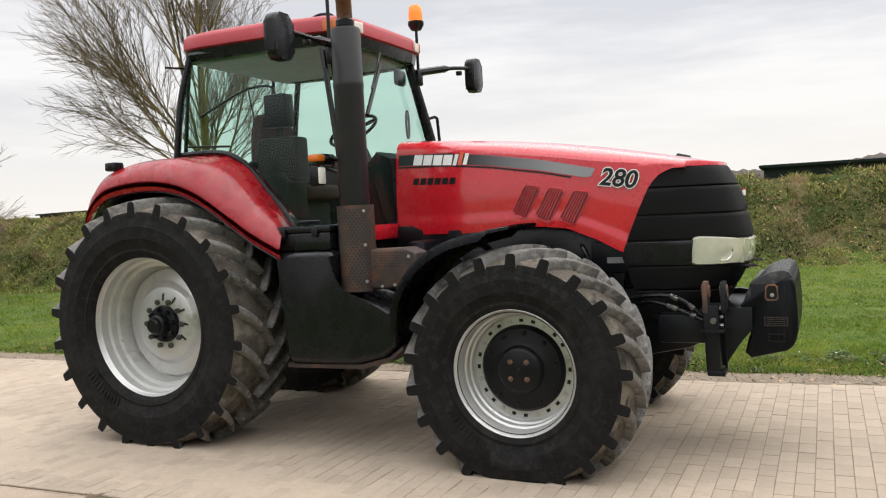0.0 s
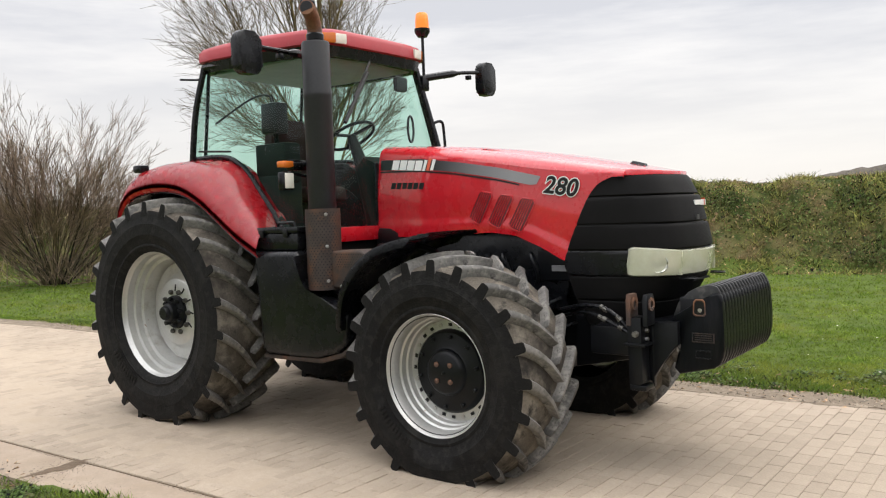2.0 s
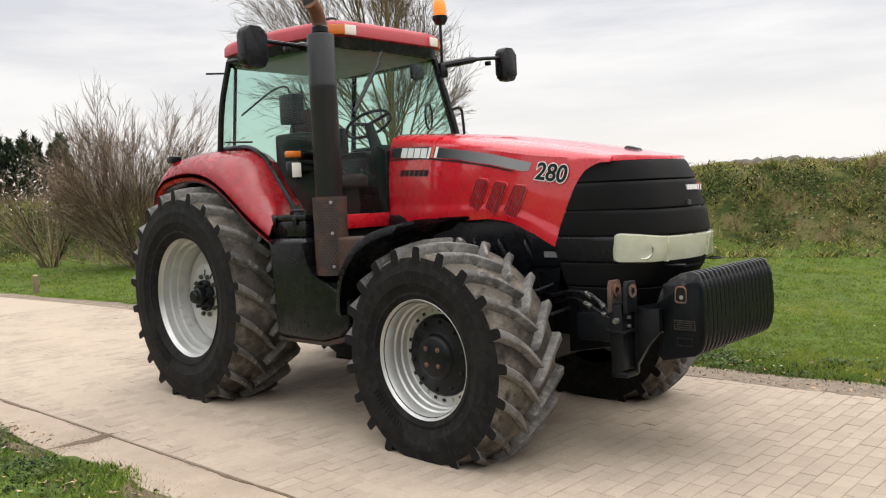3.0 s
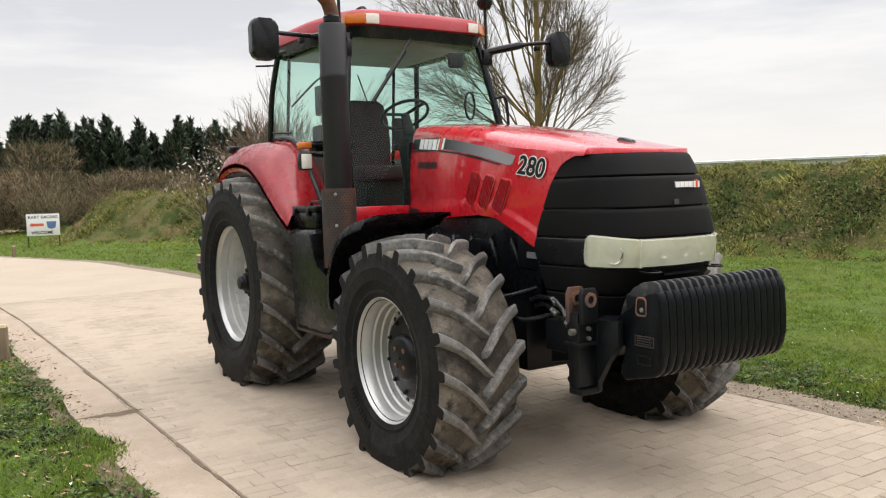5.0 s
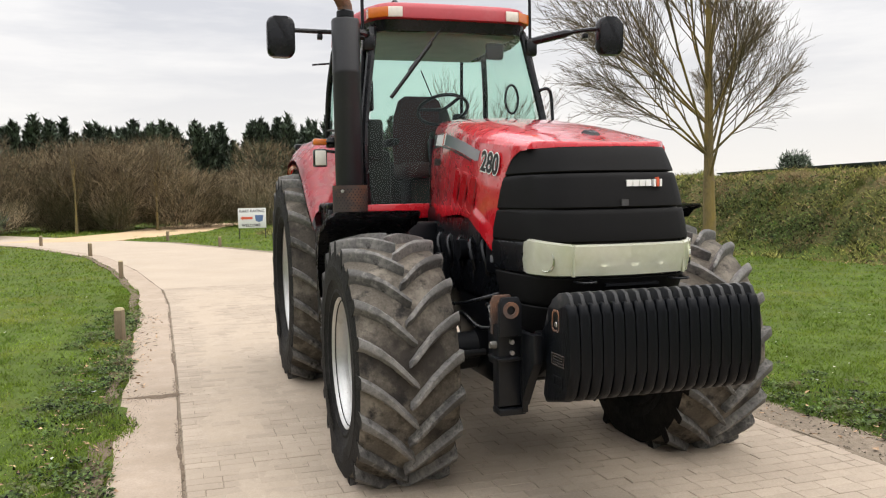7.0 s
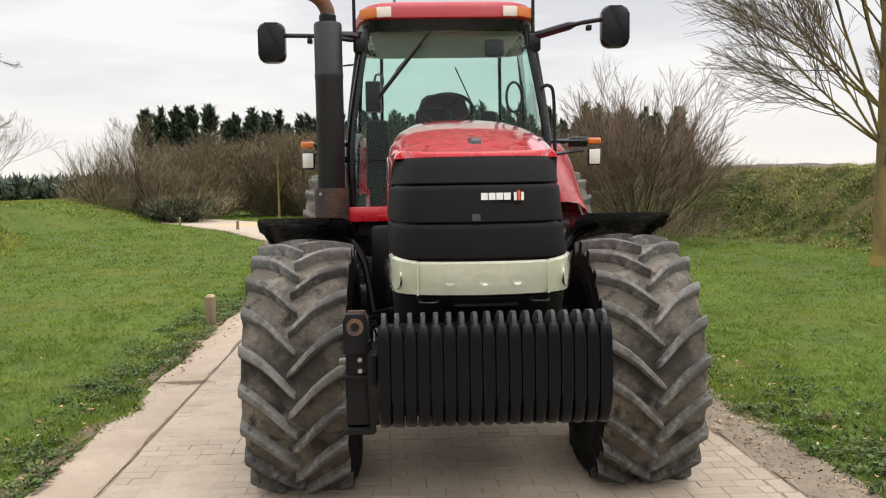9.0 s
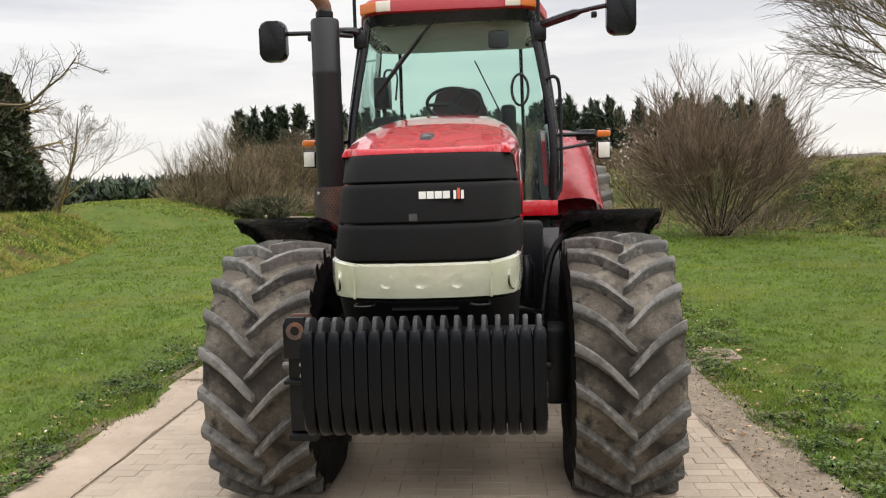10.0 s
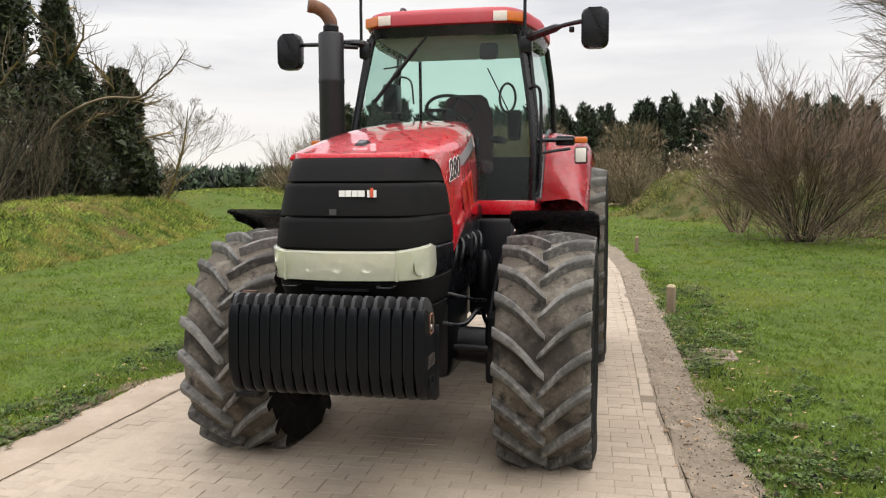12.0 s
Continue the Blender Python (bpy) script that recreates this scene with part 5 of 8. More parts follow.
def tyre_mesh(R, rim, W, hub_z, base_gap):
    """Carcass and chevron lugs of a tyre, axle along y, flattened where it stands. side faces: slot 0, tread: slot 1."""
    verts, faces, mats = [], [], []
    n = 96
    rt = R - base_gap
    half = W / 2
    d = rt - rim
    prof = [(rim, -half * 0.80), (rim + 0.03, -half * 0.90), (rim + 0.048, -half * 0.918), (rim + 0.053, -half * 0.938), (rim + 0.066, -half * 0.940), (rim + 0.072, -half * 0.930),
            (rim + 0.36 * d, -half * 0.985), (rim + 0.37 * d, -half * 0.995), (rim + 0.60 * d, -half * 1.0), (rim + 0.61 * d, -half * 0.992), (rt - 0.092, -half * 0.985),
            (rt - 0.055, -half * 0.95), (rt - 0.034, -half * 0.86), (rt - 0.011, -half * 0.5), (rt, 0)]
    prof = prof + [(r, -y) for r, y in prof[-2::-1]]
    for r, y in prof:
        for k in range(n):
            a = 2 * math.pi * k / n
            verts.append((r * math.sin(a), y, r * math.cos(a)))
    m = len(prof)
    for i in range(m - 1):
        for k in range(n):
            a, b = i * n + k, i * n + (k + 1) % n
            faces.append((a, b, b + n, a + n))
            mats.append(1 if 11 <= i <= m - 13 else 0)
    V = np.array(verts)
    t = np.clip((-hub_z + 0.14 - V[:, 2]) / 0.2, 0, 1)
    rr = np.hypot(V[:, 0], V[:, 2])
    wall = np.clip((rr - rim) / (R - rim), 0, 1) * (1 - np.clip((rr - rim) / (R - rim), 0, 1)) * 4
    V[:, 1] *= 1 + 0.09 * t * wall
    V[:, 2] = np.maximum(V[:, 2], -hub_z + 0.001)
    me = bpy.data.meshes.new("tyre")
    me.from_pydata(V.tolist(), [], faces)
    me.materials.append(RUBBER)
    me.materials.append(TREAD)
    me.polygons.foreach_set("material_index", mats)
    bm = B()
    bm.from_mesh(me)
    bmesh.ops.recalc_face_normals(bm, faces=bm.faces)
    for f in bm.faces:
        f.smooth = True
    bm.to_mesh(me)
    bm.free()
    me.set_sharp_from_angle(angle=radians(34))
    return me


def bolt_ring(thing, n, r, y, size, material, name="bolt", length=0.03, turn=0.0, up=1.0):
    me = None
    for k in range(n):
        a = 2 * math.pi * (k + turn) / n
        if me is None:
            bm = B()
            lathe(bm, [(0.0, -length), (size * 0.6, -length), (size, -length * 0.7), (size, 0)], 8)
            ob = part(name, bm, material, thing)
            me = ob.data
        else:
            ob = new(name, me)
            ob.parent = thing
        ob.matrix_basis = pose(r * math.cos(a), y, r * math.sin(a))


def wheel(front, side, at):
    """side -1 is the tractor's right. The dish faces the outside: built for the right and turned for the left."""
    name = "front_wheel" if front else "rear_wheel"
    w = new(name)
    w.parent = tractor
    hub = FZ if front else RZ
    w.matrix_basis = pose(*at)
    ty = new("tyre", TYRE_F if front else TYRE_R)
    ty.parent = w
    ty["label"] = "dusty black tyre with worn chevron lugs"
    for sd2, me in zip((-1, 1), LUG_F if front else LUG_R):
        count = 21 if front else 22
        for k in range(count):
            lug = new("tread_lug", me)
            lug.parent = w
            lug.matrix_basis = pose(0, 0, 0, 0, 360 / count * (k + (0.5 if sd2 > 0 else 0) + 0.2 * front), 0)
    s = side
    # moulded marks on the outer side wall, as plain bars
    bm = B()
    r0, half = (0.50, 0.30) if front else (0.665, 0.35)
    for k in range(11):
        a = radians((228 if side < 0 else 292) + (k - 5) * (3.6 if front else 3.1))
        tall, wide = 0.032 if front else 0.045, 0.009 if front else 0.012
        box(bm, -wide, wide, min(0, side * 0.004), max(0, side * 0.004), -tall, tall, 0.0015, 1, pose(r0 * math.cos(a), side * half * 0.996, r0 * math.sin(a), 0, 90 - math.degrees(a), 0))
    part("side_wall_mark", bm, RUBBER, w, "raised moulded marks", smooth=False)
    f = (lambda p: [(r, y * -s) for r, y in p])
    bm = B()
    if front:
        o = -0.252
        lathe(bm, f([(0.385, o + 0.03), (0.408, o + 0.005), (0.412, o - 0.008), (0.404, o - 0.012), (0.392, o), (0.384, o + 0.03), (0.378, o + 0.04), (0.374, o + 0.09), (0.362, o + 0.10), (0.358, o + 0.14),
                     (0.347, o + 0.15), (0.344, o + 0.19), (0.334, o + 0.20)]), 72)
        rim = part("rim", bm, RIM, w, "silver-painted stepped rim")
        bm = B()
        lathe(bm, f([(0.340, o + 0.196), (0.27, o + 0.192), (0.22, o + 0.192)]), 60)
        disc = part("wheel_disc", bm, RIM, w, "silver wheel disc with slots")
        for k in range(24):
            a = 2 * math.pi * k / 24
            bm = B()
            if k % 3 == 1:
                lathe(bm, [(0, -0.006), (0.014, -0.006), (0.014, 0.004)], 10)
                ob = part("bolt", bm, STEEL, w)
            else:
                # uncut: a thin black plate paints each slot's dark opening
                box(bm, -0.010, 0.010, -0.003, 0.003, -0.013, 0.013)
                ob = part("slot", bm, DECAL, w, smooth=False)
            ob.matrix_basis = pose(0.311 * math.cos(a), -s * (o + 0.189), 0.311 * math.sin(a), 0, -math.degrees(a), 0)
        bm = B()
        lathe(bm, f([(0.284, o + 0.193), (0.279, o + 0.17), (0.262, o + 0.152), (0.180, o + 0.144), (0.158, o + 0.136), (0.145, o + 0.108), (0.125, o + 0.096), (0.0, o + 0.094)]), 48)
        part("hub", bm, IRON, w, "black planetary hub")
        bolt_ring(w, 10, 0.238, -s * (o + 0.150), 0.014, IRON, "hub_bolt", 0.02 * -s, 0.3)
        bolt_ring(w, 4, 0.078, -s * (o + 0.096), 0.018, RUST, "hub_bolt", 0.012 * -s, 0.5)
        bolt_ring(w, 1, 0.0, -s * (o + 0.096), 0.012, IRON, "hub_plug", 0.012 * -s)
    else:
        o = -0.285
        lathe(bm, f([(0.548, o + 0.04), (0.573, o + 0.008), (0.580, o - 0.006), (0.572, o - 0.012), (0.558, o), (0.548, o + 0.035), (0.533, o + 0.05), (0.527, o + 0.11), (0.504, o + 0.12), (0.497, o + 0.17),
                     (0.470, o + 0.18), (0.460, o + 0.26), (0.452, o + 0.32)]), 84)
        part("rim", bm, RIM, w, "silver-painted deep stepped rim")
        bm = B()
        lathe(bm, f([(0.452, o + 0.30), (0.43, o + 0.275), (0.345, o + 0.262), (0.325, o + 0.250), (0.300, o + 0.215), (0.285, o + 0.205), (0.12, o + 0.205), (0.10, o + 0.21)]), 72)
        part("wheel_disc", bm, RIM, w, "silver dished wheel disc")
        bm = B()
        lathe(bm, f([(0.150, o + 0.206), (0.145, o + 0.178), (0.115, o + 0.170), (0.088, o + 0.165), (0.082, o + 0.110), (0.064, o + 0.098), (0.060, o + 0.07), (0.05, o + 0.06), (0.0, o + 0.06)]), 40)
        part("hub", bm, IRON, w, "black greasy axle hub")
        bolt_ring(w, 8, 0.118, -s * (o + 0.172), 0.020, IRON, "hub_bolt", 0.035 * -s, 0.2)
        bolt_ring(w, 10, 0.182, -s * (o + 0.204), 0.022, GREASY, "wheel_nut", 0.030 * -s)
        for k in range(5):
            a = radians(-30 + 30 * k)
            bm = B()
            box(bm, -0.03, 0.03, -0.002, 0.002, -0.007, 0.007, 0.0)
            ob = part("grease_mark", bm, DECAL, w, smooth=False)
            ob.matrix_basis = pose(0.215 * math.cos(a), -s * (o + 0.202), 0.215 * math.sin(a), 0, -math.degrees(a) + 12, 0)
    return w


TYRE_F = tyre_mesh(0.80, 0.385, 0.60, FZ, 0.056)
TYRE_R = tyre_mesh(1.025, 0.548, 0.70, RZ, 0.066)
LUG_F = [lug_mesh(0.80, 0.60, 0.056, 21, sd) for sd in (-1, 1)]
LUG_R = [lug_mesh(1.025, 0.70, 0.066, 22, sd) for sd in (-1, 1)]
for sd, yf in ((-1, -1.0), (1, 1.015)):
    wheel(True, sd, (WB, yf, FZ))
    wheel(False, sd, (-0.04, 0.985 * sd, RZ))

# hood ------------------------------------------------------------
HOOD_TOP = [(1.60, 2.305), (2.1, 2.27), (2.6, 2.225), (3.0, 2.175), (3.4, 2.11), (3.8, 2.030), (4.1, 1.962), (4.25, 1.932)]
HOOD_EDGE = [(1.60, 2.195), (2.1, 2.170), (2.6, 2.118), (3.0, 2.060), (3.4, 1.995), (3.8, 1.950), (4.1, 1.930), (4.25, 1.922)]
HOOD_W = [(1.70, 0.298), (1.90, 0.325), (2.30, 0.394), (2.70, 0.437), (2.97, 0.460), (3.30, 0.470), (3.5, 0.463), (3.8, 0.438), (4.2, 0.385)]
HOOD_TUCK = [(1.70, 0.14), (2.3, 0.09), (3.0, 0.03), (3.4, 0.0)]
HOOD_LOW = [(1.70, 1.54), (2.35, 1.535), (2.70, 1.555), (2.95, 1.565), (3.15, 1.545), (3.35, 1.465), (3.55, 1.36), (3.62, 1.30)]
SIDE = [(1.012, 0.0), (1.016, 0.06), (1.014, 0.17), (0.996, 0.20), (1.0, 0.55), (0.995, 0.85), (0.985, 1.0)]
CROWN = [(0.985, 0.0), (0.965, 0.20), (0.91, 0.47), (0.81, 0.70), (0.66, 0.86), (0.46, 0.95), (0.22, 0.99), (0.0, 1.0)]
NOSE_TOP = 1.928


def grille_rear(z):
    """x of the slanting joint between red hood and black grille at height z."""
    return lerp(z, [(0.90, 3.72), (1.10, 3.62), (1.37, 3.54), (1.64, 3.65), (1.80, 3.725), (1.865, 3.775), (1.90, 3.83), (1.92, 3.89)])


def nose_x(y):
    """Front edge of the hood at a half width y."""
    plan = sorted((b, a) for a, b in grille_plan(NOSE_TOP)[3:])
    return lerp(abs(y), plan) - 0.004


def hood_side_y(x, z):
    """Outer half width of the hood at a place on its side."""
    zb, ze, w = lerp(x, HOOD_LOW), lerp(x, HOOD_EDGE), lerp(x, HOOD_W)
    if z <= ze:
        t = (z - zb) / (ze - zb)
        return w * (lerp(t, [(q, p) for p, q in SIDE]) - lerp(x, HOOD_TUCK) * max(0.0, (t - 0.45) / 0.55) ** 1.5)
    return w * (1 - 1.015 * lerp(x, HOOD_TUCK)) * lerp((z - ze) / (lerp(x, HOOD_TOP) - ze), [(q, p) for p, q in CROWN])


def crown_w(x):
    """Half width of the hood's top, drawn in towards the cab."""
    return lerp(x, HOOD_W) * (1 - 1.015 * lerp(x, HOOD_TUCK))


def build_hood():
    bm = B()
    nu = 34
    for s in (-1, 1):
        rings = []
        for i in range(nu + 1):
            u, ring = i / nu, []
            for j in range(25):
                v = j / 24
                x = 1.72 + u * 2.0
                for _ in range(4):
                    z = lerp(x, HOOD_LOW) + v * (lerp(x, HOOD_EDGE) - lerp(x, HOOD_LOW))
                    x = 1.72 + u * (grille_rear(z) - 1.72)
                ring.append((x, s * hood_side_y(x, z), z))
            rings.append(ring)
        loft(bm, rings, closed=False)
    rings = []
    for i in range(nu + 1):
        u, ring = i / nu, []
        for j in range(-18, 19):
            t = abs(j) / 18
            k = (1 - t) * (len(CROWN) - 1)
            q = min(int(k), len(CROWN) - 2)
            fy = CROWN[q][0] + (CROWN[q + 1][0] - CROWN[q][0]) * (k - q)
            fz = CROWN[q][1] + (CROWN[q + 1][1] - CROWN[q][1]) * (k - q)
            x = 1.72 + u * 2.4
            for _ in range(4):
                x = 1.72 + u * (nose_x(crown_w(x) * fy) - 1.72)
            ze, zt = lerp(x, HOOD_EDGE), lerp(x, HOOD_TOP)
            ring.append((x, math.copysign(crown_w(x) * fy, j), ze + (zt - ze) * fz))
        # ahead of the side panels the edge turns down to the nose
        low_l, low_r = [(x, y * 1.002, z + (NOSE_TOP - 0.010 - z) * min(max((x - 3.74) / 0.08, 0), 1)) for x, y, z in (ring[0], ring[-1])]
        rings.append([low_l, *ring, low_r])
    # the front edge turns down over the nose
    rings.append([(x + 0.004, y * 1.004, z - 0.006) for x, y, z in rings[-1]])
    rings.append([(x + 0.005, y * 1.006, min(z - 0.012, NOSE_TOP - 0.004)) for x, y, z in rings[-2]])
    loft(bm, rings, closed=False)
    bmesh.ops.remove_doubles(bm, verts=bm.verts, dist=0.002)
    bmesh.ops.recalc_face_normals(bm, faces=bm.faces)
    part("hood", bm, RED, tractor, "glossy red bonnet")
    # side crease strip, joint line
    for s in (-1, 1):
        bm = B()
        box(bm, 1.70, 1.722, s * 0.285 - 0.025, s * 0.285 + 0.025, 1.56, 2.15, 0.004)
        part("hood_seal", bm, BLACK, tractor)
        # air vents: three slanted louvre panels
        for k in range(3):
            vent = new("hood_vent")
            vent.parent = tractor
            x0, z0 = 2.974 + 0.181 * k, 1.852 - 0.030 * k
            fr = [(x0 - 0.236, z0 - 0.172), (x0 - 0.220, z0 - 0.198), (x0 - 0.146, z0 - 0.232), (x0 - 0.120, z0 - 0.226), (x0 - 0.004, z0 - 0.022), (x0 - 0.012, z0 + 0.004), (x0 - 0.110, z0 + 0.020), (x0 - 0.130, z0 + 0.004)]

            def on_side(x, z, out):
                return (x, s * (hood_side_y(x, z) + out), z)
            bm = B()
            cx, cz = sum(p[0] for p in fr) / 8, sum(p[1] for p in fr) / 8
            loft(bm, [[on_side(x, z, 0.001) for x, z in fr], [on_side(cx + (x - cx) * 0.98, cz + (z - cz) * 0.98, 0.006) for x, z in fr],
                      [on_side(cx + (x - cx) * 0.90, cz + (z - cz) * 0.92, 0.006) for x, z in fr], [on_side(cx + (x - cx) * 0.89, cz + (z - cz) * 0.91, 0.0022) for x, z in fr]], cap=False)
            part("frame", bm, RED, vent)
            # not sunk in: a flat darker red panel paints the shade behind the louvres
            bm = B()
            loft(bm, [[on_side(cx + (x - cx) * 0.90, cz + (z - cz) * 0.92, 0.0012) for x, z in fr], [on_side(cx + (x - cx) * 0.90, cz + (z - cz) * 0.92, 0.0018) for x, z in fr]])
            part("recess", bm, VENTSHADE, vent, "dark red panel painted as the shaded recess", smooth=False)
            for q in range(5):
                f0 = 0.17 + 0.165 * q
                lo, hi = (x0 - 0.230 + 0.108 * f0, z0 - 0.172 - 0.050 * f0), (x0 - 0.122 + 0.112 * f0, z0 + 0.006 - 0.014 * f0)
                bm = B()
                rod(bm, on_side(*lo, 0.004), on_side(*hi, 0.004), 0.0045, 6)
                part("louvre", bm, RED, vent)
        build_decals(s)
    bm = B()
    loft(bm, [[(3.84, -0.04, lerp(3.84, HOOD_TOP) - 0.004), (3.95, -0.03, lerp(3.95, HOOD_TOP) - 0.004), (3.95, 0.03, lerp(3.95, HOOD_TOP) - 0.004), (3.84, 0.04, lerp(3.84, HOOD_TOP) - 0.004)],
              [(3.86, -0.028, lerp(3.86, HOOD_TOP) + 0.018), (3.94, -0.02, lerp(3.94, HOOD_TOP) + 0.014), (3.94, 0.02, lerp(3.94, HOOD_TOP) + 0.014), (3.86, 0.028, lerp(3.86, HOOD_TOP) + 0.018)]])
    part("hood_latch", bm, BLACK, tractor, "small black latch on the bonnet")


def on_hood(s, pts, out0=0.0012, out1=0.0028):
    bm = B()
    loft(bm, [[(x, s * (hood_side_y(x, z) + out0), z) for x, z in pts], [(x, s * (hood_side_y(x, z) + out1), z) for x, z in pts]])
    return bm


def band(s, top, low, xs, out):
    """A decal strip along the hood between two lines of height."""
    bm = B()
    rings = []
    for x in xs:
        za, zb = lerp(x, top), lerp(x, low)
        rings.append([(x, s * (hood_side_y(x, za) + out), za), (x, s * (hood_side_y(x, zb) + out), zb), (x, s * (hood_side_y(x, zb) + out - 0.0015), zb), (x, s * (hood_side_y(x, za) + out - 0.0015), za)])
    loft(bm, rings)
    return bm


def build_decals(s):
    top = [(1.74, 2.170), (2.2, 2.150), (2.6, 2.100), (3.0, 2.034), (3.37, 1.950)]
    low = [(1.74, 2.085), (2.2, 2.070), (2.6, 2.024), (3.0, 1.958), (3.29, 1.893), (3.34, 1.895), (3.37, 1.944)]
    part("stripe", band(s, top, low, [*np.linspace(1.745, 3.28, 31), 3.30, 3.32, 3.34, 3.355, 3.37], 0.003), FADESTRIPE, tractor, "bonnet stripe fading from black to silver")
    thin_t, thin_l = [(x, z - 0.008) for x, z in low], [(x, z - 0.020) for x, z in low]
    part("stripe", band(s, thin_t, thin_l, np.linspace(1.745, 3.20, 29), 0.003), DECAL, tractor, "thin black line")
    # maker's mark and model name as plain bars
    x, w = 1.885, 0.080
    for k in range(4):
        z = 2.082 - 0.007 * k
        part("badge_bar", on_hood(s, [(x, z), (x + w, z - 0.006), (x + w + 0.014, z + 0.072), (x + 0.014, z + 0.078)], 0.003, 0.005), WHITE, tractor, "white badge block", smooth=False)
        x += 0.092
    for k, mm in enumerate((WHITE, SIGNRED, WHITE)):
        part("badge_bar", on_hood(s, [(x, 2.052), (x + 0.032, 2.050), (x + 0.054, 2.134 + 0.012 * (k == 1)), (x + 0.022, 2.136 + 0.012 * (k == 1))], 0.003, 0.005), mm, tractor, smooth=False)
        x += 0.045
    x = 1.884
    for k in range(6):
        part("name_bar", on_hood(s, [(x, 1.927 - 0.003 * k), (x + 0.052, 1.925 - 0.003 * k), (x + 0.064, 1.975 - 0.003 * k), (x + 0.012, 1.977 - 0.003 * k)], 0.0012, 0.003), DECAL, tractor, "black name block", smooth=False)
        x += 0.067
    for body, off, mm, bold in (("280", 0.0016, WHITE, 0.0105), ("280", 0.0036, DECAL, 0.0035)):
        xm, zm = 3.525, 1.868
        ym = hood_side_y(xm, zm)
        dy = (hood_side_y(3.62, zm) - hood_side_y(3.38, zm)) / 0.24
        lean = (hood_side_y(xm, zm - 0.06) - hood_side_y(xm, zm + 0.06)) / 0.12
        if s < 0:
            m = pose(xm, -(ym + off + 0.006), zm, 90 - math.degrees(math.atan(lean)), 0, -math.degrees(math.atan(dy))) @ pose(0, 0, 0, 0, 0, -9)
        else:
            m = pose(xm, ym + off + 0.006, zm, 90 - math.degrees(math.atan(lean)), 0, 180 + math.degrees(math.atan(dy))) @ pose(0, 0, 0, 0, 0, 9)
        text_mesh("model_number", body, 0.166, mm, tractor, m, "outlined model number decal", 0.001, bold, 0.18)


# grille ------------------------------------------------------------
def grille_plan(z):
    """Half outline of the nose at height z, from its rear edge to the centre line."""
    xf = lerp(z, [(0.90, 4.10), (1.05, 4.20), (1.25, 4.315), (1.45, 4.345), (1.62, 4.31), (1.78, 4.265), (1.90, 4.205), (1.95, 4.17)])
    xr = grille_rear(z)
    w = lerp(z, [(0.90, 0.40), (1.1, 0.425), (1.3, 0.440), (1.45, 0.443), (1.65, 0.428), (1.80, 0.410), (1.93, 0.388)])
    wr = lerp(z, [(0.90, 0.42), (1.3, 0.460), (1.5, 0.470), (1.75, 0.456), (1.93, 0.415)])
    corner_x = xf - 0.20
    x2 = min(xr + 0.55 * (xf - xr), corner_x - 0.05)
    pts = [(xr, wr), (xr + 0.55 * (x2 - xr), wr * 0.6 + w * 0.4), (x2, w * 0.99)]
    pts += [(corner_x - 0.02, w * 0.965), (corner_x + 0.06, w * 0.90), (corner_x + 0.115, w * 0.80), (corner_x + 0.15, w * 0.68), (xf - 0.028, w * 0.50), (xf - 0.008, w * 0.25), (xf, 0)]
    return pts


def nose_ring(z, out=0.0):
    h = grille_plan(z)
    ring = [(x, -y, z) for x, y in h] + [(x, y, z) for x, y in h[-2::-1]]
    if out:
        c = Vector((3.7, 0, z))
        ring = [tuple(Vector(p) + (Vector(p) - c).normalized() * out) for p in ring]
    return ring


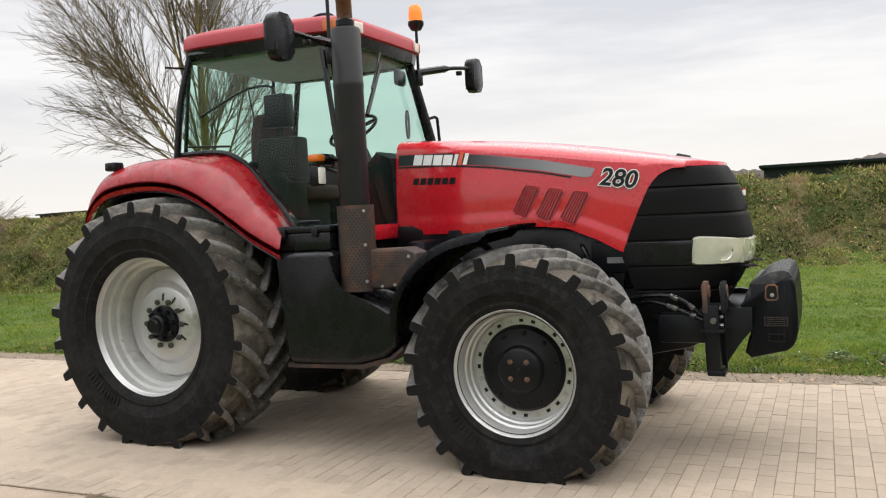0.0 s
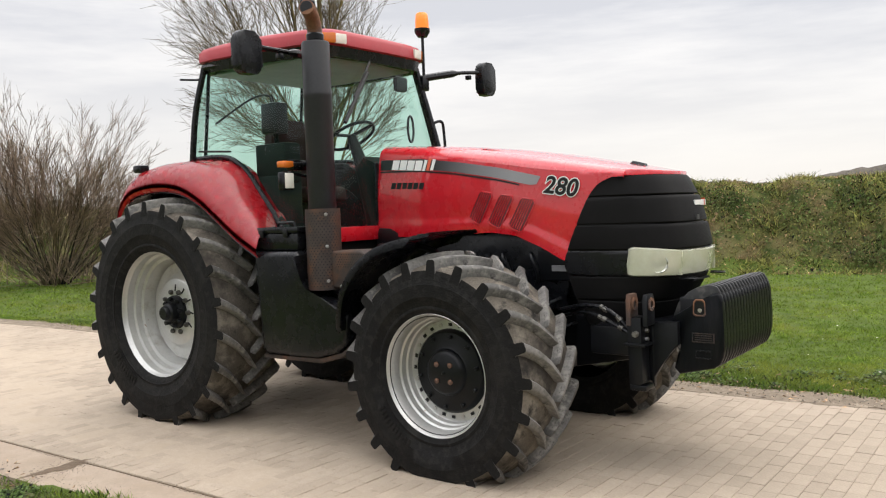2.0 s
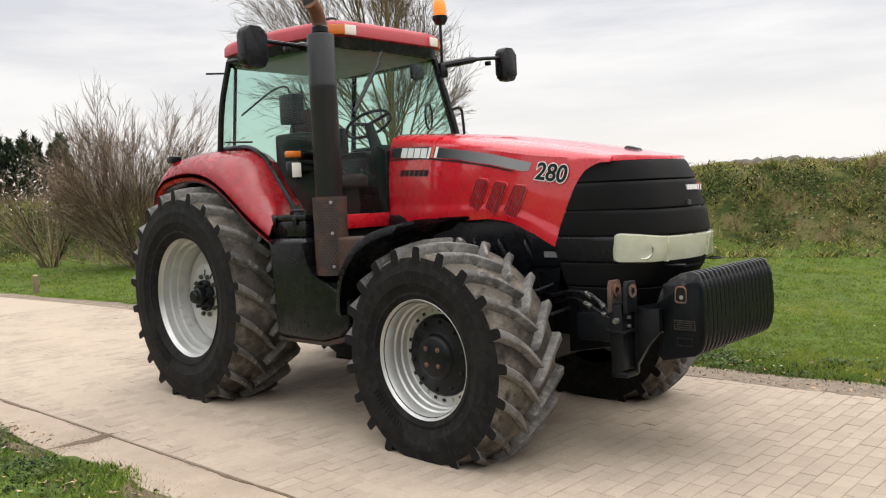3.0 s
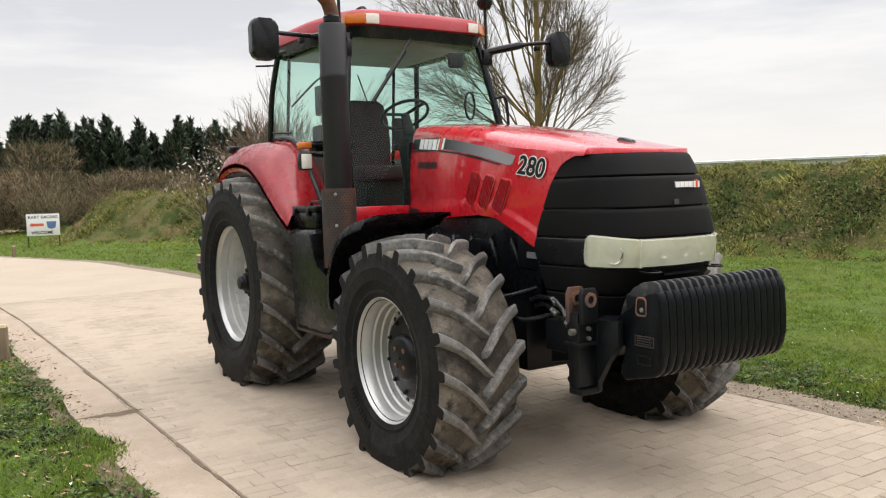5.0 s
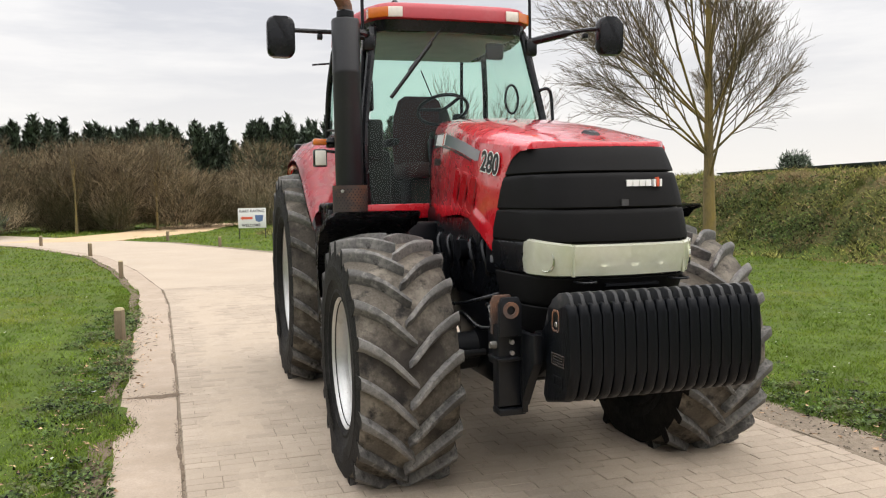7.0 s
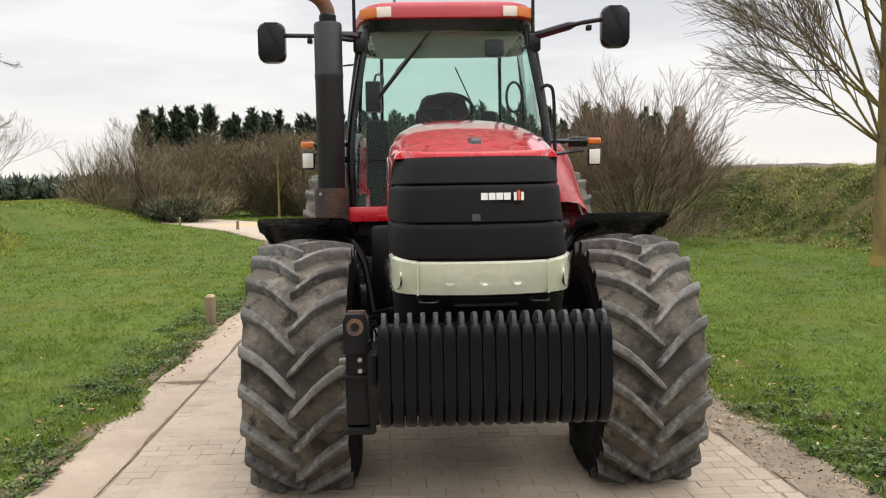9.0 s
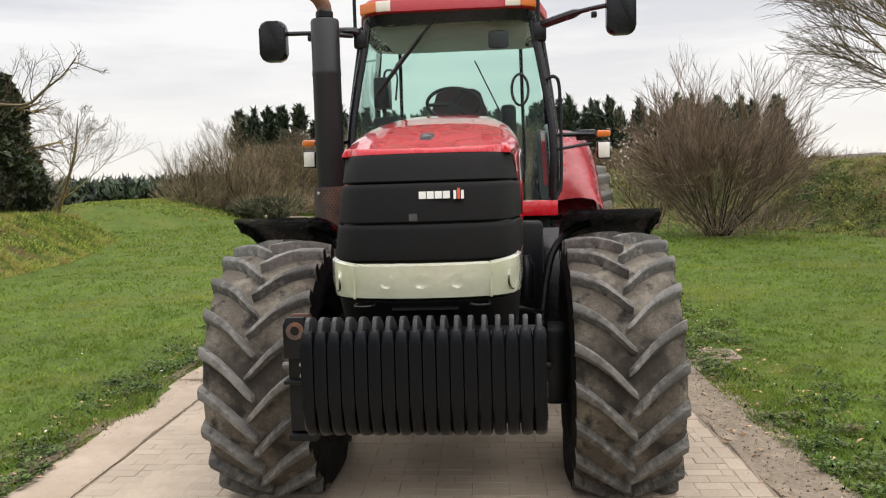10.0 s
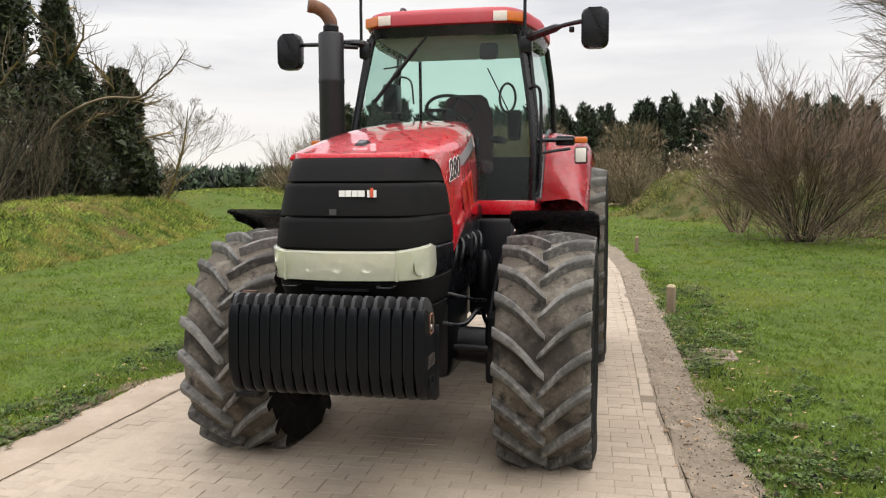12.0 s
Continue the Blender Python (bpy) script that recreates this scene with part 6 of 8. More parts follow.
def build_grille():
    seams = [0.93, 1.10, 1.262, 1.435, 1.605, 1.79, NOSE_TOP]
    for k, (z0, z1) in enumerate(zip(seams, seams[1:])):
        bm = B()
        g = 0.004
        zs = [z0 + g, z0 + g + 0.006, *np.linspace(z0 + 0.03, z1 - 0.03, 4), z1 - g - 0.006, z1 - g]
        outs = [-0.006, 0.0, 0.001, 0.0015, 0.0015, 0.001, 0.0, -0.006]
        if k == len(seams) - 2:
            zs = [z0 + g, z0 + g + 0.006, z0 + 0.04, z0 + 0.08, z0 + 0.12, z1 - 0.015, z1 - 0.008, z1 - 0.002]
        loft(bm, [nose_ring(z, o) for z, o in zip(zs, outs)], closed=False)
        part("grille_panel", bm, GRILLE if k != 2 else BLACK, tractor, "dusty black perforated nose panel")
    bm = B()
    loft(bm, [[(x - 0.025, y * 0.955, z) for x, y, z in nose_ring(z)] for z in np.linspace(0.90, 1.915, 20)], closed=False)
    part("grille_backing", bm, DECAL, tractor, "black grille lining")
    # headlights: three lenses wrapped round the nose, reflectors behind them
    n = 18

    def lens(name, pts, label, section, mm=LENS, parent=tractor):
        bm = B()
        rings = []
        for z, o in section:
            ring = []
            for u in pts:
                edge = min(u, n - u)
                zz = 1.345 + (z - 1.345) * lerp(edge, [(2.0, 0.80), (2.12, 0.93), (2.3, 1.0)])
                if z > 1.345:
                    zz += 0.028 * lerp(edge, [(2.0, 1.0), (6.0, 0.0)])
                r = nose_ring(zz, o)
                i = min(int(u), len(r) - 2)
                ring.append(tuple(Vector(r[i]).lerp(Vector(r[i + 1]), u - i)))
            rings.append(ring)
        loft(bm, rings, closed=False)
        bm.normal_update()
        bmesh.ops.reverse_faces(bm, faces=[f for f in bm.faces if f.normal.dot(f.calc_center_median() - Vector((3.7, 0, 1.35))) < 0])
        return part(name, bm, mm, parent, label)
    cover = ((1.264, 0.0), (1.272, 0.020), (1.34, 0.026), (1.420, 0.022), (1.430, 0.0))
    back = ((1.272, 0.004), (1.285, 0.0055), (1.415, 0.0055), (1.426, 0.004))
    corner = [2.0, 2.06, 2.12, 2.3, 2.5, 2.75, 3, 3.5, 4, 4.5, 5, 5.5, 5.97]
    centre = list(np.linspace(6.03, n - 6.03, 13))
    lamps = [lens("headlight", pts, label, cover) for pts, label in ((corner, "yellowed corner headlight lens"), ([n - u for u in corner], "yellowed corner headlight lens"), (centre, "yellowed centre headlight lens"))]
    for pts, lamp in zip((corner[2:], [n - u for u in corner[2:]], centre), lamps):
        lens("lamp_housing", pts, "", back, LAMPBACK, lamp)
    ring = [Vector(p) for p in nose_ring(1.348, 0.0065)]
    for u, r, lamp in ((3.9, 0.060, lamps[0]), (7.6, 0.036, lamps[2]), (9.0, 0.036, lamps[2]), (10.4, 0.036, lamps[2]), (14.1, 0.060, lamps[1])):
        q = int(u)
        p, along = ring[q].lerp(ring[q + 1], u - q), ring[q + 1] - ring[q]
        bm = B()
        lathe(bm, [(r, -0.006), (r, 0.008), (r * 0.94, 0.010), (r * 0.88, 0.007), (r * 0.6, 0.001), (r * 0.34, -0.001), (r * 0.30, 0.007), (0.0, 0.010)], 28, "x")
        ob = part("reflector", bm, BOWL, lamp, "round lamp reflector")
        ob.matrix_basis = pose(p.x, p.y, p.z, 0, 0, math.degrees(math.atan2(-along.x, along.y)))
    ring = [Vector(p) for p in nose_ring(1.35, 0.024)]
    for u in (6.0, 12.0):
        bm = B()
        p = ring[int(u)]
        box(bm, p.x - 0.022, p.x + 0.003, p.y - 0.006, p.y + 0.006, 1.268, 1.432, 0.002)
        part("lens_joint", bm, LENS, tractor)
    # badge on the nose as plain bars
    y = -0.005
    for k in range(4):
        bm = B()
        prism(bm, [(y, 1.715), (y + 0.031, 1.715), (y + 0.031, 1.748), (y, 1.748)], "x", 4.272, 4.288)
        part("badge_bar", bm, WHITE, tractor, "white badge block", smooth=False)
        y += 0.036
    for k, mm in enumerate((WHITE, SIGNRED, WHITE)):
        bm = B()
        yy = y + 0.012 + 0.017 * k
        prism(bm, [(yy, 1.712), (yy + 0.012, 1.712), (yy + 0.012, 1.750 + 0.010 * (k == 1)), (yy, 1.750 + 0.010 * (k == 1))], "x", 4.268, 4.286)
        part("badge_bar", bm, mm, tractor, smooth=False)
    bm = B()
    prism(bm, [(-0.050, 1.618), (-0.012, 1.618), (-0.012, 1.650), (-0.050, 1.650)], "x", 4.300, 4.3165)
    part("sticker", bm, FADEDTAG, tractor, "faded grey sticker", smooth=False)
    bm = B()
    prism(bm, [(-0.14, 1.215), (0.16, 1.215), (0.16, 1.228), (-0.14, 1.228)], "x", 4.27, 4.315)
    part("trim_strip", bm, IRON, tractor)


# chassis, weights, hitch ------------------------------------------------------------
def build_chassis():
    bm = B()
    box(bm, 0.6, 4.0, -0.27, 0.27, 0.72, 1.12, 0.03)
    part("frame_rail", bm, IRON, tractor, "black cast chassis")
    bm = B()
    box(bm, 1.7, 3.6, -0.34, 0.34, 1.10, 1.62, 0.05)
    part("engine_block", bm, IRON, tractor, "black engine block")
    for s in (-1, 1):
        for k in range(6):
            bm = B()
            x = 2.0 + 0.24 * k
            tube(bm, smooth_pts([(x, s * 0.34, 1.45), (x + 0.06, s * 0.42, 1.38), (x + 0.10, s * 0.41, 1.25), (x + 0.02, s * 0.36, 1.14)], 4), 0.018, 8)
            part("hose", bm, BLACK, tractor)
        bm = B()
        box(bm, 2.25, 2.6, s * 0.36 - 0.05, s * 0.36 + 0.05, 1.2, 1.42, 0.02)
        part("fuel_filter", bm, IRON, tractor, "black engine fitting")
        bm = B()
        box(bm, 3.30, 3.62, s * 0.37 - 0.05, s * 0.37 + 0.05, 1.22, 1.44, 0.02)
        part("radiator_bracket", bm, IRON, tractor, "black bracket")
        bm = B()
        lathe(bm, [(0.0, s * 0.36), (0.07, s * 0.36), (0.07, s * 0.45), (0.0, s * 0.45)], 20, "y", (2.85, 0, 1.33))
        part("pulley", bm, IRON, tractor, "black pulley")
        bm = B()
        box(bm, 3.42, 3.56, s * 0.425 - 0.005, s * 0.425 + 0.005, 1.29, 1.33)
        part("maker_plate", bm, GREY, tractor, "small grey plate")
        # axle halves and steering rods
        bm = B()
        tube(bm, [(WB, s * 0.1, 0.70), (WB, s * 0.45, 0.69), (WB, s * 0.72, FZ)], [0.15, 0.12, 0.13], 14)
        box(bm, WB - 0.16, WB + 0.14, s * 0.66 - 0.07, s * 0.66 + 0.07, FZ - 0.22, FZ + 0.24, 0.03)
        part("axle", bm, IRON, tractor, "black front axle")
        bm = B()
        rod(bm, (WB + 0.24, s * 0.05, 0.72), (WB + 0.20, s * 0.62, 0.70), 0.025)
        rod(bm, (WB + 0.2, s * 0.12, 0.72), (WB + 0.22, s * 0.40, 0.71), 0.045)
        part("steering_rod", bm, IRON, tractor)
        bm = B()
        tube(bm, [(0, s * 0.2, RZ), (0, s * 0.66, RZ)], [0.24, 0.15], 20)
        part("rear_axle", bm, IRON, tractor, "black rear axle housing")
    bm = B()
    box(bm, WB - 0.32, WB + 0.36, -0.40, 0.40, 0.52, 1.12, 0.06)
    part("axle_housing", bm, IRON, tractor, "black cast front axle housing")
    for s in (-1, 1):
        bm = B()
        prism(bm, [(2.15, 1.05), (3.50, 1.02), (3.56, 1.36), (3.30, 1.50), (2.9, 1.60), (2.2, 1.56)], "y", s * 0.36, s * 0.40, 0.01)
        part("engine_side_cover", bm, BLACK, tractor, "black engine side cover")
        bm = B()
        lathe(bm, [(0.0, 1.02), (0.055, 1.02), (0.058, 1.05), (0.058, 1.24), (0.045, 1.26), (0.03, 1.30), (0, 1.30)], 20, "z", (2.62, s * 0.50, 0))
        part("oil_filter", bm, IRON, tractor, "black filter canister")
        bm = B()
        tube(bm, smooth_pts([(3.6, s * 0.30, 0.95), (3.45, s * 0.50, 0.90), (3.30, s * 0.58, 0.98), (3.12, s * 0.60, 0.86)], 5), 0.014, 8)
        part("hydraulic_hose", bm, BLACK, tractor)
        bm = B()
        tube(bm, smooth_pts([(3.5, s * 0.34, 1.12), (3.36, s * 0.55, 1.05), (3.18, s * 0.60, 1.02)], 5), 0.011, 8)
        part("hydraulic_hose", bm, BLACK, tractor)
        # made-up block that keeps the gap behind the axle dark
        bm = B()
        box(bm, 1.97, 2.12, min(s * 0.30, s * 0.64), max(s * 0.30, s * 0.64), 0.74, 1.50, 0.03)
        part("valve_block", bm, IRON, tractor, "added black block filling the dark gap behind the axle")
    bm = B()
    box(bm, -0.55, 0.65, -0.33, 0.33, 0.62, 1.5, 0.06)
    part("gearbox", bm, IRON, tractor, "black transmission housing")
    bm = B()
    prism(bm, [(3.55, 0.98), (4.12, 0.98), (4.12, 0.80), (3.95, 0.70), (3.55, 0.62)], "y", -0.36, 0.36, 0.02)
    part("front_support", bm, IRON, tractor, "black front frame")


WEIGHT = [(4.27, 0.985), (4.31, 1.03), (4.43, 1.10), (4.52, 1.155), (4.570, 1.180), (4.594, 1.178), (4.608, 1.160), (4.614, 1.12), (4.624, 0.95), (4.622, 0.85), (4.614, 0.79), (4.593, 0.745), (4.555, 0.715), (4.34, 0.665), (4.305, 0.70), (4.33, 0.80), (4.37, 0.83), (4.37, 0.985)]
FIN = [(4.30, 1.02), (4.335, 1.11), (4.40, 1.18), (4.47, 1.215), (4.545, 1.228), (4.580, 1.216), (4.600, 1.180), (4.606, 1.12), (4.55, 1.08)]


def build_weights():
    n, y0, y1 = 18, -0.494, 0.540
    w = (y1 - y0) / n
    me = None
    for k in range(n):
        if me is None:
            bm = B()
            prism(bm, WEIGHT, "y", -w * 0.45, w * 0.45, 0.018, 4)
            ob = part("suitcase_weight", bm, WEIGHTIRON, tractor, "black cast suitcase weight")
            me = ob.data
            bm = B()
            prism(bm, FIN, "y", -w * 0.19, w * 0.19, 0.006, 2)
            hm = part("weight_rib", bm, RIBIRON, ob)
            hd = hm.data
        else:
            ob = new("suitcase_weight", me)
            ob.parent = tractor
            ob["label"] = "black cast suitcase weight"
            hm = new("weight_rib", hd)
            hm.parent = ob
        ob.matrix_basis = pose(0, y0 + (k + 0.5) * w, 0)
    for s in (-1, 1):
        y = 0.023 + s * 0.5145
        # a square eye with worn rusty edges, and raised cast panels
        hole = [(4.44, 1.055), (4.452, 1.042), (4.498, 1.042), (4.508, 1.055), (4.505, 1.118), (4.493, 1.130), (4.457, 1.130), (4.445, 1.118)]
        cx, cz = 4.475, 1.086
        rings = [[(cx + (x - cx) * k, y + s * o, cz + (z - cz) * k) for x, z in hole] for k, o in ((1.22, 0.0), (1.16, 0.004), (1.0, 0.004), (0.94, 0.0005))]
        bm = B()
        loft(bm, rings, cap=False)
        part("eye_rim", bm, RUST, tractor, "rust-worn edge of the eye")
        # a flat black plate paints the dark of the hollow
        bm = B()
        loft(bm, [[(cx + (x - cx) * 0.96, y + s * o, cz + (z - cz) * 0.96) for x, z in hole] for o in (0.0002, 0.0012)])
        part("eye_hollow", bm, DECAL, tractor, smooth=False)
        bm = B()
        lathe(bm, [(0.0, 0.006 * s), (0.012, 0.005 * s), (0.014, 0)], 10, "y", (4.478, y, 1.07))
        part("eye_pin", bm, STEEL, tractor)
        for x0, x1, z0, z1, mm in ((4.425, 4.565, 0.872, 0.932, OLDRUST), (4.445, 4.545, 0.772, 0.826, IRON)):
            bm = B()
            lo, hi = min(y, y + s * 0.005), max(y, y + s * 0.005)
            box(bm, x0, x1, lo, hi, z0, z0 + 0.008, 0.002)
            box(bm, x0, x1, lo, hi, z1 - 0.008, z1, 0.002)
            box(bm, x0, x0 + 0.008, lo, hi, z0 + 0.008, z1 - 0.008, 0.002)
            box(bm, x1 - 0.008, x1, lo, hi, z0 + 0.008, z1 - 0.008, 0.002)
            if mm is OLDRUST:
                for q in range(3):
                    box(bm, x0 + 0.018, x1 - 0.018, lo, hi, z0 + 0.013 + 0.0135 * q, z0 + 0.020 + 0.0135 * q, 0.0015)
            part("cast_panel", bm, mm, tractor, "raised cast panel", smooth=False)
    bm = B()
    box(bm, 4.08, 4.40, -0.44, 0.44, 0.84, 0.98, 0.015)
    # added core: stops lit ground showing between the weights
    box(bm, 4.34, 4.56, -0.480, 0.525, 0.76, 1.15, 0.02)
    part("weight_carrier", bm, IRON, tractor, "black weight carrier with an added core darkening the gaps")
    # front linkage on the right, its plates and eyes
    hitch = new("front_linkage")
    hitch.parent = tractor
    hitch.location.y = -0.055
    for x in (4.075, 4.185):
        bm = B()
        prism(bm, [(-0.622, 0.98), (-0.622, 1.14), (-0.605, 1.175), (-0.52, 1.175), (-0.503, 1.14), (-0.503, 0.98)], "x", x, x + 0.032, 0.005)
        part("linkage_ear", bm, SHIELD if x < 4.1 else IRON, hitch, "rusty-edged linkage plate")
        bm = B()
        lathe(bm, [(0.042, x - 0.006), (0.042, x + 0.040), (0.022, x + 0.040), (0.022, x - 0.006), (0.042, x - 0.006)], 20, "x", (0, -0.5625, 1.112))
        part("linkage_eye", bm, RUST, hitch, "rusty bushing")
        # the dark of the bore, painted as a black disc
        bm = B()
        lathe(bm, [(0.0, x + 0.0335), (0.022, x + 0.0335)], 16, "x", (0, -0.5625, 1.112))
        part("eye_bore", bm, DECAL, hitch)
    bm = B()
    prism(bm, [(4.075, 1.03), (4.17, 1.03), (4.175, 0.62), (4.11, 0.58), (4.085, 0.60)], "y", -0.615, -0.49, 0.008)
    part("linkage_arm", bm, IRON, hitch, "black upright linkage arm")
    bm = B()
    prism(bm, [(4.16, 0.99), (4.36, 1.0), (4.36, 0.86), (4.27, 0.76), (4.19, 0.62), (4.16, 0.62)], "y", -0.50, -0.455, 0.006)
    part("linkage_plate", bm, IRON, hitch)
    bm = B()
    box(bm, 3.78, 4.09, -0.53, -0.36, 0.77, 0.955, 0.012)
    part("linkage_beam", bm, IRON, hitch)
    bm = B()
    box(bm, 4.09, 4.20, -0.62, -0.48, 0.575, 0.61, 0.006)
    part("linkage_foot", bm, IRON, hitch)
    bm = B()
    box(bm, 4.06, 4.205, -0.632, -0.478, 0.852, 0.870, 0.004)
    part("linkage_collar", bm, IRON, hitch)
    bm = B()
    box(bm, 4.188, 4.204, -0.502, -0.470, 0.585, 0.985, 0.004)
    part("linkage_flange", bm, IRON, hitch)
    for pts in ([(3.50, -0.42, 1.03), (3.70, -0.50, 1.075), (3.88, -0.545, 1.078), (3.99, -0.555, 1.02), (4.06, -0.555, 0.955)], [(3.52, -0.40, 0.99), (3.72, -0.49, 1.035), (3.86, -0.53, 1.01), (4.00, -0.55, 0.955), (4.07, -0.56, 0.925)]):
        bm = B()
        tube(bm, smooth_pts(pts, 6), 0.0135, 8)
        hose = part("hydraulic_hose", bm, BLACK, hitch)
        for k in (2, 3):
            a, c = Vector(pts[k]), Vector(pts[k + 1])
            bm = B()
            tube(bm, [a.lerp(c, -0.12), a.lerp(c, 0.12), a.lerp(c, 0.13), a.lerp(c, 0.32)], [0.015, 0.015, 0.019, 0.019], 6)
            part("coupling", bm, GREASY, hose, "bare steel hose coupling", smooth=False)
    bm = B()
    lathe(bm, [(0.0, -0.648), (0.017, -0.648), (0.019, -0.640), (0.019, -0.612)], 10, "y", (4.14, 0, 0.93))
    part("pivot_pin", bm, GREASY, hitch)
    for z in (1.0, 0.945, 0.89):
        bm = B()
        lathe(bm, [(0, 4.19), (0.012, 4.19), (0.012, 4.165)], 8, "x", (0, -0.545, z))
        part("bolt", bm, STEEL, hitch)
    for s in (-1, 1):
        bm = B()
        tube(bm, smooth_pts([(4.28, s * 0.30, 1.245), (4.36, s * 0.30, 1.245), (4.385, s * 0.26, 1.245), (4.36, s * 0.22, 1.245), (4.3, s * 0.22, 1.245)], 4), 0.006, 6)
        part("tow_loop", bm, IRON, tractor)
    bm = B()
    prism(bm, [(4.2, 1.02), (4.36, 1.0), (4.36, 0.86), (4.27, 0.76), (4.19, 0.62), (4.12, 0.62), (4.12, 1.02)], "y", 0.44, 0.50, 0.006)
    part("linkage_plate", bm, IRON, tractor)


# fenders ------------------------------------------------------------
def build_front_fenders():
    prof = [(2.12, 0.90), (2.135, 1.02), (2.19, 1.18), (2.29, 1.32), (2.42, 1.43), (2.58, 1.51), (2.76, 1.555), (3.02, 1.60)]
    P = [Vector((x, 0, z)) for x, z in prof]
    P = smooth_pts(P, 4)
    for s in (-1, 1):
        rings = []
        for i, p in enumerate(P):
            t = i / (len(P) - 1)
            d = (P[min(i + 1, len(P) - 1)] - P[max(i - 1, 0)]).normalized()
            nrm = Vector((-d.z, 0, d.x))
            half = 0.30 * (0.80 + 0.20 * math.sin(min(t * 1.25, 1) * math.pi / 2)) * (1 if t < 0.93 else 1 - (t - 0.93) * 1.2)
            row = []
            for fy, fz in ((-1.0, -0.060), (-0.985, -0.016), (-0.95, 0.0), (-0.5, 0.005), (0, 0.007), (0.5, 0.005), (0.95, 0.0), (0.985, -0.016), (1.0, -0.060)):
                q = p + nrm * fz * (1 if t < 0.9 else 0.4)
                row.append((q.x, s * 1.02 + fy * half, q.z))
            rings.append(row)
        bm = B()
        loft(bm, rings, closed=False)
        bmesh.ops.solidify(bm, geom=bm.faces[:], thickness=0.014)
        f = part("front_fender", bm, BLACK, tractor, "matt black plastic front mudguard")
        bm = B()
        tube(bm, smooth_pts([(2.62, s * 0.92, 1.50), (2.66, s * 0.78, 1.45), (2.72, s * 0.66, 1.30), (2.80, s * 0.60, 1.0), (2.84, s * 0.58, 0.85)], 4), 0.026, 8)
        part("fender_bracket", bm, IRON, f)


def build_rear_fenders():
    outer = [(-0.72, 1.78), (-0.66, 1.90), (-0.52, 2.015), (-0.30, 2.065), (0.0, 2.075), (0.28, 2.03), (0.52, 1.925), (0.75, 1.775), (0.97, 1.63), (1.16, 1.53), (1.215, 1.50)]
    inner = [(-0.80, 1.90), (-0.74, 2.05), (-0.58, 2.165), (-0.32, 2.235), (0.0, 2.262), (0.30, 2.262), (0.52, 2.235), (0.70, 2.13), (0.84, 1.97), (0.99, 1.79), (1.11, 1.62)]
    O = smooth_pts([(x, 0, z) for x, z in outer], 4)
    I = smooth_pts([(x, 0, z) for x, z in inner], 4)
    for s in (-1, 1):
        rings = []
        for o, i in zip(O, I):
            row = [(o.x, s * 1.165, o.z - 0.085), (o.x, s * 1.185, o.z - 0.05), (o.x, s * 1.185, o.z - 0.01)]
            for t, lift in ((0.08, 0.058), (0.25, 0.092), (0.5, 0.078), (0.75, 0.042), (1.0, 0.0)):
                q = o.lerp(i, t)
                row.append((q.x, s * (1.175 - 0.345 * t), q.z + lift))
            row.append((i.x, s * 0.70, i.z - 0.02))
            rings.append(row)
        bm = B()
        loft(bm, rings, closed=False)
        bmesh.ops.solidify(bm, geom=bm.faces[:], thickness=0.012)
        part("rear_fender", bm, RED, tractor, "glossy red rear mudguard")
        bm = B()
        rows = []
        for o, i in zip(O, I):
            rows.append([(o.x * 0.985, s * 1.155, o.z - 0.095), (o.x * 0.97, s * 1.14, o.z - 0.05), (i.x * 0.97, s * 0.66, min(i.z, o.z + 0.1) - 0.07), (i.x * 0.9, s * 0.60, 1.40)])
        loft(bm, rows, closed=False)
        part("wheel_arch", bm, BLACK, tractor, "black inner wheel arch")
        bm = B()
        box(bm, -0.54, -0.42, s * 1.06 - 0.05, s * 1.06 + 0.05, 2.18, 2.25, 0.015)
        part("rear_lamp", bm, BLACK, tractor)


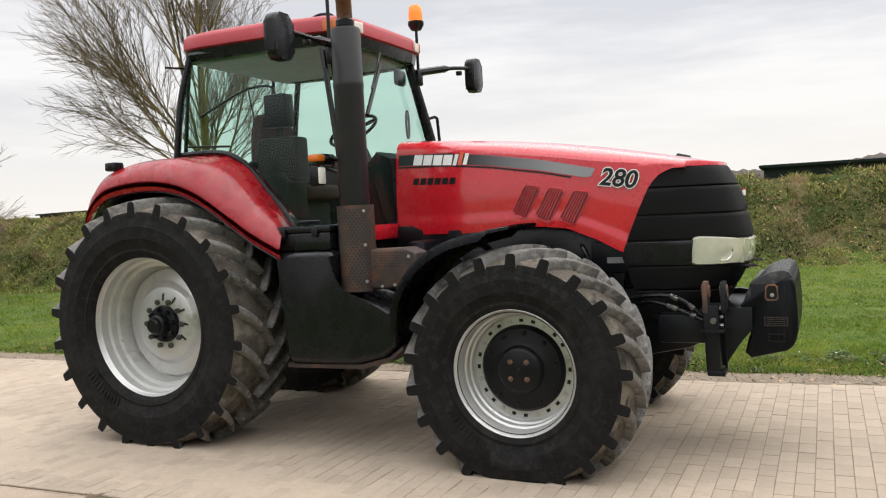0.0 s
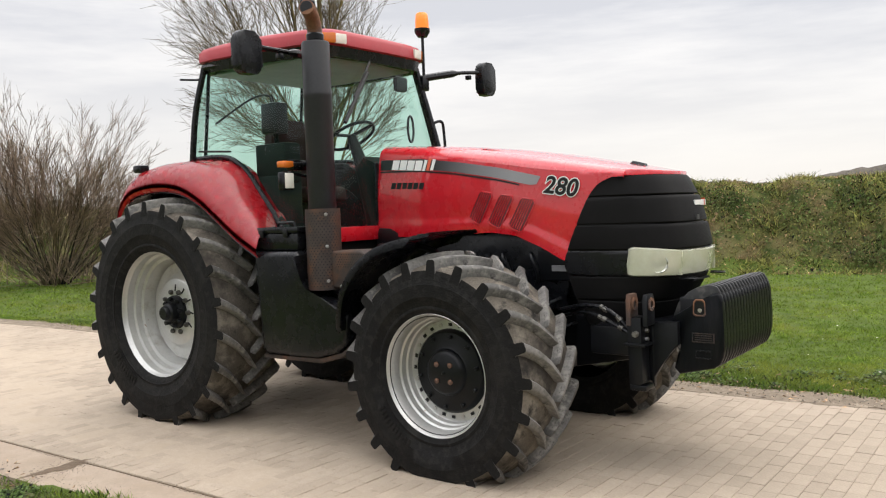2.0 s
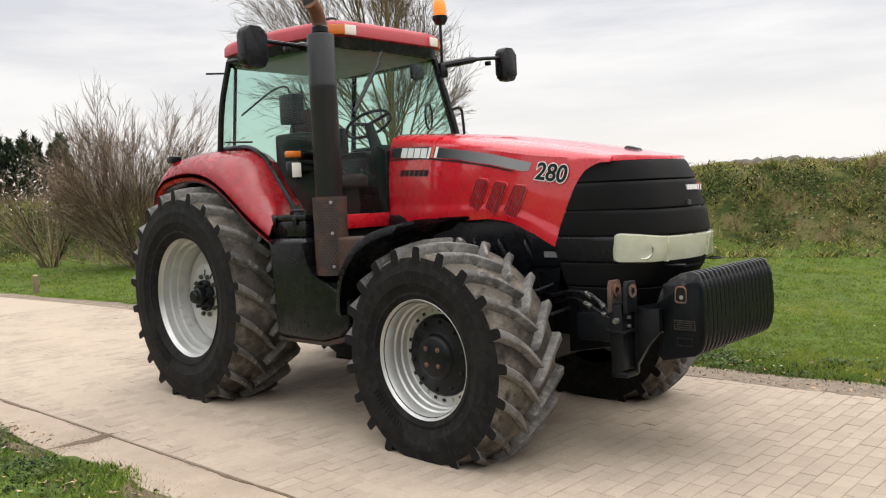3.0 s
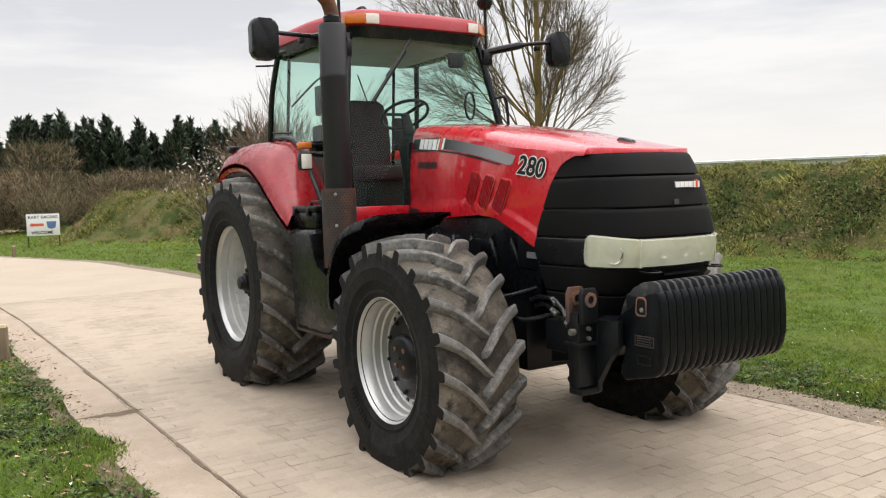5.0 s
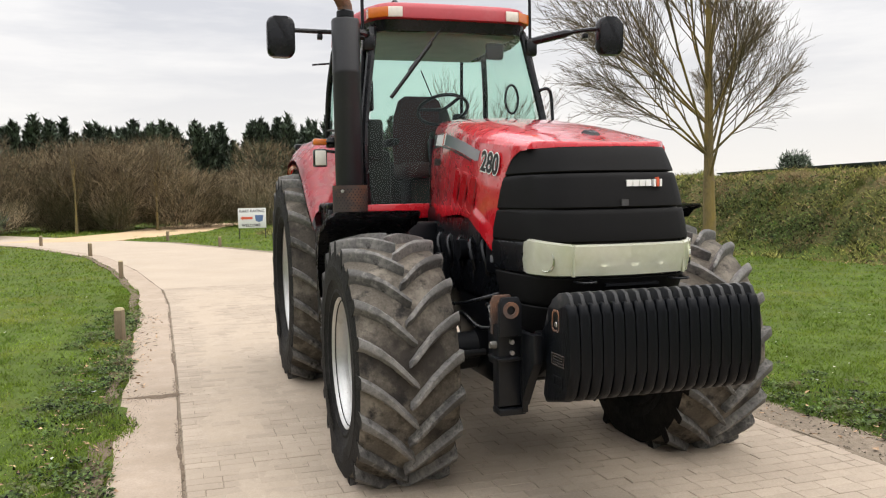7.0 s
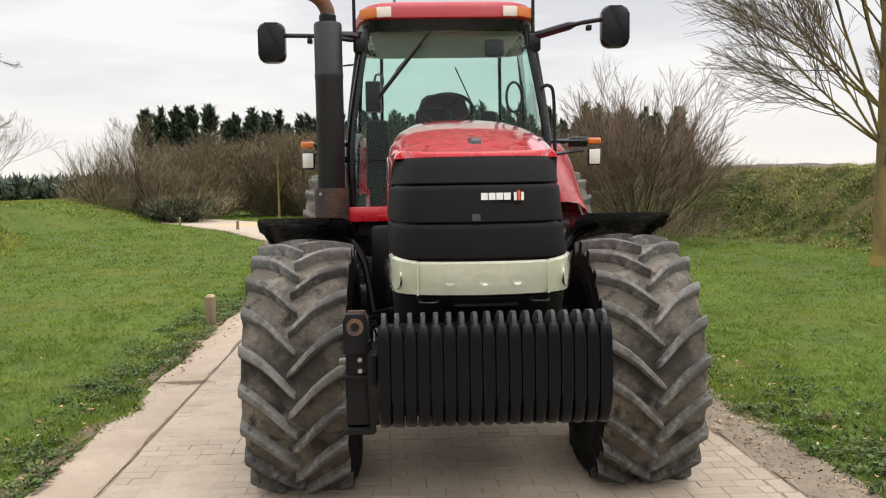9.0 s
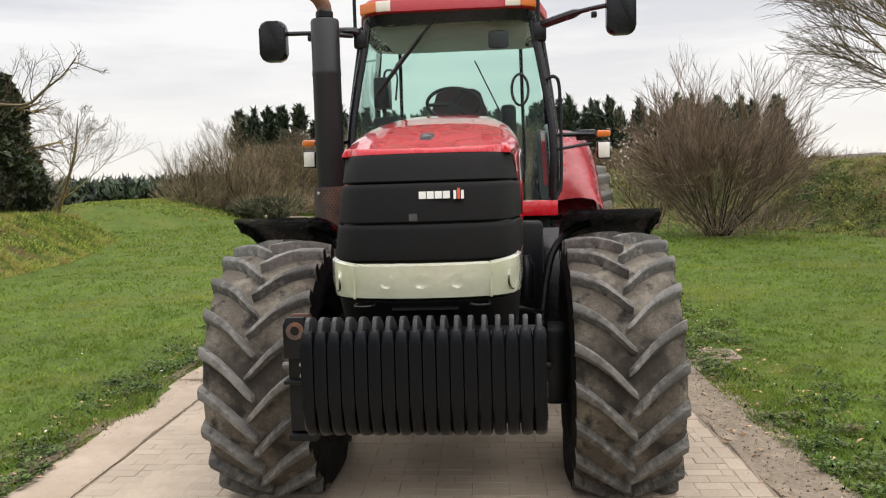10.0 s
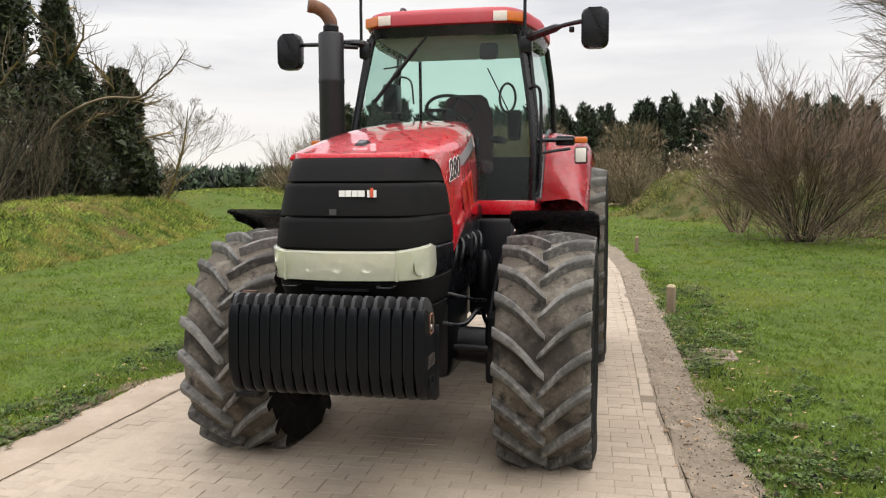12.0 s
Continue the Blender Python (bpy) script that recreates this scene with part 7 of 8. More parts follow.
# tank, box, exhaust ------------------------------------------------------------
def build_tank():
    bm = B()
    prism(bm, [(1.14, 1.44), (1.17, 1.47), (1.62, 1.47), (1.645, 1.44), (1.63, 1.24), (1.70, 1.15), (1.86, 1.09), (2.10, 1.07), (2.14, 1.0), (2.12, 0.80), (2.02, 0.72), (1.80, 0.665), (1.25, 0.655), (1.20, 0.70)], "y", -1.16, -0.62, 0.045, 4)
    part("fuel_tank", bm, BLACK, tractor, "black moulded fuel tank with step")
    bm = B()
    prism(bm, [(1.19, 0.655), (1.82, 0.660), (2.05, 0.72), (2.15, 0.80), (2.16, 0.775), (2.05, 0.69), (1.83, 0.630), (1.19, 0.625)], "y", -1.13, -0.66, 0.004)
    part("tank_strap", bm, SHIELD, tractor, "rust-edged tank cradle")
    bm = B()
    prism(bm, [(1.12, 1.46), (1.30, 1.43), (1.75, 1.43), (1.95, 1.20), (1.95, 0.70), (1.2, 0.70)], "y", 0.62, 1.02, 0.03)
    part("battery_box", bm, BLACK, tractor, "black moulded side box")
    for k in range(3):
        bm = B()
        z = 0.62 + 0.32 * k
        box(bm, 1.05, 1.50, 1.0, 1.24 - 0.03 * k, z, z + 0.035, 0.008)
        part("step_tread", bm, IRON, tractor, "black cab step")
    bm = B()
    box(bm, 1.07, 1.10, 1.03, 1.18, 0.6, 1.5, 0.006)
    box(bm, 1.46, 1.49, 1.03, 1.18, 0.6, 1.5, 0.006)
    part("step_side", bm, IRON, tractor)
    toolbox = new("tool_box")
    toolbox.parent = tractor
    toolbox["label"] = "small black plastic tool box on the step"
    bm = B()
    box(bm, 1.10, 1.60, -1.10, -0.86, 1.475, 1.605, 0.014)
    part("body", bm, BLACK, toolbox)
    bm = B()
    box(bm, 1.09, 1.61, -1.11, -0.85, 1.607, 1.655, 0.014)
    part("lid", bm, BLACK, toolbox)
    for x in (1.2, 1.48):
        bm = B()
        box(bm, x - 0.025, x + 0.025, -1.122, -1.108, 1.575, 1.635, 0.004)
        part("latch", bm, DECAL, toolbox)
    bm = B()
    tube(bm, [(1.25, -0.98, 1.65), (1.26, -0.98, 1.685), (1.44, -0.98, 1.685), (1.45, -0.98, 1.65)], 0.012, 8)
    part("carry_handle", bm, BLACK, toolbox)


def build_exhaust():
    ex = new("exhaust_stack")
    ex.parent = tractor
    cx, cy = 1.735, -0.955
    bm = B()
    lathe(bm, [(0.0, 1.18), (0.10, 1.18), (0.107, 1.2), (0.107, 2.62), (0.110, 2.63), (0.110, 2.66), (0.107, 2.67), (0.107, 3.03), (0.100, 3.045), (0.0, 3.045)], 36, "z", (cx, cy, 0))
    part("muffler", bm, STACK, ex, "tall matt black exhaust muffler")
    bm = B()
    lathe(bm, [(0.128, 1.17), (0.134, 1.17), (0.134, 1.785), (0.128, 1.785), (0.128, 1.17)], 40, "z", (cx, cy, 0))
    part("heat_shield", bm, SHIELD, ex, "perforated rusting heat shield")
    # perforations as small dark discs on the shield
    vs, fs = [], []
    for r in range(28):
        for k in range(30):
            a = 2 * math.pi * (k + 0.5 * (r % 2)) / 30
            z = 1.20 + r * 0.0205
            b0 = len(vs)
            for q in range(6):
                t = q * math.pi / 3
                aa = a + 0.0052 * math.cos(t) / 0.135
                vs.append((cx + 0.1352 * math.cos(aa), cy + 0.1352 * math.sin(aa), z + 0.0052 * math.sin(t)))
            fs.append(tuple(range(b0, b0 + 6)))
    ob = raw("perforated_sheet", vs, fs, DECAL, ex)
    ob["kind"] = "stuff"
    bm = B()
    prism(bm, [(1.78, 1.185), (1.97, 1.178), (2.10, 1.20), (2.20, 1.27), (2.235, 1.34), (2.23, 1.43), (2.14, 1.472), (1.78, 1.462)], "y", -1.0, -0.80, 0.022, 3)
    part("elbow_shield", bm, SHIELD, ex, "rusty boxed exhaust elbow cover")
    # no holes cut here either: black discs paint their dark insides
    vs, fs = [], []
    for r in range(6):
        for k in range(13):
            x, z = 1.90 + k * 0.0245 + 0.012 * (r % 2), 1.345 + r * 0.0185
            b0 = len(vs)
            vs += [(x + 0.0052 * math.cos(q * math.pi / 3), -1.0008, z + 0.0052 * math.sin(q * math.pi / 3)) for q in range(6)]
            fs.append(tuple(range(b0, b0 + 6)))
    ob = raw("perforated_sheet", vs, fs, DECAL, ex)
    ob["kind"] = "stuff"
    for x, z in ((2.17, 1.41), (2.19, 1.31), (2.05, 1.21), (1.95, 1.20)):
        bm = B()
        lathe(bm, [(0.0, -1.010), (0.011, -1.008), (0.013, -0.999)], 8, "y", (x, 0, z))
        part("bolt", bm, STEEL, ex)
    bm = B()
    tube(bm, smooth_pts([(cx, cy, 3.03), (cx, cy, 3.12), (cx + 0.005, cy - 0.01, 3.16), (cx + 0.025, cy - 0.045, 3.215), (cx + 0.055, cy - 0.10, 3.252), (cx + 0.09, cy - 0.165, 3.265)], 5), [0.056] * 26, 20)
    part("tail_pipe", bm, RUST, ex, "rusty curved tail pipe")
    # the pipe end is capped; a flat black disc marks its mouth
    bm = B()
    lathe(bm, [(0.0, 0.0), (0.047, 0.0), (0.049, -0.004)], 20, "x")
    ob = part("pipe_mouth", bm, DECAL, ex, "flat black disc closing the pipe mouth")
    ob.matrix_basis = look((cx + 0.0905, cy - 0.1660, 3.2652), (cx + 0.40, cy - 0.72, 3.33)) @ pose(0, 0, 0, 0, 90, 0)
    bm = B()
    lathe(bm, [(0.058, 3.05), (0.066, 3.06), (0.066, 3.10), (0.058, 3.11)], 24, "z", (cx, cy, 0))
    part("clamp", bm, IRON, ex)
    for z in (2.0, 2.95):
        bm = B()
        tube(bm, [(cx - 0.1, cy + 0.05, z), (1.55, -0.78, z)], 0.018, 8)
        part("stack_bracket", bm, IRON, ex)
    for z in (1.24, 1.5, 1.74):
        bm = B()
        a = radians(-35)
        lathe(bm, [(0, 0.008), (0.012, 0.006), (0.014, 0)], 8, "x")
        ob = part("bolt", bm, STEEL, ex)
        ob.matrix_basis = pose(cx + 0.134 * math.cos(a), cy + 0.134 * math.sin(a), z, 0, 0, -35)


# cab ------------------------------------------------------------
A0, A1 = Vector((1.66, 0.775, 1.62)), Vector((1.44, 0.645, 3.05))
AM = Vector((1.60, 0.775, 2.2))
C0, C1 = Vector((0.0, 0.815, 2.27)), Vector((0.15, 0.755, 3.08))


def mir(v, s):
    return Vector((v[0], v[1] * s, v[2]))


def quad_pane(name, corners, material, parent, label="", thick=0.006, cols=8, rows=8, bulge=0.0, axis=(1, 0, 0)):
    """A slightly bowed pane through four corners: bottom a, b, top b, a."""
    a, b, c, d = [Vector(p) for p in corners]
    bm = B()
    ax = Vector(axis)
    grid = []
    for j in range(rows + 1):
        t = j / rows
        row = []
        for i in range(cols + 1):
            u = i / cols
            p = a.lerp(b, u).lerp(d.lerp(c, u), t) + ax * (bulge * (1 - (2 * u - 1) ** 2))
            row.append(p)
        grid.append(row)
    loft(bm, grid, closed=False)
    ob = part(name, bm, material, parent, label)
    return ob


def build_cab():
    cab = tractor
    # roof
    plan = []
    for x, y in ((1.60, 0.0), (1.59, 0.45), (1.565, 0.58), (1.50, 0.65), (1.38, 0.705), (0.9, 0.79), (0.3, 0.80), (0.10, 0.77), (0.03, 0.68), (0.02, 0.0)):
        plan.append((x, y))
    ring2 = [(x, -y) for x, y in plan] + [(x, y) for x, y in plan[-2:0:-1]]

    def rg(z, k, dx=0.0):
        return [(0.9 + (x - 0.9) * k + dx, y * k, z - 0.012 * (x - 0.9)) for x, y in ring2]
    bm = B()
    loft(bm, [rg(3.11, 0.975), rg(3.122, 1.0), rg(3.20, 0.995), rg(3.235, 0.965), rg(3.255, 0.90), rg(3.275, 0.70), rg(3.285, 0.35)])
    part("cab_roof", bm, FADED, cab, "sun-faded red cab roof")
    bm = B()
    loft(bm, [rg(3.064, 0.86), rg(3.030, 0.89), rg(3.024, 0.955), rg(3.113, 0.976), rg(3.118, 0.9)])
    part("roof_underside", bm, BLACK, cab, "black roof surround")
    bm = B()
    box(bm, 0.55, 1.15, -0.34, 0.34, 3.265, 3.305, 0.015)
    part("roof_hatch", bm, FADED, cab, "raised red roof hatch")
    bm = B()
    tube(bm, smooth_pts([(1.35, -0.42, 3.26), (1.3, -0.42, 3.31), (1.18, -0.42, 3.32), (1.05, -0.42, 3.27)], 4), 0.012, 8)
    part("roof_cable", bm, BLACK, cab)
    for s in (-1, 1):
        for y0, y1, mm, nm in ((0.44, 0.555, CLEAR, "roof_lamp"), (0.555, 0.695, AMBER, "turn_signal")):
            bm = B()
            x0 = 1.605 if nm == "roof_lamp" else 1.575
            prism(bm, [(x0 - 0.10, s * y0), (x0 - 0.002 if nm == "roof_lamp" else x0 + 0.02, s * y0), (x0 - 0.02 if nm == "roof_lamp" else x0 - 0.085, s * y1), (x0 - 0.12 if nm == "roof_lamp" else x0 - 0.20, s * y1)], "z", 3.116, 3.198, 0.006)
            part(nm, bm, mm, cab, "amber corner lens" if mm is AMBER else "milky work lamp lens")
    # pillars and frame
    for s in (-1, 1):
        bm = B()
        tube(bm, smooth_pts([mir(A0, s), mir(AM, s), mir(A1, s)], 6), 0.033, 8)
        part("pillar", bm, BLACK, cab, "black front cab pillar")
        bm = B()
        tube(bm, smooth_pts([(1.60, s * 0.80, 1.66), (1.54, s * 0.80, 2.2), (1.38, s * 0.70, 3.04)], 6), 0.022, 8)
        part("door_frame", bm, BLACK, cab, "black door frame")
        bm = B()
        tube(bm, smooth_pts([(-0.02, s * 0.80, 2.2), mir(C0, s), (0.06, s * 0.80, 2.7), mir(C1, s)], 5), 0.028, 8)
        part("pillar", bm, BLACK, cab, "black rear cab pillar")
        bm = B()
        tube(bm, [mir(A1, s), (0.8, s * 0.72, 3.07), mir(C1, s)], 0.03, 8)
        part("roof_rail", bm, BLACK, cab)
        # door glass, from the sweep of the fender up to the roof
        low = smooth_pts([(0.0, 0, 2.29), (0.30, 0, 2.29), (0.52, 0, 2.26), (0.70, 0, 2.15), (0.84, 0, 1.99), (0.99, 0, 1.81), (1.12, 0, 1.65), (1.30, 0, 1.64), (1.64, 0, 1.64)], 4)
        bm = B()
        rows = []
        for p in low:
            f = min(max((p.x - 0.0) / 1.6, 0), 1)
            tx, tz = 0.16 + f * 1.27, 3.07
            col = []
            for k in range(7):
                t = k / 6
                x, z = p.x + (tx - p.x) * t, p.z + (tz - p.z) * t
                yy = lerp(z, [(1.6, 0.775), (2.2, 0.80), (2.7, 0.77 - 0.035 * f), (3.08, 0.70 - 0.055 * f)]) + 0.03 * (1 - f) * (z - 1.6) / 1.5
                col.append((x, s * yy, z))
            rows.append(col)
        loft(bm, rows, closed=False)
        part("side_window", bm, GLASS, cab, "green-tinted side glass")
        bm = B()
        tube(bm, [(p.x, s * (0.795 if p.z > 2.2 else 0.785), p.z - 0.01) for p in low], 0.022, 8)
        part("window_frame", bm, BLACK, cab)
        # rear quarter
        quad_pane("rear_quarter_window", [(-0.02, s * 0.80, 2.28), (-0.16, s * 0.60, 2.28), (-0.02, s * 0.58, 3.05), (0.13, s * 0.74, 3.06)], GLASS, cab, "green-tinted glass")
        bm = B()
        tube(bm, [(-0.16, s * 0.60, 1.9), (-0.02, s * 0.58, 3.06)], 0.017, 8)
        part("pillar", bm, BLACK, cab)
        # inner sill panel between door and fender
        bm = B()
        prism(bm, [(-0.08, 1.50), (1.66, 1.50), (1.66, 1.635), (1.13, 1.635), (0.95, 1.80), (0.80, 1.98), (0.66, 2.12), (0.50, 2.21), (0.30, 2.255), (-0.08, 2.265)], "y", s * 0.70, s * 0.765, 0.01)
        part("cab_side_panel", bm, CABIN, cab, "dark cab side panel")
        bm = B()
        box(bm, 1.05, 1.74, min(s * 0.29, s * 0.80), max(s * 0.29, s * 0.80), 1.52, 1.635, 0.007)
        part("cab_sill", bm, RED, cab, "red sill below the cab")
    # windscreen
    quad_pane("windscreen", [mir(A0, -1), A0, A1, mir(A1, -1)], GLASS, cab, "green-tinted windscreen", bulge=0.07)
    quad_pane("rear_window", [(-0.16, -0.60, 2.05), (-0.16, 0.60, 2.05), (-0.02, 0.58, 3.05), (-0.02, -0.58, 3.05)], GLASS, cab, "green-tinted rear window")
    bm = B()
    tube(bm, [mir(A1, -1) + Vector((0, 0, 0.01)), Vector((1.51, 0, 3.06)), A1 + Vector((0, 0, 0.01))], 0.035, 8)
    part("screen_header", bm, BLACK, cab)
    # interior
    bm = B()
    box(bm, -0.15, 1.66, -0.74, 0.74, 1.40, 1.52, 0.02)
    part("cab_floor", bm, CABIN, cab, "dark cab floor")
    bm = B()
    box(bm, -0.20, -0.12, -0.6, 0.6, 1.45, 2.05, 0.02)
    part("rear_wall", bm, CABIN, cab)
    bm = B()
    box(bm, 0.08, 1.42, -0.62, 0.62, 3.028, 3.066, 0.016)
    part("headliner", bm, LINER, cab, "pale grey cab headlining")
    bm = B()
    prism(bm, [(1.60, 1.52), (1.70, 1.52), (1.66, 2.16), (1.52, 2.22), (1.42, 2.12), (1.52, 2.0)], "y", -0.22, 0.22, 0.03)
    part("dashboard", bm, CABIN, cab, "dark dashboard cowl")
    sw = new("steering_wheel")
    sw.parent = cab
    bm = B()
    c, tilt = Vector((1.20, 0.0, 2.43)), Matrix.Rotation(radians(-30), 4, "Y")
    ring = [c + tilt @ Vector((0.215 * math.cos(a), 0.215 * math.sin(a), 0)) for a in np.linspace(0, 2 * math.pi, 33)[:-1]]
    rings = []
    for i, p in enumerate(ring):
        rad = (p - c).normalized()
        up = tilt @ Vector((0, 0, 1))
        rings.append([p + 0.015 * (math.cos(q) * rad + math.sin(q) * up) for q in np.linspace(0, 2 * math.pi, 9)[:-1]])
    rings.append(rings[0])
    loft(bm, rings, cap=False)
    part("wheel_rim", bm, DECAL, sw, "dark steering wheel")
    for a in (30, 150, 270):
        bm = B()
        rod(bm, c, c + tilt @ Vector((0.215 * math.cos(radians(a)), 0.215 * math.sin(radians(a)), 0)), 0.016, 6)
        part("spoke", bm, DECAL, sw)
    bm = B()
    tube(bm, [c, c + Vector((0.10, 0, -0.25)), Vector((1.48, 0, 1.55))], [0.04, 0.06, 0.09], 10)
    part("steering_column", bm, CABIN, sw)
    seat = new("driver_seat")
    seat.parent = cab
    bm = B()
    box(bm, 0.35, 0.88, -0.26, 0.26, 1.86, 2.00, 0.05, 3)
    part("seat_cushion", bm, SEATRED, seat, "dark red cloth seat")
    bm = B()
    loft(bm, [[(0.42 + dx, y, z) for dx, y in ((0, -w), (-0.12, -w * 0.9), (-0.12, w * 0.9), (0, w))] for z, w, dx0 in ((1.95, 0.25, 0), (2.2, 0.27, 0), (2.45, 0.25, 0), (2.60, 0.20, 0), (2.64, 0.14, 0))])
    part("seat_back", bm, SEATRED, seat, "dark red cloth backrest")
    bm = B()
    box(bm, 0.4, 0.8, -0.2, 0.2, 1.5, 1.86, 0.03)
    part("seat_base", bm, CABIN, seat)
    for s, z in ((-1, 2.16), (1, 2.16)):
        bm = B()
        box(bm, 0.38, 0.80, s * 0.34 - 0.05, s * 0.34 + 0.05, z, z + 0.06, 0.02)
        part("armrest", bm, CABIN, seat)
    bm = B()
    box(bm, 0.10, 1.0, -0.70, -0.42, 1.52, 2.10, 0.04)
    part("side_console", bm, CABIN, cab, "dark right-hand console")
    bm = B()
    box(bm, 0.80, 1.00, -0.69, -0.56, 2.44, 2.70, 0.015)
    mon = part("monitor", bm, DECAL, cab, "black terminal screen on a stalk")
    bm = B()
    box(bm, 0.70, 1.08, -0.69, -0.50, 2.02, 2.36, 0.03)
    tube(bm, [(0.90, -0.62, 2.45), (0.90, -0.60, 2.3)], 0.02, 8)
    part("control_unit", bm, CABIN, mon)
    bm = B()
    tube(bm, smooth_pts([(0.88, -0.62, 2.69), (0.80, -0.6, 2.78), (0.5, -0.55, 2.78), (0.1, -0.62, 2.6)], 5), 0.010, 6)
    part("cable", bm, DECAL, mon)
    bm = B()
    box(bm, 0.22, 0.30, 0.38, 0.52, 2.2, 2.5, 0.04)
    part("buddy_seat_back", bm, CABIN, cab)
    bm = B()
    tube(bm, [(1.565, -0.13, 3.02), (1.605, -0.28, 2.84), (1.635, -0.41, 2.69)], 0.010, 6)
    part("wiper_arm", bm, DECAL, cab, "black windscreen wiper")
    bm = B()
    tube(bm, [(1.610, -0.215, 2.91), (1.668, -0.565, 2.47)], 0.017, 6)
    part("wiper_blade", bm, DECAL, cab)
    bm = B()
    tube(bm, [(0.01, 0.14, 2.95), (-0.10, 0.43, 2.34)], 0.007, 6)
    part("rear_wiper", bm, DECAL, cab)
    bm = B()
    tube(bm, [(0.12, -0.83, 2.34), (0.55, -0.825, 2.31)], 0.009, 6)
    part("side_wiper", bm, DECAL, cab)
    # mirrors
    for s in (-1, 1):
        mi = new("mirror")
        mi.parent = cab
        zt = 3.095 if s < 0 else 3.14
        mx = 1.50 if s < 0 else 1.80
        bm = B()
        zr = zt - 0.155
        out = s * (1.39 if s < 0 else 1.275)
        prism(bm, [(out + y, zr + z) for y, z in ((sy * (0.050 + 0.055 * math.cos(q * math.pi / 10)), sz * (0.098 + 0.057 * math.sin(q * math.pi / 10))) for sy, sz, qs in ((1, 1, range(0, 6)), (-1, 1, range(5, -1, -1)), (-1, -1, range(0, 6)), (1, -1, range(5, -1, -1))) for q in qs)], "x", mx - 0.05, mx + 0.045, 0.022, 3)
        part("mirror_housing", bm, BLACK, mi, "black mirror housing")
        bm = B()
        box(bm, mx - 0.056, mx - 0.051, out - 0.085, out + 0.085, zr - 0.13, zr + 0.13, 0.001)
        part("mirror_glass", bm, STEEL, mi)
        bm = B()
        tube(bm, smooth_pts([(1.46, s * 0.68, 2.97), (1.52, s * 0.76, 2.99), (1.52 + 0.5 * (mx - 1.5), s * 1.0, zr + 0.05), (mx - 0.01, out - s * 0.10, zr + 0.06)], 5), [0.034] * 10 + [0.018] * 6, 8)
        part("mirror_arm", bm, BLACK, mi)
        bm = B()
        box(bm, 1.44, 1.52, s * 0.70 - 0.05, s * 0.70 + 0.05, 2.86, 3.0, 0.015)
        part("bracket", bm, BLACK, mi)
        bm = B()
        box(bm, 1.49 + 0.7 * (mx - 1.5), 1.54 + 0.7 * (mx - 1.5), s * 1.09 - 0.02, s * 1.09 + 0.02, zr - 0.01, zr + 0.03, 0.006)
        part("knob", bm, BLACK, mi)
    # beacon and aerial
    beacon = new("beacon")
    beacon.parent = cab
    bm = B()
    tube(bm, [(1.50, 0.69, 2.95), (1.50, 0.69, 3.36)], 0.014, 8)
    part("beacon_stem", bm, BLACK, beacon)
    bm = B()
    lathe(bm, [(0.0, 3.35), (0.045, 3.355), (0.072, 3.40), (0.072, 3.43), (0.0, 3.43)], 24, "z", (1.50, 0.69, 0))
    part("beacon_base", bm, BLACK, beacon)
    bm = B()
    lathe(bm, [(0.064, 3.431), (0.062, 3.50), (0.055, 3.56), (0.045, 3.575), (0.0, 3.578)], 24, "z", (1.50, 0.69, 0))
    part("beacon_lens", bm, lamp_mat("lit_amber_lens", (0.90, 0.24, 0.02), 0.22), beacon, "lit amber beacon lens")
    bm = B()
    tube(bm, [(1.48, -0.74, 2.95), (1.48, -0.74, 3.42)], 0.014, 8)
    box(bm, 1.44, 1.52, -0.79, -0.69, 3.40, 3.44, 0.012)
    part("aerial_post", bm, BLACK, cab, "black antenna post")
    bm = B()
    tube(bm, [(0.12, -0.76, 2.98), (0.06, -0.95, 2.97)], 0.010, 6)
    part("rear_bracket", bm, BLACK, cab)
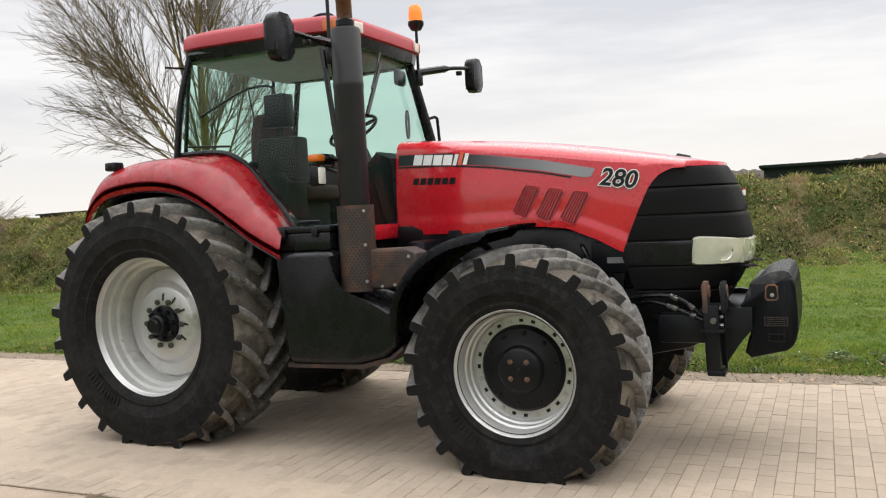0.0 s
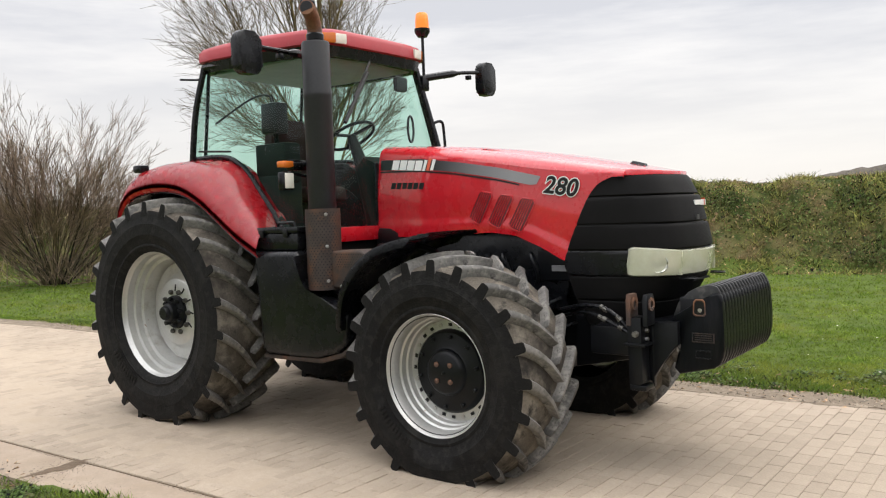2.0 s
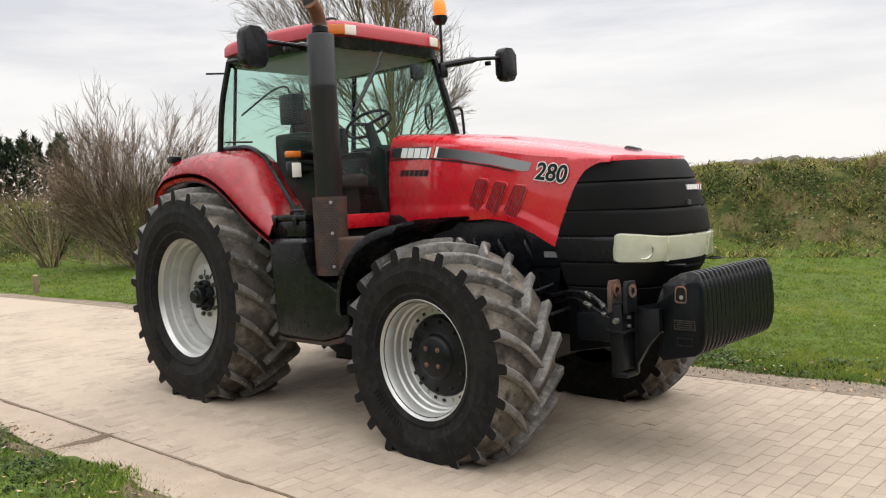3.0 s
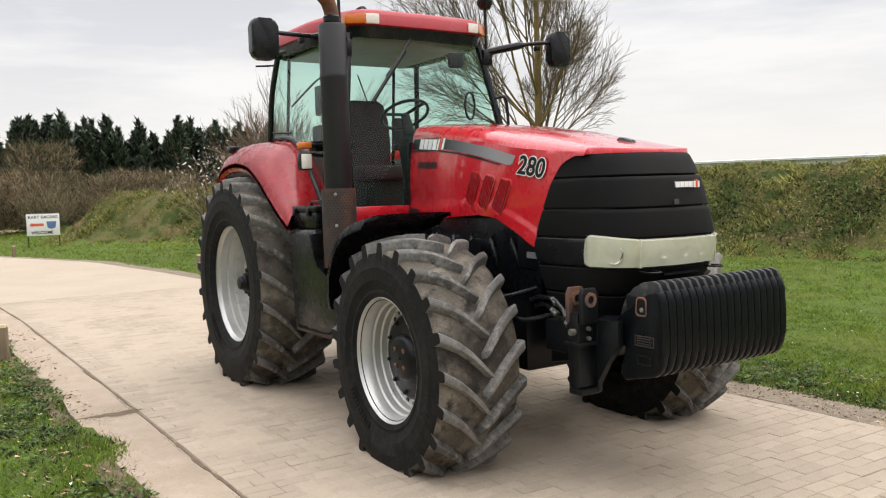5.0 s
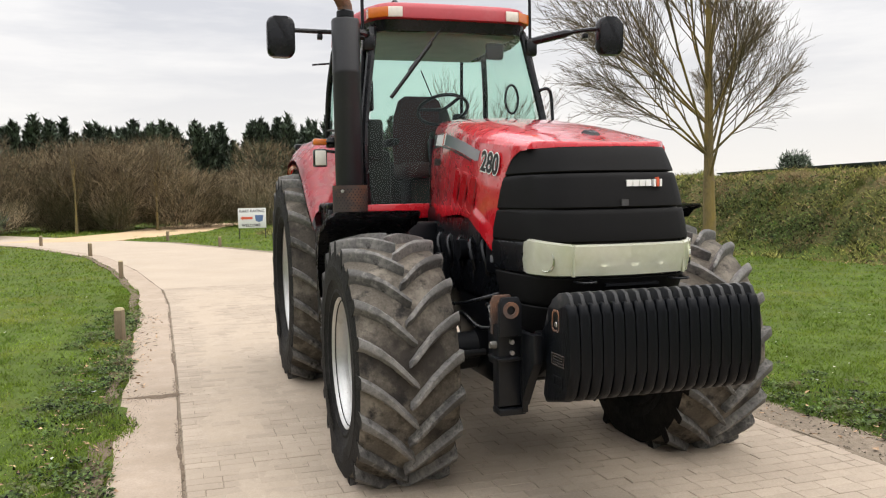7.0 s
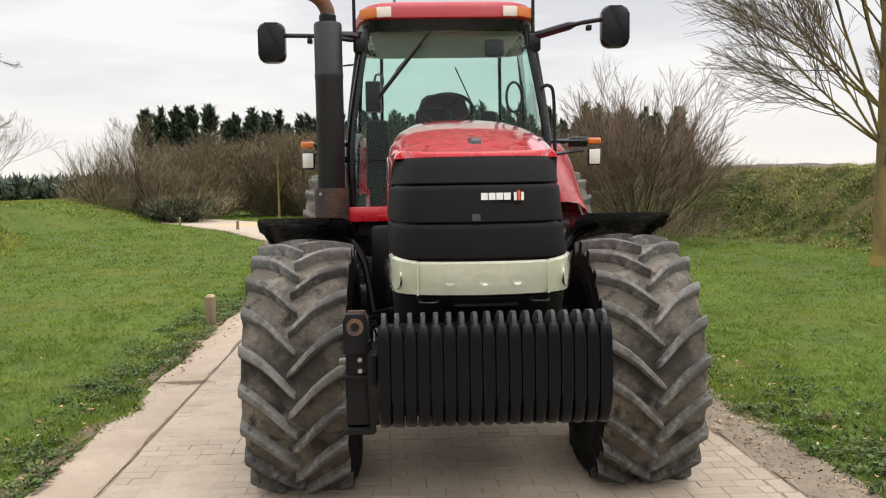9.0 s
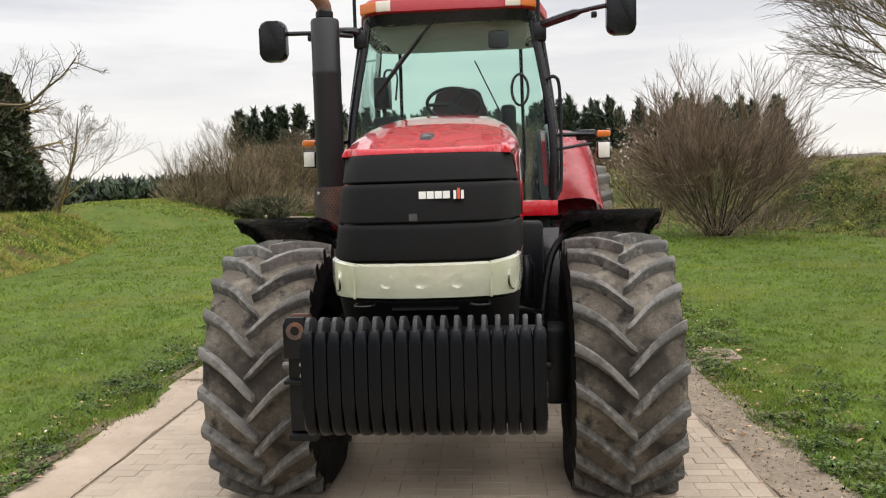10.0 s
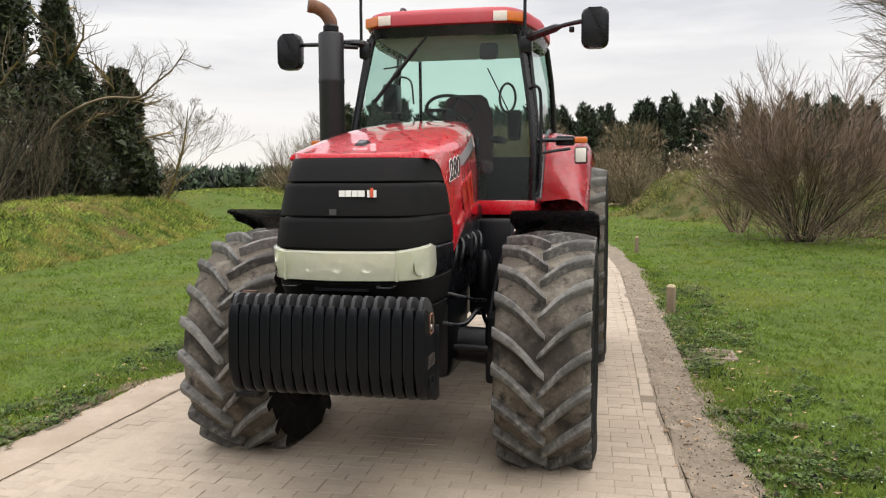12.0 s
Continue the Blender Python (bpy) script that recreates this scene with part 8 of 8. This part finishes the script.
    # work lamps with indicators on the cab sides
    for s in (-1, 1):
        wl = new("work_lamp")
        yl = 1.165 if s > 0 else -1.122
        wl.parent = cab
        bm = B()
        tube(bm, [(1.60, s * 0.80, 2.13), (1.58, s * 1.10, 2.13)], 0.018, 8)
        tube(bm, [(1.60, s * 0.80, 2.02), (1.58, s * 1.08, 2.06)], 0.012, 8)
        part("lamp_bracket", bm, BLACK, wl)
        bm = B()
        box(bm, 1.50, 1.585, (yl - s * 0.13) - 0.075, (yl - s * 0.13) + 0.075, 2.085, 2.165, 0.014)
        part("lamp_base", bm, BLACK, wl)
        bm = B()
        box(bm, 1.515, 1.60, yl - 0.052, yl + 0.052, 2.105, 2.155, 0.012)
        part("indicator", bm, AMBER, wl, "amber indicator")
        bm = B()
        box(bm, 1.52, 1.595, yl - 0.052, yl + 0.052, 1.935, 2.075, 0.015)
        part("lamp_housing", bm, BLACK, wl)
        bm = B()
        box(bm, 1.590, 1.602, yl - 0.043, yl + 0.043, 1.947, 2.063, 0.006)
        part("lamp_lens", bm, CLEAR, wl, "square white lamp lens")
    # hand rail at the left door
    bm = B()
    tube(bm, smooth_pts([(1.56, 0.74, 2.56), (1.60, 0.80, 2.57), (1.60, 0.835, 2.48), (1.62, 0.84, 2.05), (1.64, 0.83, 1.74), (1.66, 0.78, 1.66)], 6), 0.014, 8)
    part("hand_rail", bm, BLACK, cab, "black grab rail")
    bm = B()
    tube(bm, [(1.44 - 0.02 * math.cos(q * math.pi / 12), 0.54 + 0.065 * math.cos(q * math.pi / 12), 2.50 + 0.12 * math.sin(q * math.pi / 12)) for q in range(25)], 0.011, 8)
    part("inner_grab_handle", bm, DECAL, cab)
    bm = B()
    box(bm, 1.44, 1.50, 0.30, 0.46, 2.82, 2.96, 0.03)
    part("inner_mirror", bm, DECAL, cab)


build_hood()
build_grille()
build_chassis()
build_weights()
build_front_fenders()
build_rear_fenders()
build_tank()
build_exhaust()
before = set(tractor.children)
build_cab()
for ob in set(tractor.children) - before:
    ob.location.y -= 0.03
build_plants()
build_fixtures()
build_grass()
build_paving()
